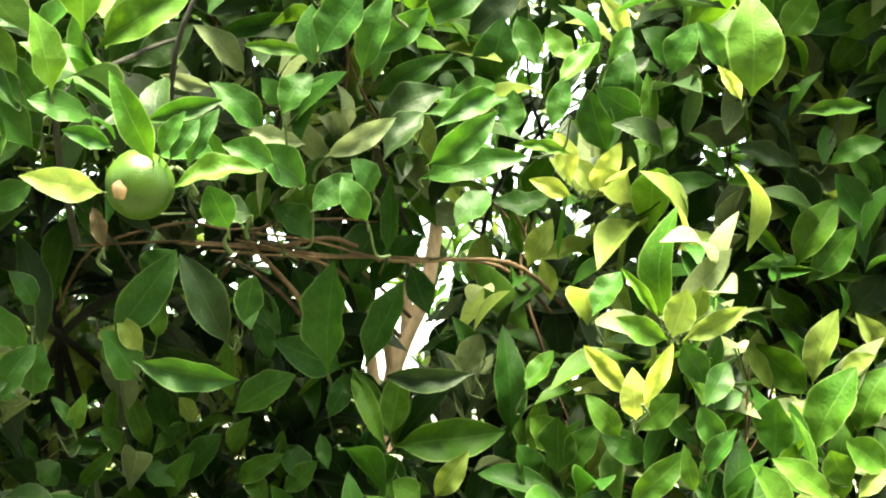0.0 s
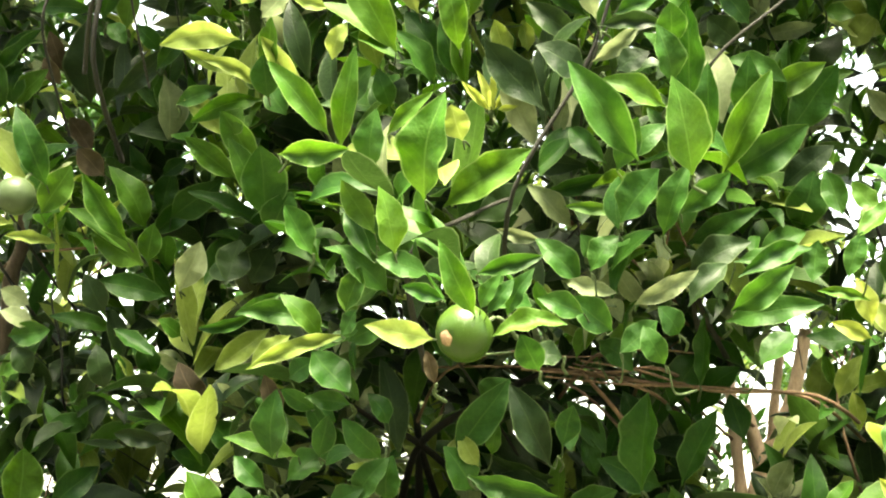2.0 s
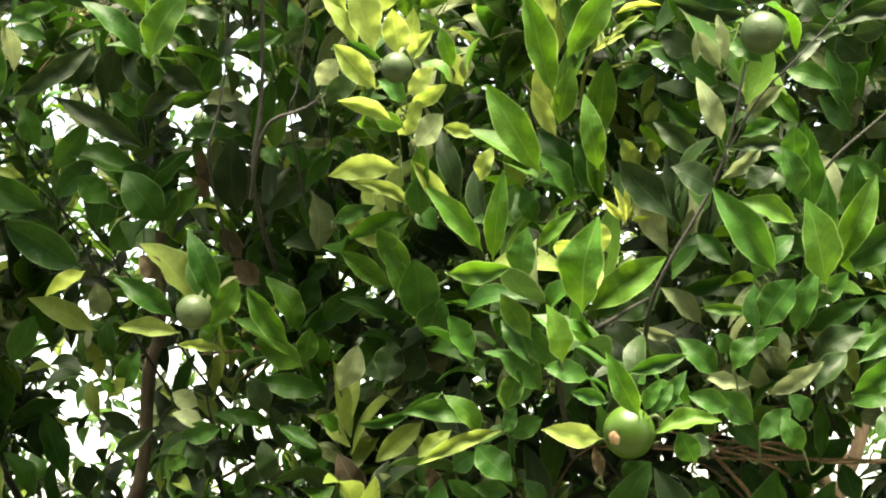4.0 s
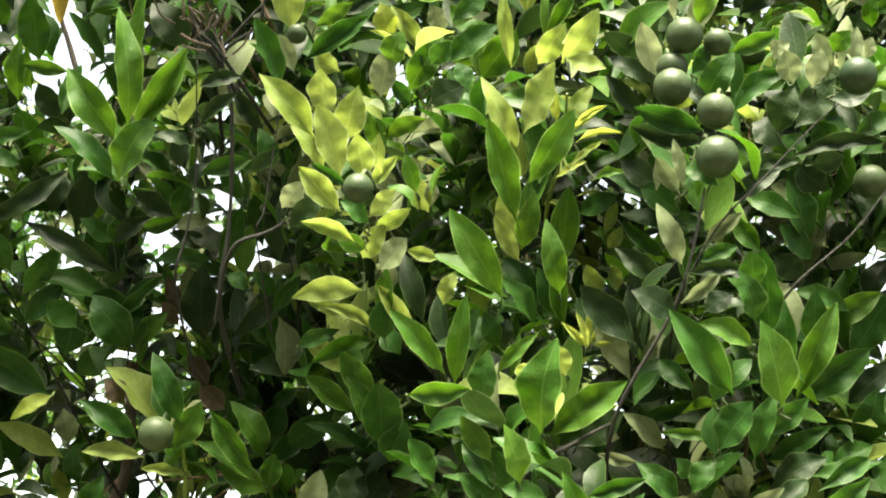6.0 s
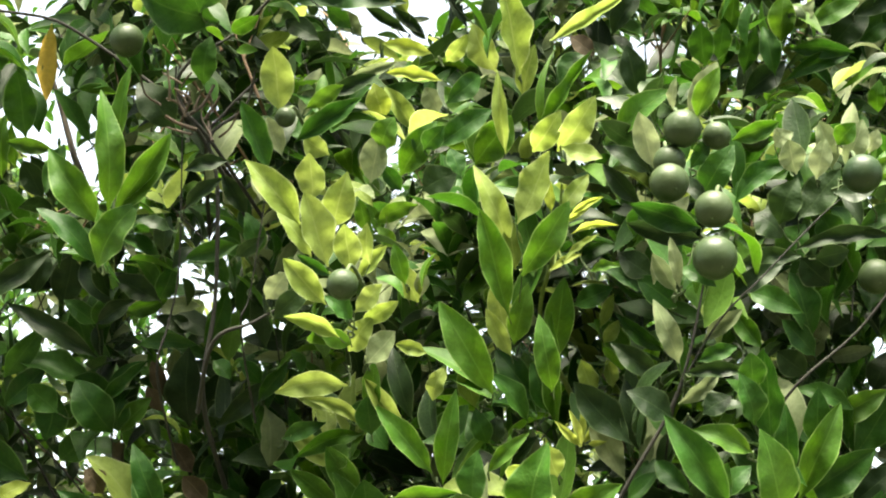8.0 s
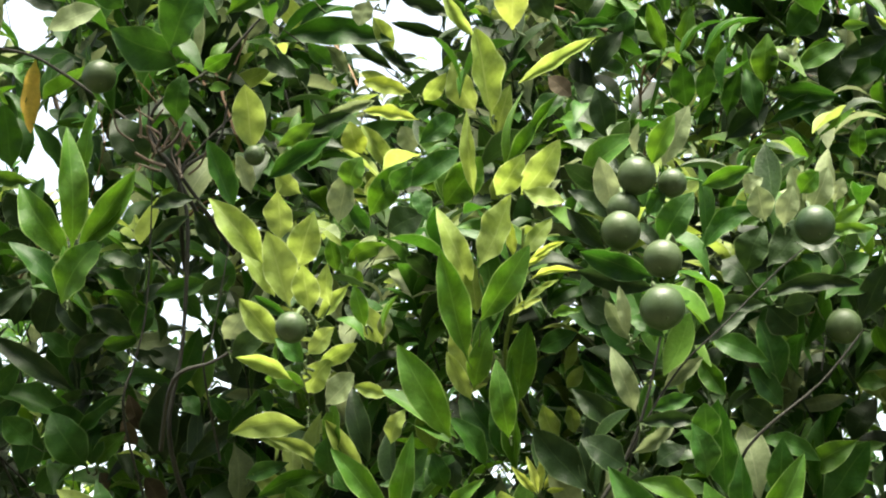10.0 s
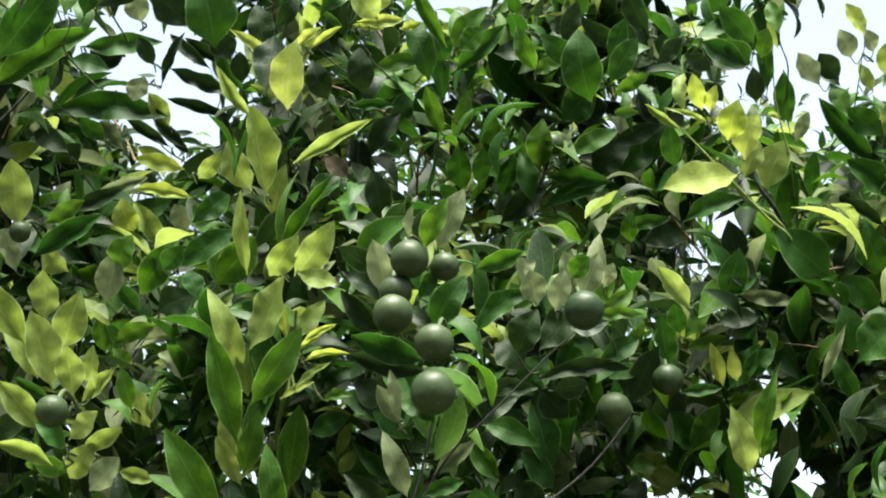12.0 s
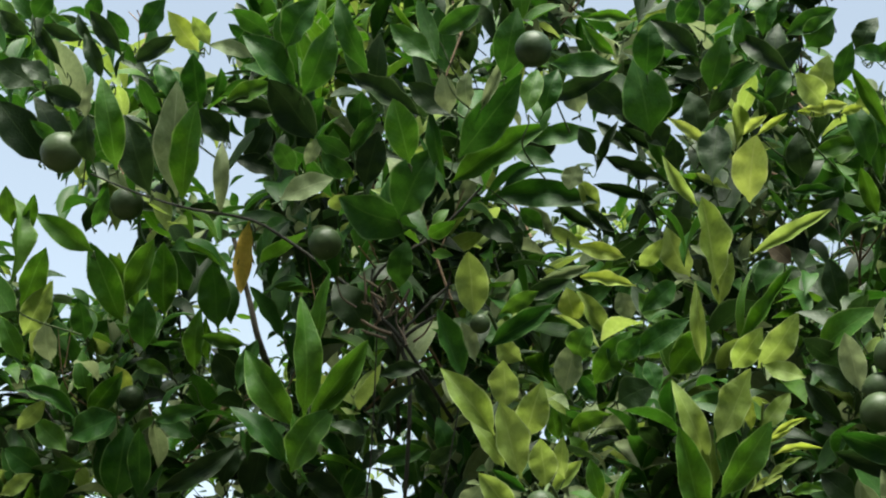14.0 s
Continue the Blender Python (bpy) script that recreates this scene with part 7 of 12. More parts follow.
sprig(TREE, [(-0.821, 1.312, 2.575), (-0.807, 1.284, 2.565), (-0.801, 1.265, 2.560), (-0.793, 1.251, 2.552)],
      [((-0.806, 1.233, 2.550), (-0.773, 1.219, 2.596), 0.030, "d", 0),
       ((-0.769, 1.250, 2.543), (-0.816, 1.220, 2.555), 0.023, "d", 0)], young=True, thick=0.5)
sprig(TREE, [(-0.691, 1.119, 2.477), (-0.670, 1.091, 2.466), (-0.660, 1.072, 2.461), (-0.653, 1.058, 2.453)],
      [((-0.656, 1.053, 2.447), (-0.665, 1.027, 2.467), 0.023, "m", 0),
       ((-0.639, 1.043, 2.447), (-0.621, 1.033, 2.470), 0.015, "p", 0)], young=True, thick=0.5)
sprig(TREE, [(-0.885, 1.084, 2.626), (-0.862, 1.059, 2.614), (-0.851, 1.041, 2.608), (-0.842, 1.028, 2.598)],
      [((-0.840, 1.024, 2.578), (-0.792, 1.024, 2.604), 0.021, "d", 0),
       ((-0.832, 1.015, 2.606), (-0.797, 1.001, 2.638), 0.025, "m", 0)], young=True, thick=0.5)
sprig(TREE, [(-0.842, 1.002, 2.571), (-0.823, 0.977, 2.560), (-0.813, 0.959, 2.553), (-0.805, 0.946, 2.544)],
      [((-0.799, 0.938, 2.538), (-0.822, 0.906, 2.574), 0.020, "d", 0)], young=True, thick=0.5)
sprig(TREE, [(-0.885, 1.035, 2.622), (-0.866, 1.011, 2.610), (-0.855, 0.993, 2.603), (-0.846, 0.981, 2.594)],
      [((-0.822, 0.982, 2.580), (-0.834, 0.954, 2.603), 0.021, "m", 0),
       ((-0.857, 0.962, 2.595), (-0.842, 0.944, 2.619), 0.019, "m", 0)], young=True, thick=0.5)
sprig(LEFT, [(-0.944, 0.980, 2.608), (-0.922, 0.956, 2.596), (-0.912, 0.939, 2.589), (-0.903, 0.927, 2.580)],
      [((-0.894, 0.917, 2.582), (-0.868, 0.904, 2.601), 0.024, "m", 0),
       ((-0.899, 0.921, 2.565), (-0.924, 0.897, 2.584), 0.020, "d", 0)], young=True, thick=0.5)
sprig(LEFT, [(-0.896, 1.004, 2.597), (-0.879, 0.979, 2.585), (-0.865, 0.962, 2.578), (-0.855, 0.950, 2.569)],
      [((-0.849, 0.941, 2.563), (-0.884, 0.917, 2.573), 0.015, "d", 0)], young=True, thick=0.5)
sprig(LEFT, [(-0.918, 0.984, 2.540), (-0.902, 0.960, 2.529), (-0.891, 0.943, 2.523), (-0.881, 0.930, 2.514)],
      [((-0.867, 0.923, 2.511), (-0.890, 0.903, 2.522), 0.020, "d", 0),
       ((-0.883, 0.920, 2.505), (-0.912, 0.894, 2.524), 0.034, "d", 0)], young=True, thick=0.5)
sprig(LEFT, [(-0.937, 1.026, 2.470), (-0.922, 1.001, 2.460), (-0.906, 0.983, 2.455), (-0.896, 0.970, 2.447)],
      [((-0.890, 0.962, 2.441), (-0.924, 0.920, 2.494), 0.041, "d", 0)], young=True, thick=0.5)
sprig(LEFT, [(-0.888, 0.981, 2.470), (-0.876, 0.956, 2.460), (-0.861, 0.938, 2.454), (-0.852, 0.926, 2.446)],
      [((-0.845, 0.917, 2.440), (-0.862, 0.892, 2.451), 0.014, "m", 0)], young=True, thick=0.5)
sprig(LEFT, [(-0.976, 1.199, 2.437), (-0.954, 1.173, 2.429), (-0.943, 1.154, 2.425), (-0.934, 1.140, 2.418)],
      [((-0.928, 1.131, 2.413), (-0.979, 1.084, 2.446), 0.028, "g", 0)], young=True, thick=0.5)
sprig(LEFT, [(-0.976, 1.204, 2.472), (-0.963, 1.178, 2.463), (-0.952, 1.159, 2.459), (-0.943, 1.146, 2.451)],
      [((-0.937, 1.137, 2.446), (-0.911, 1.118, 2.482), 0.017, "m", 0)], young=True, thick=0.5)
sprig(LEFT, [(-1.026, 1.131, 2.440), (-1.018, 1.105, 2.431), (-0.999, 1.087, 2.427), (-0.989, 1.074, 2.420)],
      [((-0.981, 1.052, 2.416), (-0.977, 1.025, 2.452), 0.019, "g", 0),
       ((-0.984, 1.078, 2.414), (-0.961, 1.056, 2.454), 0.016, "g", 0)], young=True, thick=0.5)
sprig(LEFT, [(-1.058, 1.203, 2.359), (-1.040, 1.177, 2.352), (-1.027, 1.158, 2.349), (-1.017, 1.145, 2.343)],
      [((-1.007, 1.125, 2.348), (-0.967, 1.100, 2.410), 0.028, "g", 0),
       ((-1.014, 1.147, 2.329), (-0.972, 1.126, 2.381), 0.031, "y", 0)], young=True, thick=0.5)
sprig(LEFT, [(-1.042, 1.254, 2.327), (-1.026, 1.227, 2.322), (-1.016, 1.208, 2.319), (-1.006, 1.194, 2.313)],
      [((-0.999, 1.185, 2.309), (-0.999, 1.161, 2.350), 0.026, "p", 0)], young=True, thick=0.5)
sprig(LEFT, [(-1.031, 1.296, 2.368), (-1.009, 1.269, 2.361), (-1.001, 1.249, 2.359), (-0.992, 1.235, 2.352)],
      [((-0.985, 1.226, 2.348), (-0.982, 1.198, 2.385), 0.027, "m", 0)], young=True, thick=0.5)
sprig(LEFT, [(-0.988, 1.311, 2.411), (-0.967, 1.284, 2.404), (-0.960, 1.264, 2.401), (-0.951, 1.250, 2.394)],
      [((-0.945, 1.235, 2.368), (-0.966, 1.179, 2.448), 0.036, "g", 0),
       ((-0.942, 1.233, 2.395), (-0.901, 1.208, 2.457), 0.030, "g", 0),
       ((-0.936, 1.251, 2.387), (-0.955, 1.205, 2.444), 0.023, "g", 0),
       ((-0.957, 1.245, 2.407), (-0.951, 1.217, 2.448), 0.021, "y", 0)], young=True, thick=0.5)
sprig(LEFT, [(-0.956, 1.354, 2.411), (-0.949, 1.326, 2.404), (-0.934, 1.306, 2.401), (-0.925, 1.292, 2.394)],
      [((-0.919, 1.282, 2.390), (-0.907, 1.240, 2.467), 0.039, "g", 0)], young=True, thick=0.5)
sprig(LEFT, [(-0.967, 1.399, 2.456), (-0.942, 1.371, 2.449), (-0.933, 1.351, 2.445), (-0.924, 1.337, 2.438)],
      [((-0.919, 1.327, 2.434), (-0.922, 1.292, 2.482), 0.028, "m", 0)], young=True, thick=0.5)
sprig(LEFT, [(-0.970, 1.321, 2.357), (-0.951, 1.293, 2.351), (-0.936, 1.273, 2.348), (-0.927, 1.259, 2.342)],
      [((-0.921, 1.249, 2.338), (-0.910, 1.216, 2.392), 0.033, "m", 0)], young=True, thick=0.5)
sprig(LEFT, [(-0.902, 1.359, 2.346), (-0.895, 1.331, 2.340), (-0.880, 1.310, 2.338), (-0.871, 1.296, 2.331)],
      [((-0.870, 1.279, 2.320), (-0.854, 1.245, 2.383), 0.023, "g", 0),
       ((-0.861, 1.293, 2.334), (-0.854, 1.262, 2.380), 0.015, "g", 0)], young=True, thick=0.5)
sprig(LEFT, [(-1.015, 1.282, 2.253), (-1.004, 1.254, 2.248), (-0.989, 1.234, 2.246), (-0.980, 1.220, 2.241)],
      [((-0.971, 1.215, 2.248), (-1.028, 1.168, 2.275), 0.019, "m", -1),
       ((-0.976, 1.206, 2.226), (-0.919, 1.204, 2.250), 0.035, "m", 0)], young=True, thick=0.5)
sprig(LEFT, [(-1.022, 1.315, 2.283), (-1.010, 1.287, 2.278), (-0.997, 1.268, 2.276), (-0.988, 1.253, 2.270)],
      [((-0.982, 1.244, 2.266), (-0.934, 1.230, 2.308), 0.029, "g", 0)], young=True, thick=0.5)
sprig(LEFT, [(-0.986, 1.332, 2.313), (-0.967, 1.304, 2.307), (-0.954, 1.284, 2.305), (-0.945, 1.269, 2.299)],
      [((-0.939, 1.260, 2.295), (-0.947, 1.234, 2.317), 0.020, "Y", 0)], young=True, thick=0.5)
sprig(LEFT, [(-0.898, 1.247, 2.247), (-0.882, 1.219, 2.241), (-0.868, 1.198, 2.240), (-0.859, 1.184, 2.234)],
      [((-0.853, 1.174, 2.230), (-0.797, 1.176, 2.243), 0.018, "m", 0)], young=True, thick=0.5)
sprig(LEFT, [(-0.975, 1.323, 2.179), (-0.947, 1.294, 2.176), (-0.938, 1.274, 2.175), (-0.929, 1.259, 2.170)],
      [((-0.942, 1.255, 2.169), (-0.914, 1.220, 2.245), 0.047, "m", 0),
       ((-0.903, 1.244, 2.165), (-0.890, 1.205, 2.234), 0.026, "m", 0)], young=True, thick=0.5)
sprig(LEFT, [(-1.064, 1.321, 2.194), (-1.053, 1.293, 2.190), (-1.037, 1.273, 2.190), (-1.027, 1.259, 2.185)],
      [((-1.030, 1.245, 2.197), (-1.061, 1.210, 2.221), 0.033, "m", 0),
       ((-1.011, 1.254, 2.166), (-1.015, 1.226, 2.194), 0.038, "m", 0)], young=True, thick=0.5)
sprig(LEFT, [(-1.128, 1.295, 2.183), (-1.104, 1.268, 2.180), (-1.087, 1.248, 2.179), (-1.077, 1.234, 2.174)],
      [((-1.070, 1.225, 2.171), (-1.025, 1.219, 2.192), 0.019, "y", 0)], young=True, thick=0.5)
sprig(TREE, [(-0.865, 1.437, 2.203), (-0.852, 1.408, 2.199), (-0.843, 1.386, 2.198), (-0.835, 1.371, 2.193)],
      [((-0.829, 1.361, 2.190), (-0.809, 1.339, 2.244), 0.039, "d", 0)], young=True, thick=0.5)
sprig(TREE, [(-0.455, 1.084, 2.536), (-0.436, 1.056, 2.523), (-0.433, 1.036, 2.516), (-0.428, 1.022, 2.507)],
      [((-0.425, 1.012, 2.501), (-0.403, 0.983, 2.557), 0.032, "m", 0)], young=True, thick=0.5)
sprig(TREE, [(-0.369, 1.241, 2.651), (-0.352, 1.212, 2.639), (-0.352, 1.192, 2.631), (-0.348, 1.177, 2.622)],
      [((-0.334, 1.164, 2.632), (-0.380, 1.136, 2.626), 0.013, "g", -1),
       ((-0.356, 1.170, 2.598), (-0.383, 1.137, 2.620), 0.015, "g", 0)], young=True, thick=0.5)
sprig(TREE, [(-0.372, 1.348, 2.661), (-0.359, 1.319, 2.649), (-0.352, 1.298, 2.642), (-0.348, 1.283, 2.632)],
      [((-0.346, 1.273, 2.626), (-0.335, 1.242, 2.676), 0.037, "m", 0)], young=True, thick=0.5)
sprig(TREE, [(-0.298, 1.310, 2.674), (-0.287, 1.281, 2.661), (-0.282, 1.260, 2.654), (-0.279, 1.245, 2.644)],
      [((-0.283, 1.247, 2.625), (-0.326, 1.211, 2.657), 0.025, "d", 0),
       ((-0.271, 1.223, 2.650), (-0.242, 1.211, 2.672), 0.025, "m", 0)], young=True, thick=0.5)
sprig(TREE, [(-0.294, 1.313, 2.612), (-0.277, 1.283, 2.600), (-0.276, 1.262, 2.593), (-0.273, 1.247, 2.584)],
      [((-0.270, 1.237, 2.578), (-0.249, 1.210, 2.628), 0.031, "m", 0)], young=True, thick=0.5)
sprig(TREE, [(-0.239, 1.314, 2.648), (-0.224, 1.284, 2.635), (-0.224, 1.263, 2.628), (-0.221, 1.248, 2.619)],
      [((-0.216, 1.245, 2.591), (-0.171, 1.240, 2.625), 0.025, "d", 0),
       ((-0.212, 1.234, 2.634), (-0.195, 1.213, 2.666), 0.021, "m", 0),
       ((-0.230, 1.236, 2.612), (-0.232, 1.207, 2.647), 0.025, "m", 0)], young=True, thick=0.5)
sprig(TREE, [(-0.193, 1.318, 2.664), (-0.190, 1.289, 2.651), (-0.183, 1.268, 2.644), (-0.180, 1.253, 2.635)],
      [((-0.189, 1.237, 2.634), (-0.134, 1.234, 2.656), 0.025, "m", 0),
       ((-0.169, 1.249, 2.623), (-0.140, 1.235, 2.648), 0.035, "m", 0)], young=True, thick=0.5)
sprig(TREE, [(-0.117, 1.349, 2.646), (-0.109, 1.319, 2.634), (-0.104, 1.298, 2.627), (-0.103, 1.282, 2.617)],
      [((-0.089, 1.267, 2.609), (-0.122, 1.241, 2.608), 0.019, "m", 0),
       ((-0.116, 1.272, 2.610), (-0.066, 1.267, 2.626), 0.016, "m", 0),
       ((-0.118, 1.268, 2.616), (-0.097, 1.254, 2.652), 0.024, "d", 0),
       ((-0.084, 1.282, 2.609), (-0.055, 1.269, 2.646), 0.024, "d", 0)], young=True, thick=0.5)
sprig(TREE, [(-0.325, 1.316, 2.703), (-0.317, 1.287, 2.691), (-0.311, 1.266, 2.683), (-0.308, 1.252, 2.673)],
      [((-0.305, 1.242, 2.667), (-0.281, 1.228, 2.689), 0.028, "m", 0)], young=True, thick=0.5)
sprig(LEFT, [(-0.936, 1.426, 2.076), (-0.914, 1.396, 2.075), (-0.908, 1.375, 2.076), (-0.899, 1.360, 2.072)],
      [((-0.907, 1.366, 2.067), (-0.986, 1.325, 2.103), 0.039, "m", 0),
       ((-0.879, 1.333, 2.071), (-0.828, 1.329, 2.114), 0.029, "m", 0)], young=True, thick=0.5)
sprig(LEFT, [(-0.917, 1.470, 2.002), (-0.899, 1.439, 2.002), (-0.889, 1.418, 2.004), (-0.881, 1.402, 2.000)],
      [((-0.875, 1.392, 1.998), (-0.952, 1.348, 2.051), 0.045, "m", 0)], young=True, thick=0.5)
sprig(LEFT, [(-0.945, 1.383, 2.101), (-0.929, 1.354, 2.099), (-0.920, 1.333, 2.099), (-0.911, 1.318, 2.095)],
      [((-0.905, 1.308, 2.093), (-0.935, 1.285, 2.102), 0.012, "y", 0)], young=True, thick=0.5)
sprig(TREE, [(-0.793, 1.429, 2.045), (-0.779, 1.398, 2.044), (-0.767, 1.376, 2.045), (-0.760, 1.360, 2.041)],
      [((-0.754, 1.350, 2.038), (-0.787, 1.319, 2.093), 0.046, "m", 0)], young=True, thick=0.5)
sprig(LEFT, [(-0.894, 1.426, 1.991), (-0.874, 1.395, 1.991), (-0.862, 1.374, 1.993), (-0.854, 1.358, 1.990)],
      [((-0.848, 1.348, 1.987), (-0.888, 1.327, 1.960), 0.019, "Y", 0)], young=True, thick=0.5)
sprig(LEFT, [(-0.926, 1.535, 1.928), (-0.918, 1.505, 1.929), (-0.904, 1.483, 1.932), (-0.896, 1.467, 1.929)],
      [((-0.880, 1.443, 1.931), (-0.951, 1.403, 1.972), 0.030, "y", 0),
       ((-0.901, 1.470, 1.924), (-0.888, 1.468, 1.877), 0.024, "Y", 0)], young=True, thick=0.5)
sprig(TREE, [(-0.693, 1.339, 1.890), (-0.672, 1.307, 1.892), (-0.663, 1.285, 1.894), (-0.655, 1.269, 1.892)],
      [((-0.650, 1.241, 1.901), (-0.616, 1.232, 1.945), 0.032, "g", 0),
       ((-0.650, 1.275, 1.879), (-0.691, 1.250, 1.884), 0.012, "y", 0)], young=True, thick=0.5)
sprig(TREE, [(-0.745, 1.370, 1.903), (-0.729, 1.339, 1.904), (-0.718, 1.317, 1.907), (-0.711, 1.301, 1.904)],
      [((-0.706, 1.290, 1.902), (-0.763, 1.259, 1.908), 0.021, "y", 0)], young=True, thick=0.5)
sprig(TREE, [(-0.614, 1.383, 1.867), (-0.592, 1.351, 1.869), (-0.586, 1.328, 1.872), (-0.579, 1.311, 1.869)],
      [((-0.578, 1.280, 1.878), (-0.613, 1.248, 1.940), 0.026, "g", 0),
       ((-0.572, 1.303, 1.860), (-0.615, 1.273, 1.888), 0.030, "g", 0),
       ((-0.574, 1.317, 1.865), (-0.562, 1.301, 1.900), 0.025, "g", 0)], young=True, thick=0.5)
sprig(TREE, [(-0.618, 1.420, 1.902), (-0.603, 1.387, 1.903), (-0.598, 1.364, 1.905), (-0.592, 1.348, 1.903)],
      [((-0.587, 1.337, 1.901), (-0.612, 1.308, 1.961), 0.030, "g", 0)], young=True, thick=0.5)
sprig(TREE, [(-0.636, 1.399, 2.111), (-0.626, 1.367, 2.108), (-0.618, 1.345, 2.108), (-0.612, 1.329, 2.103)],
      [((-0.607, 1.318, 2.100), (-0.592, 1.302, 2.154), 0.025, "g", 0)], young=True, thick=0.5)
sprig(TREE, [(-0.559, 1.401, 2.120), (-0.547, 1.369, 2.117), (-0.537, 1.346, 2.116), (-0.531, 1.330, 2.112)],
      [((-0.516, 1.322, 2.110), (-0.584, 1.294, 2.121), 0.025, "d", 0),
       ((-0.538, 1.316, 2.107), (-0.572, 1.302, 2.098), 0.013, "p", 0)], young=True, thick=0.5)
sprig(TREE, [(-0.266, 1.115, 1.820), (-0.248, 1.081, 1.821), (-0.247, 1.057, 1.824), (-0.244, 1.039, 1.822)],
      [((-0.241, 1.028, 1.820), (-0.247, 1.006, 1.868), 0.023, "g", 0)], young=True, thick=0.5)
sprig(TREE, [(-0.874, 1.451, 1.846), (-0.853, 1.420, 1.849), (-0.838, 1.398, 1.852), (-0.830, 1.382, 1.850)],
      [((-0.831, 1.370, 1.845), (-0.805, 1.362, 1.864), 0.018, "y", 0),
       ((-0.818, 1.373, 1.853), (-0.833, 1.355, 1.862), 0.017, "g", 0)], young=True, thick=0.5)
sprig(LEFT, [(-1.105, 1.642, 1.825), (-1.094, 1.612, 1.828), (-1.081, 1.590, 1.832), (-1.072, 1.575, 1.830)],
      [((-1.064, 1.562, 1.836), (-1.081, 1.534, 1.904), 0.035, "m", 0),
       ((-1.068, 1.567, 1.823), (-0.987, 1.572, 1.866), 0.023, "m", 0)], young=True, thick=0.5)
sprig(LEFT, [(-1.007, 1.602, 1.747), (-0.980, 1.571, 1.752), (-0.972, 1.549, 1.756), (-0.963, 1.533, 1.755)],
      [((-0.957, 1.523, 1.755), (-0.975, 1.492, 1.844), 0.029, "m", 0)], young=True, thick=0.5)
sprig(LEFT, [(-1.058, 1.546, 1.689), (-1.051, 1.516, 1.694), (-1.035, 1.495, 1.700), (-1.025, 1.479, 1.699)],
      [((-1.019, 1.469, 1.699), (-1.017, 1.442, 1.800), 0.037, "y", 0)], young=True, thick=0.5)
sprig(LEFT, [(-1.013, 1.419, 1.665), (-0.990, 1.389, 1.671), (-0.974, 1.368, 1.677), (-0.965, 1.353, 1.676)],
      [((-0.958, 1.342, 1.676), (-0.941, 1.328, 1.724), 0.029, "Y", 0)], young=True, thick=0.5)
sprig(LEFT, [(-0.956, 1.587, 1.645), (-0.941, 1.556, 1.651), (-0.925, 1.534, 1.657), (-0.916, 1.518, 1.657)],
      [((-0.911, 1.508, 1.656), (-0.969, 1.474, 1.681), 0.021, "m", 0)], young=True, thick=0.5)
sprig(LEFT, [(-0.982, 1.394, 1.627), (-0.961, 1.364, 1.633), (-0.948, 1.343, 1.639), (-0.938, 1.327, 1.639)],
      [((-0.932, 1.317, 1.639), (-0.871, 1.322, 1.644), 0.016, "m", 0)], young=True, thick=0.5)
sprig(LEFT, [(-0.982, 1.698, 1.686), (-0.967, 1.667, 1.691), (-0.956, 1.644, 1.697), (-0.948, 1.628, 1.697)],
      [((-0.942, 1.618, 1.696), (-1.002, 1.584, 1.722), 0.033, "m", 0)], young=True, thick=0.5)
sprig(TREE, [(-0.848, 1.467, 1.621), (-0.841, 1.436, 1.627), (-0.824, 1.413, 1.634), (-0.816, 1.397, 1.634)],
      [((-0.810, 1.387, 1.634), (-0.834, 1.360, 1.679), 0.028, "m", 0)], young=True, thick=0.5)
sprig(LEFT, [(-0.897, 1.618, 1.635), (-0.873, 1.586, 1.641), (-0.866, 1.564, 1.647), (-0.858, 1.548, 1.647)],
      [((-0.852, 1.537, 1.647), (-0.823, 1.526, 1.692), 0.028, "g", 0)], young=True, thick=0.5)
sprig(TREE, [(-0.787, 1.488, 1.609), (-0.774, 1.456, 1.615), (-0.759, 1.433, 1.622), (-0.751, 1.417, 1.622)],
      [((-0.746, 1.406, 1.622), (-0.734, 1.387, 1.688), 0.043, "g", 0)], young=True, thick=0.5)
sprig(TREE, [(-0.591, 1.434, 1.833), (-0.590, 1.401, 1.836), (-0.577, 1.378, 1.839), (-0.571, 1.361, 1.837)],
      [((-0.566, 1.350, 1.836), (-0.628, 1.317, 1.848), 0.027, "m", 0)], young=True, thick=0.5)
sprig(TREE, [(-0.553, 1.359, 1.827), (-0.536, 1.326, 1.829), (-0.532, 1.303, 1.833), (-0.526, 1.286, 1.831)],
      [((-0.522, 1.275, 1.830), (-0.499, 1.269, 1.875), 0.029, "p", 0)], young=True, thick=0.5)
sprig(TREE, [(-0.483, 1.374, 1.848), (-0.465, 1.341, 1.850), (-0.463, 1.317, 1.853), (-0.457, 1.300, 1.851)],
      [((-0.456, 1.290, 1.838), (-0.436, 1.285, 1.870), 0.034, "d", 0),
       ((-0.451, 1.287, 1.860), (-0.463, 1.275, 1.882), 0.028, "d", 0)], young=True, thick=0.5)
sprig(TREE, [(-0.664, 1.459, 1.803), (-0.654, 1.426, 1.806), (-0.645, 1.403, 1.809), (-0.638, 1.387, 1.808)],
      [((-0.633, 1.376, 1.807), (-0.691, 1.344, 1.819), 0.018, "m", 0)], young=True, thick=0.5)
sprig(TREE, [(-0.648, 1.393, 1.812), (-0.631, 1.361, 1.814), (-0.626, 1.338, 1.818), (-0.619, 1.321, 1.816)],
      [((-0.614, 1.310, 1.815), (-0.629, 1.294, 1.852), 0.027, "d", 0)], young=True, thick=0.5)
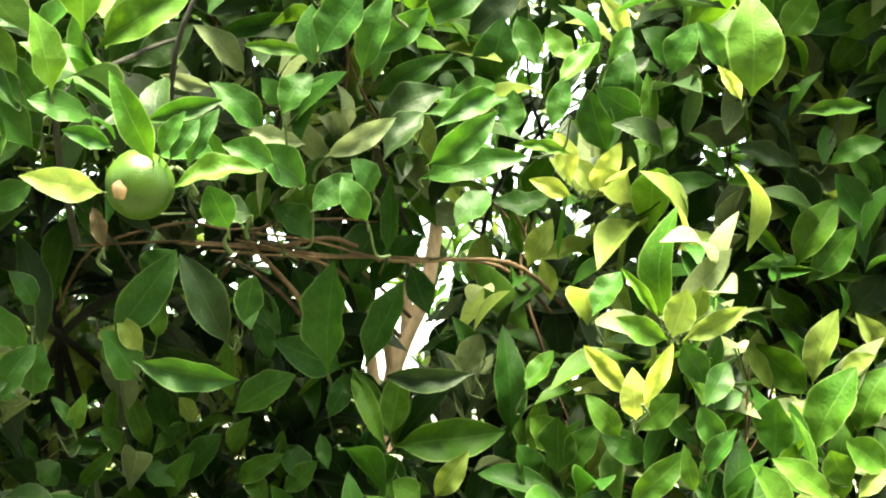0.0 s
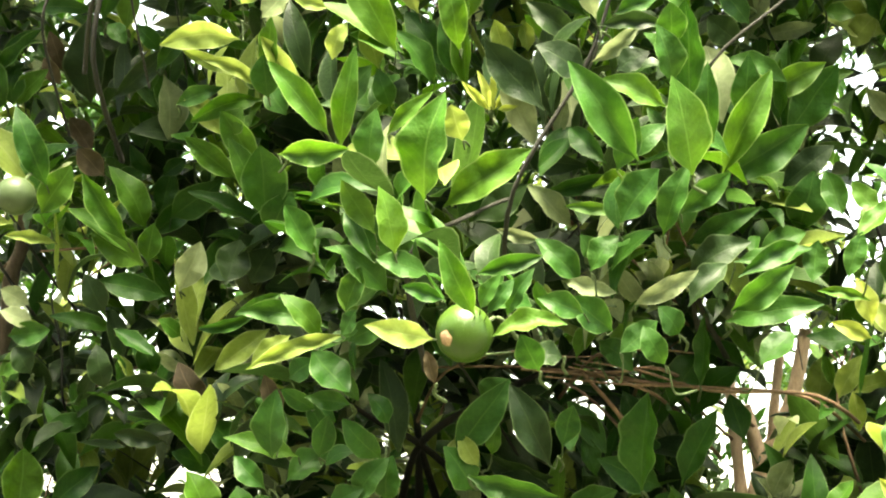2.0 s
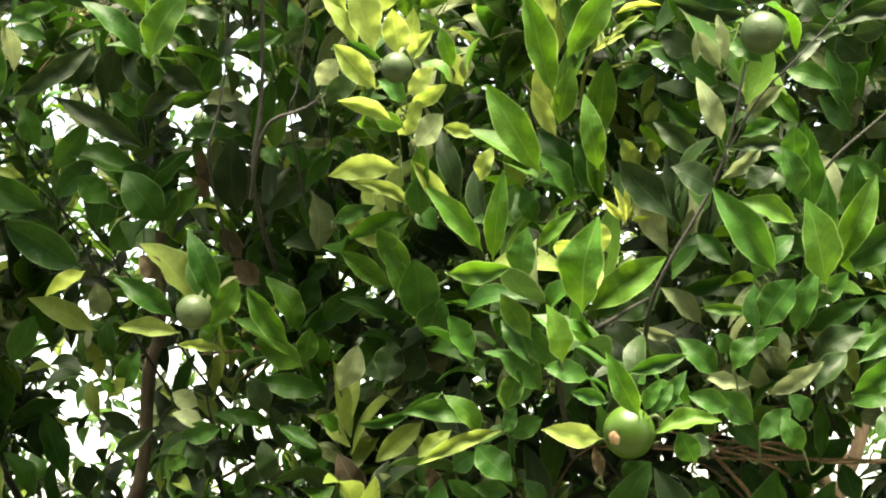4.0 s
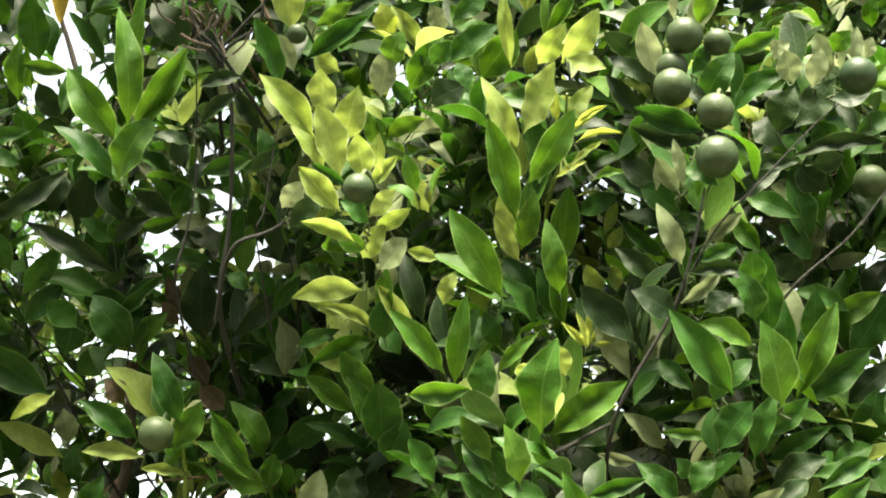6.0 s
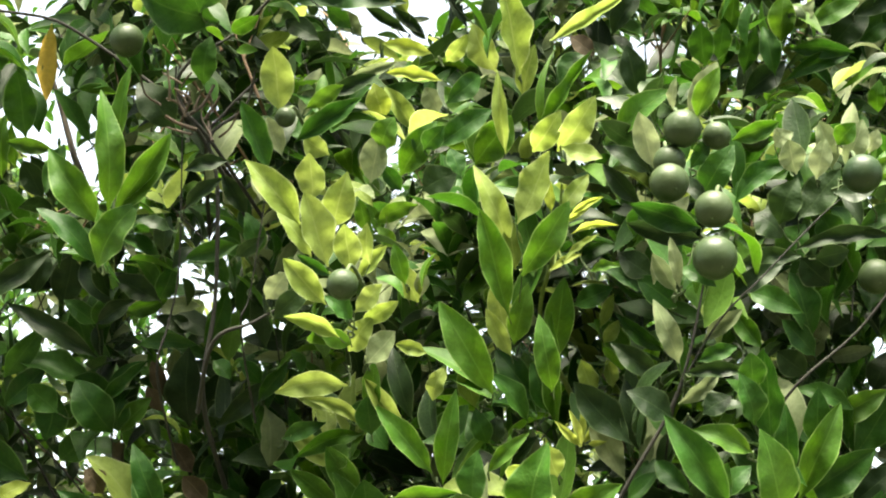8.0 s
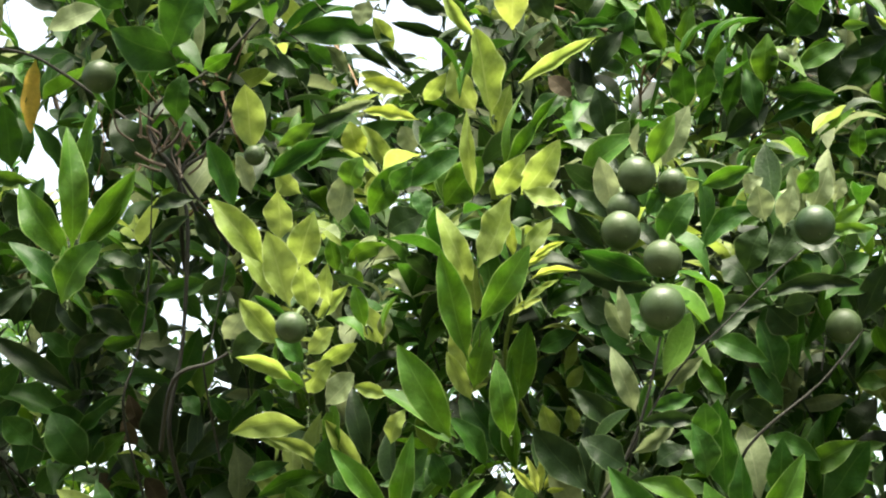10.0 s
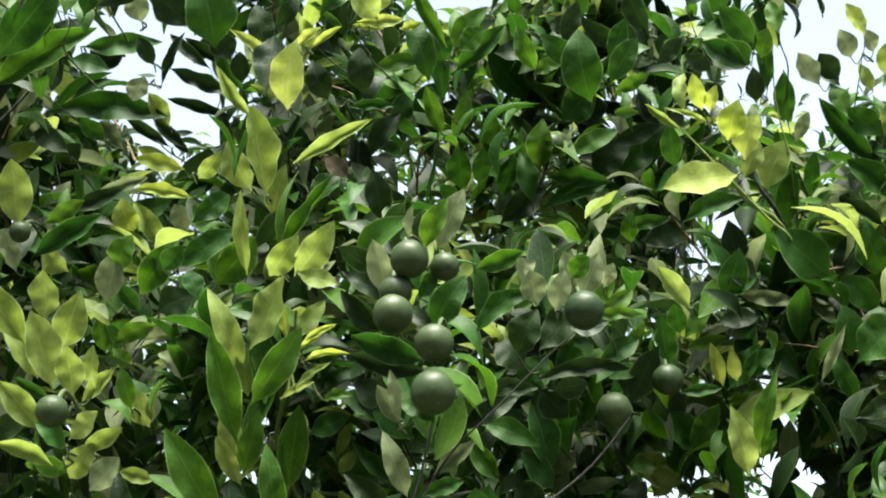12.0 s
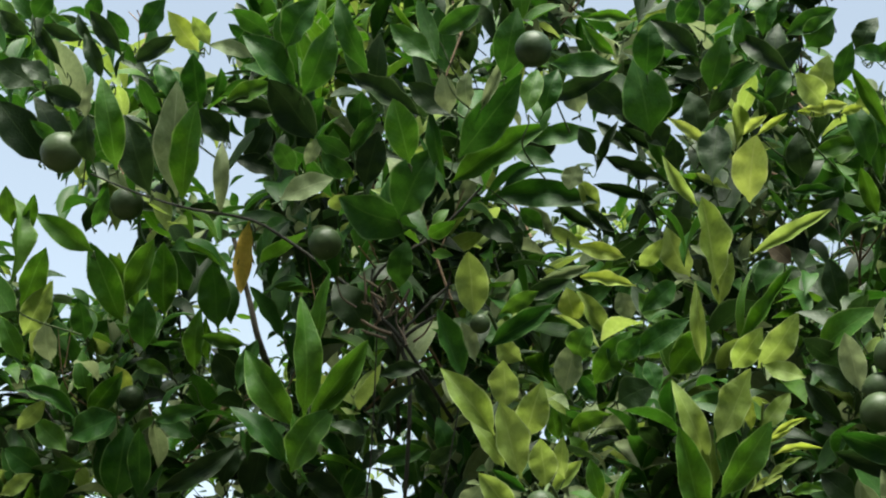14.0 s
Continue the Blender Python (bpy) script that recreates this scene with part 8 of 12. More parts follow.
sprig(TREE, [(-0.636, 1.381, 1.794), (-0.621, 1.349, 1.797), (-0.609, 1.326, 1.801), (-0.603, 1.309, 1.799)],
      [((-0.598, 1.298, 1.798), (-0.557, 1.301, 1.773), 0.017, "m", 0)], young=True, thick=0.5)
sprig(TREE, [(-0.698, 1.478, 1.705), (-0.691, 1.445, 1.710), (-0.677, 1.422, 1.715), (-0.670, 1.406, 1.714)],
      [((-0.665, 1.395, 1.714), (-0.703, 1.371, 1.711), 0.022, "m", 0)], young=True, thick=0.5)
sprig(TREE, [(-0.532, 1.437, 1.663), (-0.514, 1.403, 1.668), (-0.506, 1.380, 1.674), (-0.500, 1.363, 1.674)],
      [((-0.479, 1.355, 1.682), (-0.509, 1.329, 1.712), 0.029, "m", 0),
       ((-0.513, 1.348, 1.665), (-0.544, 1.323, 1.683), 0.024, "m", 0)], young=True, thick=0.5)
sprig(TREE, [(-0.595, 1.424, 1.684), (-0.577, 1.391, 1.689), (-0.571, 1.368, 1.694), (-0.564, 1.351, 1.694)],
      [((-0.560, 1.340, 1.693), (-0.604, 1.319, 1.700), 0.019, "d", 0)], young=True, thick=0.5)
sprig(TREE, [(-0.467, 1.387, 1.791), (-0.455, 1.353, 1.794), (-0.450, 1.329, 1.798), (-0.445, 1.312, 1.797)],
      [((-0.441, 1.301, 1.796), (-0.487, 1.281, 1.756), 0.023, "y", 0)], young=True, thick=0.5)
sprig(TREE, [(-0.378, 1.278, 1.772), (-0.372, 1.245, 1.775), (-0.362, 1.221, 1.779), (-0.357, 1.203, 1.778)],
      [((-0.350, 1.204, 1.785), (-0.423, 1.169, 1.796), 0.022, "m", -1),
       ((-0.325, 1.183, 1.777), (-0.406, 1.151, 1.745), 0.015, "y", -1),
       ((-0.356, 1.173, 1.764), (-0.321, 1.177, 1.728), 0.031, "m", 0),
       ((-0.387, 1.210, 1.780), (-0.417, 1.194, 1.754), 0.017, "y", 0),
       ((-0.353, 1.189, 1.777), (-0.379, 1.163, 1.810), 0.022, "g", 0)], young=True, thick=0.5)
sprig(TREE, [(-0.405, 1.291, 1.720), (-0.388, 1.257, 1.725), (-0.382, 1.233, 1.729), (-0.377, 1.216, 1.728)],
      [((-0.384, 1.201, 1.741), (-0.359, 1.193, 1.757), 0.022, "m", 0),
       ((-0.363, 1.208, 1.715), (-0.386, 1.186, 1.731), 0.017, "m", 0)], young=True, thick=0.5)
sprig(TREE, [(-0.336, 1.241, 1.779), (-0.331, 1.207, 1.782), (-0.328, 1.183, 1.785), (-0.324, 1.166, 1.784)],
      [((-0.319, 1.153, 1.793), (-0.302, 1.140, 1.828), 0.023, "g", 0),
       ((-0.323, 1.155, 1.773), (-0.308, 1.144, 1.793), 0.015, "m", 0)], young=True, thick=0.5)
sprig(TREE, [(-0.204, 1.111, 1.761), (-0.189, 1.077, 1.764), (-0.187, 1.052, 1.767), (-0.184, 1.034, 1.766)],
      [((-0.210, 1.024, 1.755), (-0.254, 0.997, 1.763), 0.021, "y", 0),
       ((-0.176, 1.015, 1.771), (-0.197, 0.988, 1.823), 0.021, "g", 0),
       ((-0.172, 1.017, 1.776), (-0.155, 1.006, 1.800), 0.013, "m", 0),
       ((-0.168, 1.034, 1.757), (-0.111, 1.037, 1.766), 0.018, "g", 1)], young=True, thick=0.5)
sprig(TREE, [(-0.269, 1.364, 1.670), (-0.271, 1.330, 1.675), (-0.261, 1.305, 1.680), (-0.258, 1.287, 1.680)],
      [((-0.255, 1.276, 1.680), (-0.204, 1.269, 1.745), 0.033, "m", 0)], young=True, thick=0.5)
sprig(TREE, [(-0.256, 1.375, 1.655), (-0.246, 1.341, 1.660), (-0.239, 1.316, 1.666), (-0.235, 1.298, 1.666)],
      [((-0.224, 1.288, 1.680), (-0.216, 1.273, 1.708), 0.014, "g", 0),
       ((-0.240, 1.288, 1.648), (-0.261, 1.263, 1.686), 0.032, "m", 0),
       ((-0.235, 1.284, 1.669), (-0.250, 1.269, 1.697), 0.018, "y", 0)], young=True, thick=0.5)
sprig(TREE, [(-0.240, 1.305, 1.648), (-0.239, 1.271, 1.653), (-0.234, 1.246, 1.659), (-0.231, 1.229, 1.659)],
      [((-0.229, 1.217, 1.659), (-0.153, 1.229, 1.641), 0.024, "m", 0)], young=True, thick=0.5)
sprig(TREE, [(-0.170, 1.327, 1.666), (-0.161, 1.293, 1.671), (-0.161, 1.268, 1.677), (-0.158, 1.250, 1.676)],
      [((-0.163, 1.242, 1.669), (-0.193, 1.217, 1.736), 0.031, "d", 0),
       ((-0.151, 1.234, 1.684), (-0.139, 1.219, 1.718), 0.021, "m", 0)], young=True, thick=0.5)
sprig(TREE, [(-0.103, 1.413, 1.637), (-0.098, 1.378, 1.643), (-0.099, 1.353, 1.649), (-0.098, 1.335, 1.649)],
      [((-0.096, 1.323, 1.649), (-0.087, 1.300, 1.735), 0.038, "m", 0)], young=True, thick=0.5)
sprig(TREE, [(-0.083, 1.497, 1.643), (-0.087, 1.462, 1.649), (-0.083, 1.438, 1.655), (-0.081, 1.420, 1.655)],
      [((-0.091, 1.415, 1.655), (-0.145, 1.383, 1.679), 0.034, "m", 0),
       ((-0.070, 1.400, 1.655), (-0.035, 1.387, 1.725), 0.029, "m", 0)], young=True, thick=0.5)
sprig(TREE, [(-0.071, 1.536, 1.713), (-0.066, 1.501, 1.717), (-0.067, 1.477, 1.722), (-0.066, 1.459, 1.721)],
      [((-0.065, 1.447, 1.721), (-0.020, 1.440, 1.770), 0.030, "m", 0)], young=True, thick=0.5)
sprig(TREE, [(-0.098, 1.275, 1.795), (-0.094, 1.240, 1.798), (-0.086, 1.216, 1.801), (-0.084, 1.198, 1.799)],
      [((-0.083, 1.186, 1.798), (-0.030, 1.191, 1.825), 0.018, "p", 0)], young=True, thick=0.5)
sprig(TREE, [(-0.149, 1.263, 1.814), (-0.138, 1.229, 1.816), (-0.137, 1.204, 1.820), (-0.135, 1.186, 1.818)],
      [((-0.140, 1.170, 1.817), (-0.095, 1.179, 1.808), 0.015, "p", -1),
       ((-0.126, 1.179, 1.815), (-0.160, 1.163, 1.852), 0.024, "m", 0)], young=True, thick=0.5)
sprig(TREE, [(-0.117, 1.210, 1.772), (-0.105, 1.175, 1.775), (-0.105, 1.151, 1.779), (-0.103, 1.133, 1.778)],
      [((-0.093, 1.136, 1.771), (-0.124, 1.110, 1.795), 0.027, "m", 0),
       ((-0.111, 1.106, 1.782), (-0.142, 1.084, 1.792), 0.021, "m", 0)], young=True, thick=0.5)
sprig(TREE, [(-0.237, 1.142, 1.796), (-0.231, 1.108, 1.798), (-0.222, 1.083, 1.802), (-0.218, 1.066, 1.800)],
      [((-0.225, 1.064, 1.810), (-0.259, 1.040, 1.819), 0.020, "m", 0),
       ((-0.207, 1.045, 1.787), (-0.234, 1.023, 1.795), 0.014, "m", 0)], young=True, thick=0.5)
sprig(TREE, [(-0.215, 1.220, 1.816), (-0.208, 1.185, 1.818), (-0.208, 1.161, 1.821), (-0.205, 1.143, 1.819)],
      [((-0.203, 1.132, 1.818), (-0.148, 1.133, 1.832), 0.016, "m", 0)], young=True, thick=0.5)
sprig(TREE, [(-0.147, 1.150, 1.727), (-0.147, 1.115, 1.731), (-0.141, 1.091, 1.735), (-0.139, 1.073, 1.734)],
      [((-0.137, 1.061, 1.734), (-0.147, 1.042, 1.759), 0.023, "m", 0)], young=True, thick=0.5)
sprig(TREE, [(-0.150, 1.421, 1.780), (-0.137, 1.387, 1.783), (-0.139, 1.362, 1.787), (-0.137, 1.344, 1.785)],
      [((-0.136, 1.332, 1.784), (-0.104, 1.333, 1.757), 0.025, "m", 0)], young=True, thick=0.5)
sprig(TREE, [(-0.436, 1.312, 1.678), (-0.424, 1.279, 1.683), (-0.412, 1.255, 1.689), (-0.407, 1.238, 1.688)],
      [((-0.408, 1.228, 1.674), (-0.400, 1.209, 1.733), 0.032, "m", 0),
       ((-0.399, 1.225, 1.703), (-0.410, 1.209, 1.746), 0.017, "w", 0)], young=True, thick=0.5)
sprig(TREE, [(-0.332, 1.327, 1.679), (-0.320, 1.293, 1.684), (-0.315, 1.269, 1.690), (-0.311, 1.251, 1.689)],
      [((-0.309, 1.230, 1.674), (-0.337, 1.205, 1.706), 0.024, "m", 0),
       ((-0.308, 1.248, 1.705), (-0.322, 1.234, 1.731), 0.019, "m", 0)], young=True, thick=0.5)
sprig(TREE, [(-0.357, 1.331, 1.622), (-0.344, 1.298, 1.629), (-0.341, 1.273, 1.635), (-0.337, 1.256, 1.635)],
      [((-0.335, 1.240, 1.637), (-0.304, 1.231, 1.675), 0.024, "m", 0),
       ((-0.355, 1.235, 1.631), (-0.325, 1.229, 1.649), 0.022, "m", 0),
       ((-0.312, 1.257, 1.638), (-0.303, 1.241, 1.676), 0.029, "m", 0)], young=True, thick=0.5)
sprig(TREE, [(-0.184, 1.473, 1.608), (-0.181, 1.438, 1.614), (-0.183, 1.413, 1.621), (-0.181, 1.396, 1.621)],
      [((-0.179, 1.384, 1.621), (-0.127, 1.382, 1.651), 0.029, "g", 0)], young=True, thick=0.5)
sprig(TREE, [(-0.546, 1.423, 1.714), (-0.537, 1.390, 1.718), (-0.527, 1.366, 1.723), (-0.521, 1.349, 1.723)],
      [((-0.517, 1.338, 1.722), (-0.540, 1.318, 1.767), 0.029, "w", 0)], young=True, thick=0.5)
sprig(TREE, [(-0.670, 1.412, 1.958), (-0.647, 1.381, 1.958), (-0.642, 1.358, 1.960), (-0.635, 1.341, 1.957)],
      [((-0.631, 1.331, 1.955), (-0.653, 1.314, 1.980), 0.026, "w", 0)], young=True, thick=0.5)
sprig(TREE, [(-0.298, 1.250, 1.818), (-0.292, 1.216, 1.820), (-0.286, 1.191, 1.823), (-0.282, 1.174, 1.821)],
      [((-0.272, 1.156, 1.830), (-0.303, 1.140, 1.875), 0.024, "m", 0),
       ((-0.288, 1.168, 1.810), (-0.323, 1.139, 1.847), 0.027, "m", 0)], young=True, thick=0.5)
sprig(TREE, [(-0.278, 1.416, 1.887), (-0.269, 1.382, 1.888), (-0.261, 1.357, 1.891), (-0.258, 1.340, 1.888)],
      [((-0.255, 1.328, 1.887), (-0.207, 1.315, 1.897), 0.027, "m", 0)], young=True, thick=0.5)
sprig(TREE, [(-0.112, 1.274, 1.856), (-0.113, 1.240, 1.858), (-0.106, 1.215, 1.860), (-0.104, 1.198, 1.858)],
      [((-0.090, 1.184, 1.874), (-0.138, 1.171, 1.879), 0.011, "g", 0),
       ((-0.115, 1.188, 1.838), (-0.125, 1.174, 1.855), 0.017, "m", 0)], young=True, thick=0.5)
sprig(TREE, [(-0.179, 1.157, 1.773), (-0.172, 1.122, 1.776), (-0.167, 1.098, 1.780), (-0.164, 1.080, 1.778)],
      [((-0.163, 1.068, 1.777), (-0.141, 1.053, 1.810), 0.015, "m", 0)], young=True, thick=0.5)
sprig(TREE, [(-0.057, 1.221, 1.846), (-0.058, 1.186, 1.847), (-0.054, 1.162, 1.849), (-0.053, 1.144, 1.847)],
      [((-0.052, 1.132, 1.845), (-0.029, 1.114, 1.901), 0.022, "m", 0)], young=True, thick=0.5)
sprig(TREE, [(-0.053, 1.413, 1.868), (-0.062, 1.378, 1.869), (-0.055, 1.353, 1.872), (-0.054, 1.335, 1.869)],
      [((-0.053, 1.324, 1.868), (0.013, 1.308, 1.898), 0.021, "m", 0)], young=True, thick=0.5)
sprig(TREE, [(-0.145, 1.441, 1.776), (-0.143, 1.406, 1.779), (-0.135, 1.381, 1.783), (-0.133, 1.363, 1.782)],
      [((-0.131, 1.351, 1.781), (-0.087, 1.338, 1.797), 0.023, "g", 0)], young=True, thick=0.5)
sprig(TREE, [(-0.057, 1.432, 1.735), (-0.052, 1.397, 1.739), (-0.048, 1.372, 1.743), (-0.047, 1.354, 1.742)],
      [((-0.046, 1.342, 1.742), (-0.041, 1.324, 1.805), 0.017, "m", 0)], young=True, thick=0.5)
sprig(TREE, [(-0.026, 1.359, 1.788), (-0.016, 1.324, 1.791), (-0.018, 1.299, 1.794), (-0.017, 1.281, 1.793)],
      [((-0.016, 1.269, 1.792), (0.067, 1.256, 1.805), 0.026, "m", 0)], young=True, thick=0.5)
sprig(TREE, [(-0.012, 1.346, 1.797), (-0.009, 1.311, 1.800), (-0.011, 1.286, 1.803), (-0.010, 1.268, 1.801)],
      [((-0.010, 1.256, 1.800), (0.045, 1.240, 1.836), 0.026, "m", 0)], young=True, thick=0.5)
sprig(TREE, [(0.015, 1.513, 1.931), (0.013, 1.478, 1.932), (0.013, 1.454, 1.934), (0.013, 1.436, 1.931)],
      [((0.014, 1.424, 1.929), (0.041, 1.407, 1.971), 0.024, "g", 0)], young=True, thick=0.5)
sprig(RIGHT, [(0.115, 1.444, 1.786), (0.114, 1.409, 1.789), (0.116, 1.385, 1.793), (0.115, 1.367, 1.791)],
      [((0.105, 1.344, 1.796), (0.093, 1.328, 1.835), 0.021, "Y", 0),
       ((0.121, 1.363, 1.791), (0.148, 1.347, 1.826), 0.021, "Y", 0),
       ((0.129, 1.366, 1.791), (0.105, 1.351, 1.817), 0.021, "y", 0),
       ((0.104, 1.346, 1.784), (0.071, 1.332, 1.797), 0.016, "Y", 0)], young=True, thick=0.5)
sprig(TREE, [(0.150, 1.465, 1.842), (0.157, 1.430, 1.844), (0.153, 1.406, 1.847), (0.152, 1.388, 1.845)],
      [((0.139, 1.374, 1.822), (0.122, 1.356, 1.874), 0.033, "m", 0),
       ((0.148, 1.387, 1.858), (0.161, 1.369, 1.908), 0.028, "m", 0),
       ((0.167, 1.368, 1.852), (0.128, 1.344, 1.871), 0.029, "m", 0)], young=True, thick=0.5)
sprig(TREE, [(0.178, 1.464, 1.833), (0.178, 1.430, 1.835), (0.177, 1.405, 1.838), (0.176, 1.387, 1.836)],
      [((0.175, 1.375, 1.835), (0.173, 1.358, 1.886), 0.015, "g", 0)], young=True, thick=0.5)
sprig(RIGHT, [(0.262, 1.407, 1.852), (0.255, 1.373, 1.854), (0.249, 1.348, 1.857), (0.247, 1.330, 1.855)],
      [((0.252, 1.326, 1.856), (0.253, 1.306, 1.936), 0.049, "g", 0),
       ((0.240, 1.310, 1.851), (0.221, 1.296, 1.876), 0.012, "Y", 0)], young=True, thick=0.5)
sprig(RIGHT, [(0.302, 1.628, 1.862), (0.290, 1.593, 1.864), (0.291, 1.569, 1.867), (0.289, 1.551, 1.865)],
      [((0.287, 1.539, 1.863), (0.229, 1.533, 1.861), 0.027, "p", 0)], young=True, thick=0.5)
sprig(RIGHT, [(0.308, 1.476, 1.920), (0.299, 1.442, 1.921), (0.298, 1.417, 1.923), (0.295, 1.400, 1.920)],
      [((0.294, 1.388, 1.918), (0.318, 1.373, 1.948), 0.033, "g", 0)], young=True, thick=0.5)
sprig(RIGHT, [(0.365, 1.572, 1.903), (0.365, 1.538, 1.904), (0.358, 1.514, 1.907), (0.355, 1.496, 1.904)],
      [((0.353, 1.484, 1.902), (0.384, 1.468, 1.942), 0.030, "g", 0)], young=True, thick=0.5)
sprig(RIGHT, [(0.322, 1.527, 1.716), (0.305, 1.493, 1.720), (0.306, 1.468, 1.725), (0.304, 1.450, 1.725)],
      [((0.302, 1.439, 1.727), (0.337, 1.421, 1.784), 0.032, "g", 0),
       ((0.310, 1.436, 1.712), (0.352, 1.419, 1.759), 0.029, "g", 0),
       ((0.294, 1.441, 1.733), (0.256, 1.424, 1.774), 0.012, "g", 0)], young=True, thick=0.5)
sprig(RIGHT, [(0.253, 1.536, 1.803), (0.248, 1.502, 1.805), (0.244, 1.477, 1.809), (0.242, 1.459, 1.808)],
      [((0.241, 1.447, 1.807), (0.179, 1.436, 1.797), 0.019, "m", 0)], young=True, thick=0.5)
sprig(RIGHT, [(0.204, 1.518, 1.738), (0.204, 1.483, 1.742), (0.202, 1.459, 1.747), (0.201, 1.441, 1.746)],
      [((0.200, 1.429, 1.745), (0.232, 1.416, 1.754), 0.017, "y", 0)], young=True, thick=0.5)
sprig(TREE, [(0.078, 1.555, 1.738), (0.075, 1.520, 1.742), (0.078, 1.495, 1.746), (0.078, 1.477, 1.745)],
      [((0.069, 1.472, 1.750), (0.059, 1.456, 1.783), 0.012, "g", 0),
       ((0.072, 1.459, 1.739), (0.094, 1.443, 1.778), 0.023, "y", 0),
       ((0.084, 1.464, 1.744), (0.131, 1.450, 1.759), 0.018, "y", 0),
       ((0.085, 1.464, 1.746), (0.091, 1.456, 1.708), 0.016, "Y", 0)], young=True, thick=0.5)
sprig(TREE, [(0.048, 1.527, 1.580), (0.052, 1.492, 1.587), (0.050, 1.467, 1.594), (0.050, 1.449, 1.594)],
      [((0.050, 1.437, 1.595), (0.048, 1.415, 1.685), 0.030, "m", 0)], young=True, thick=0.5)
sprig(TREE, [(0.022, 1.524, 1.640), (0.024, 1.489, 1.646), (0.021, 1.464, 1.652), (0.021, 1.446, 1.652)],
      [((0.011, 1.427, 1.647), (0.028, 1.417, 1.680), 0.025, "p", 0),
       ((0.031, 1.442, 1.657), (0.004, 1.426, 1.696), 0.017, "m", 0)], young=True, thick=0.5)
sprig(RIGHT, [(0.185, 1.375, 1.657), (0.175, 1.340, 1.663), (0.176, 1.315, 1.668), (0.175, 1.297, 1.668)],
      [((0.168, 1.287, 1.662), (0.128, 1.273, 1.679), 0.021, "g", 0),
       ((0.171, 1.277, 1.663), (0.182, 1.261, 1.698), 0.026, "y", 0),
       ((0.180, 1.286, 1.661), (0.228, 1.272, 1.683), 0.018, "y", 0),
       ((0.188, 1.290, 1.674), (0.197, 1.275, 1.702), 0.018, "y", 0),
       ((0.162, 1.285, 1.679), (0.134, 1.269, 1.717), 0.010, "g", 0)], young=True, thick=0.5)
sprig(RIGHT, [(0.148, 1.433, 1.586), (0.152, 1.398, 1.593), (0.146, 1.373, 1.600), (0.145, 1.355, 1.600)],
      [((0.142, 1.346, 1.621), (0.107, 1.329, 1.662), 0.019, "Y", 0),
       ((0.147, 1.332, 1.593), (0.179, 1.317, 1.620), 0.025, "g", 0),
       ((0.156, 1.346, 1.600), (0.189, 1.332, 1.611), 0.013, "y", 0),
       ((0.134, 1.350, 1.589), (0.108, 1.334, 1.623), 0.021, "g", 0)], young=True, thick=0.5)
sprig(RIGHT, [(0.140, 1.379, 1.588), (0.148, 1.344, 1.595), (0.142, 1.319, 1.601), (0.141, 1.301, 1.602)],
      [((0.141, 1.289, 1.602), (0.139, 1.273, 1.640), 0.024, "Y", 0)], young=True, thick=0.5)
sprig(RIGHT, [(0.142, 1.310, 1.598), (0.149, 1.276, 1.605), (0.142, 1.251, 1.612), (0.141, 1.233, 1.612)],
      [((0.140, 1.221, 1.612), (0.161, 1.204, 1.655), 0.015, "Y", 0)], young=True, thick=0.5)
sprig(RIGHT, [(0.158, 1.460, 1.552), (0.158, 1.425, 1.559), (0.157, 1.400, 1.566), (0.156, 1.382, 1.567)],
      [((0.155, 1.371, 1.568), (0.118, 1.356, 1.594), 0.027, "m", 0)], young=True, thick=0.5)
sprig(TREE, [(0.091, 1.516, 1.552), (0.088, 1.481, 1.559), (0.086, 1.456, 1.567), (0.085, 1.438, 1.567)],
      [((0.090, 1.430, 1.577), (0.066, 1.415, 1.608), 0.029, "g", 0),
       ((0.086, 1.418, 1.558), (0.088, 1.401, 1.607), 0.034, "g", 0),
       ((0.096, 1.418, 1.560), (0.123, 1.401, 1.600), 0.026, "g", 0),
       ((0.068, 1.439, 1.577), (0.076, 1.422, 1.624), 0.020, "g", 0)], young=True, thick=0.5)
sprig(TREE, [(0.070, 1.509, 1.532), (0.069, 1.474, 1.540), (0.065, 1.449, 1.548), (0.065, 1.431, 1.549)],
      [((0.065, 1.419, 1.549), (0.055, 1.403, 1.585), 0.026, "m", 0)], young=True, thick=0.5)
sprig(RIGHT, [(0.148, 1.428, 1.518), (0.143, 1.393, 1.526), (0.139, 1.368, 1.534), (0.138, 1.350, 1.535)],
      [((0.138, 1.338, 1.536), (0.186, 1.322, 1.576), 0.025, "g", 0)], young=True, thick=0.5)
sprig(RIGHT, [(0.193, 1.399, 1.526), (0.190, 1.364, 1.534), (0.189, 1.340, 1.542), (0.187, 1.322, 1.543)],
      [((0.186, 1.310, 1.544), (0.177, 1.294, 1.581), 0.014, "g", 0)], young=True, thick=0.5)
sprig(RIGHT, [(0.309, 1.540, 1.614), (0.308, 1.505, 1.620), (0.305, 1.480, 1.627), (0.302, 1.463, 1.627)],
      [((0.309, 1.453, 1.616), (0.263, 1.436, 1.662), 0.034, "g", 0),
       ((0.309, 1.435, 1.625), (0.329, 1.416, 1.688), 0.025, "y", 0),
       ((0.308, 1.463, 1.645), (0.286, 1.447, 1.677), 0.014, "g", 0),
       ((0.277, 1.452, 1.622), (0.253, 1.435, 1.666), 0.015, "y", 0)], young=True, thick=0.5)
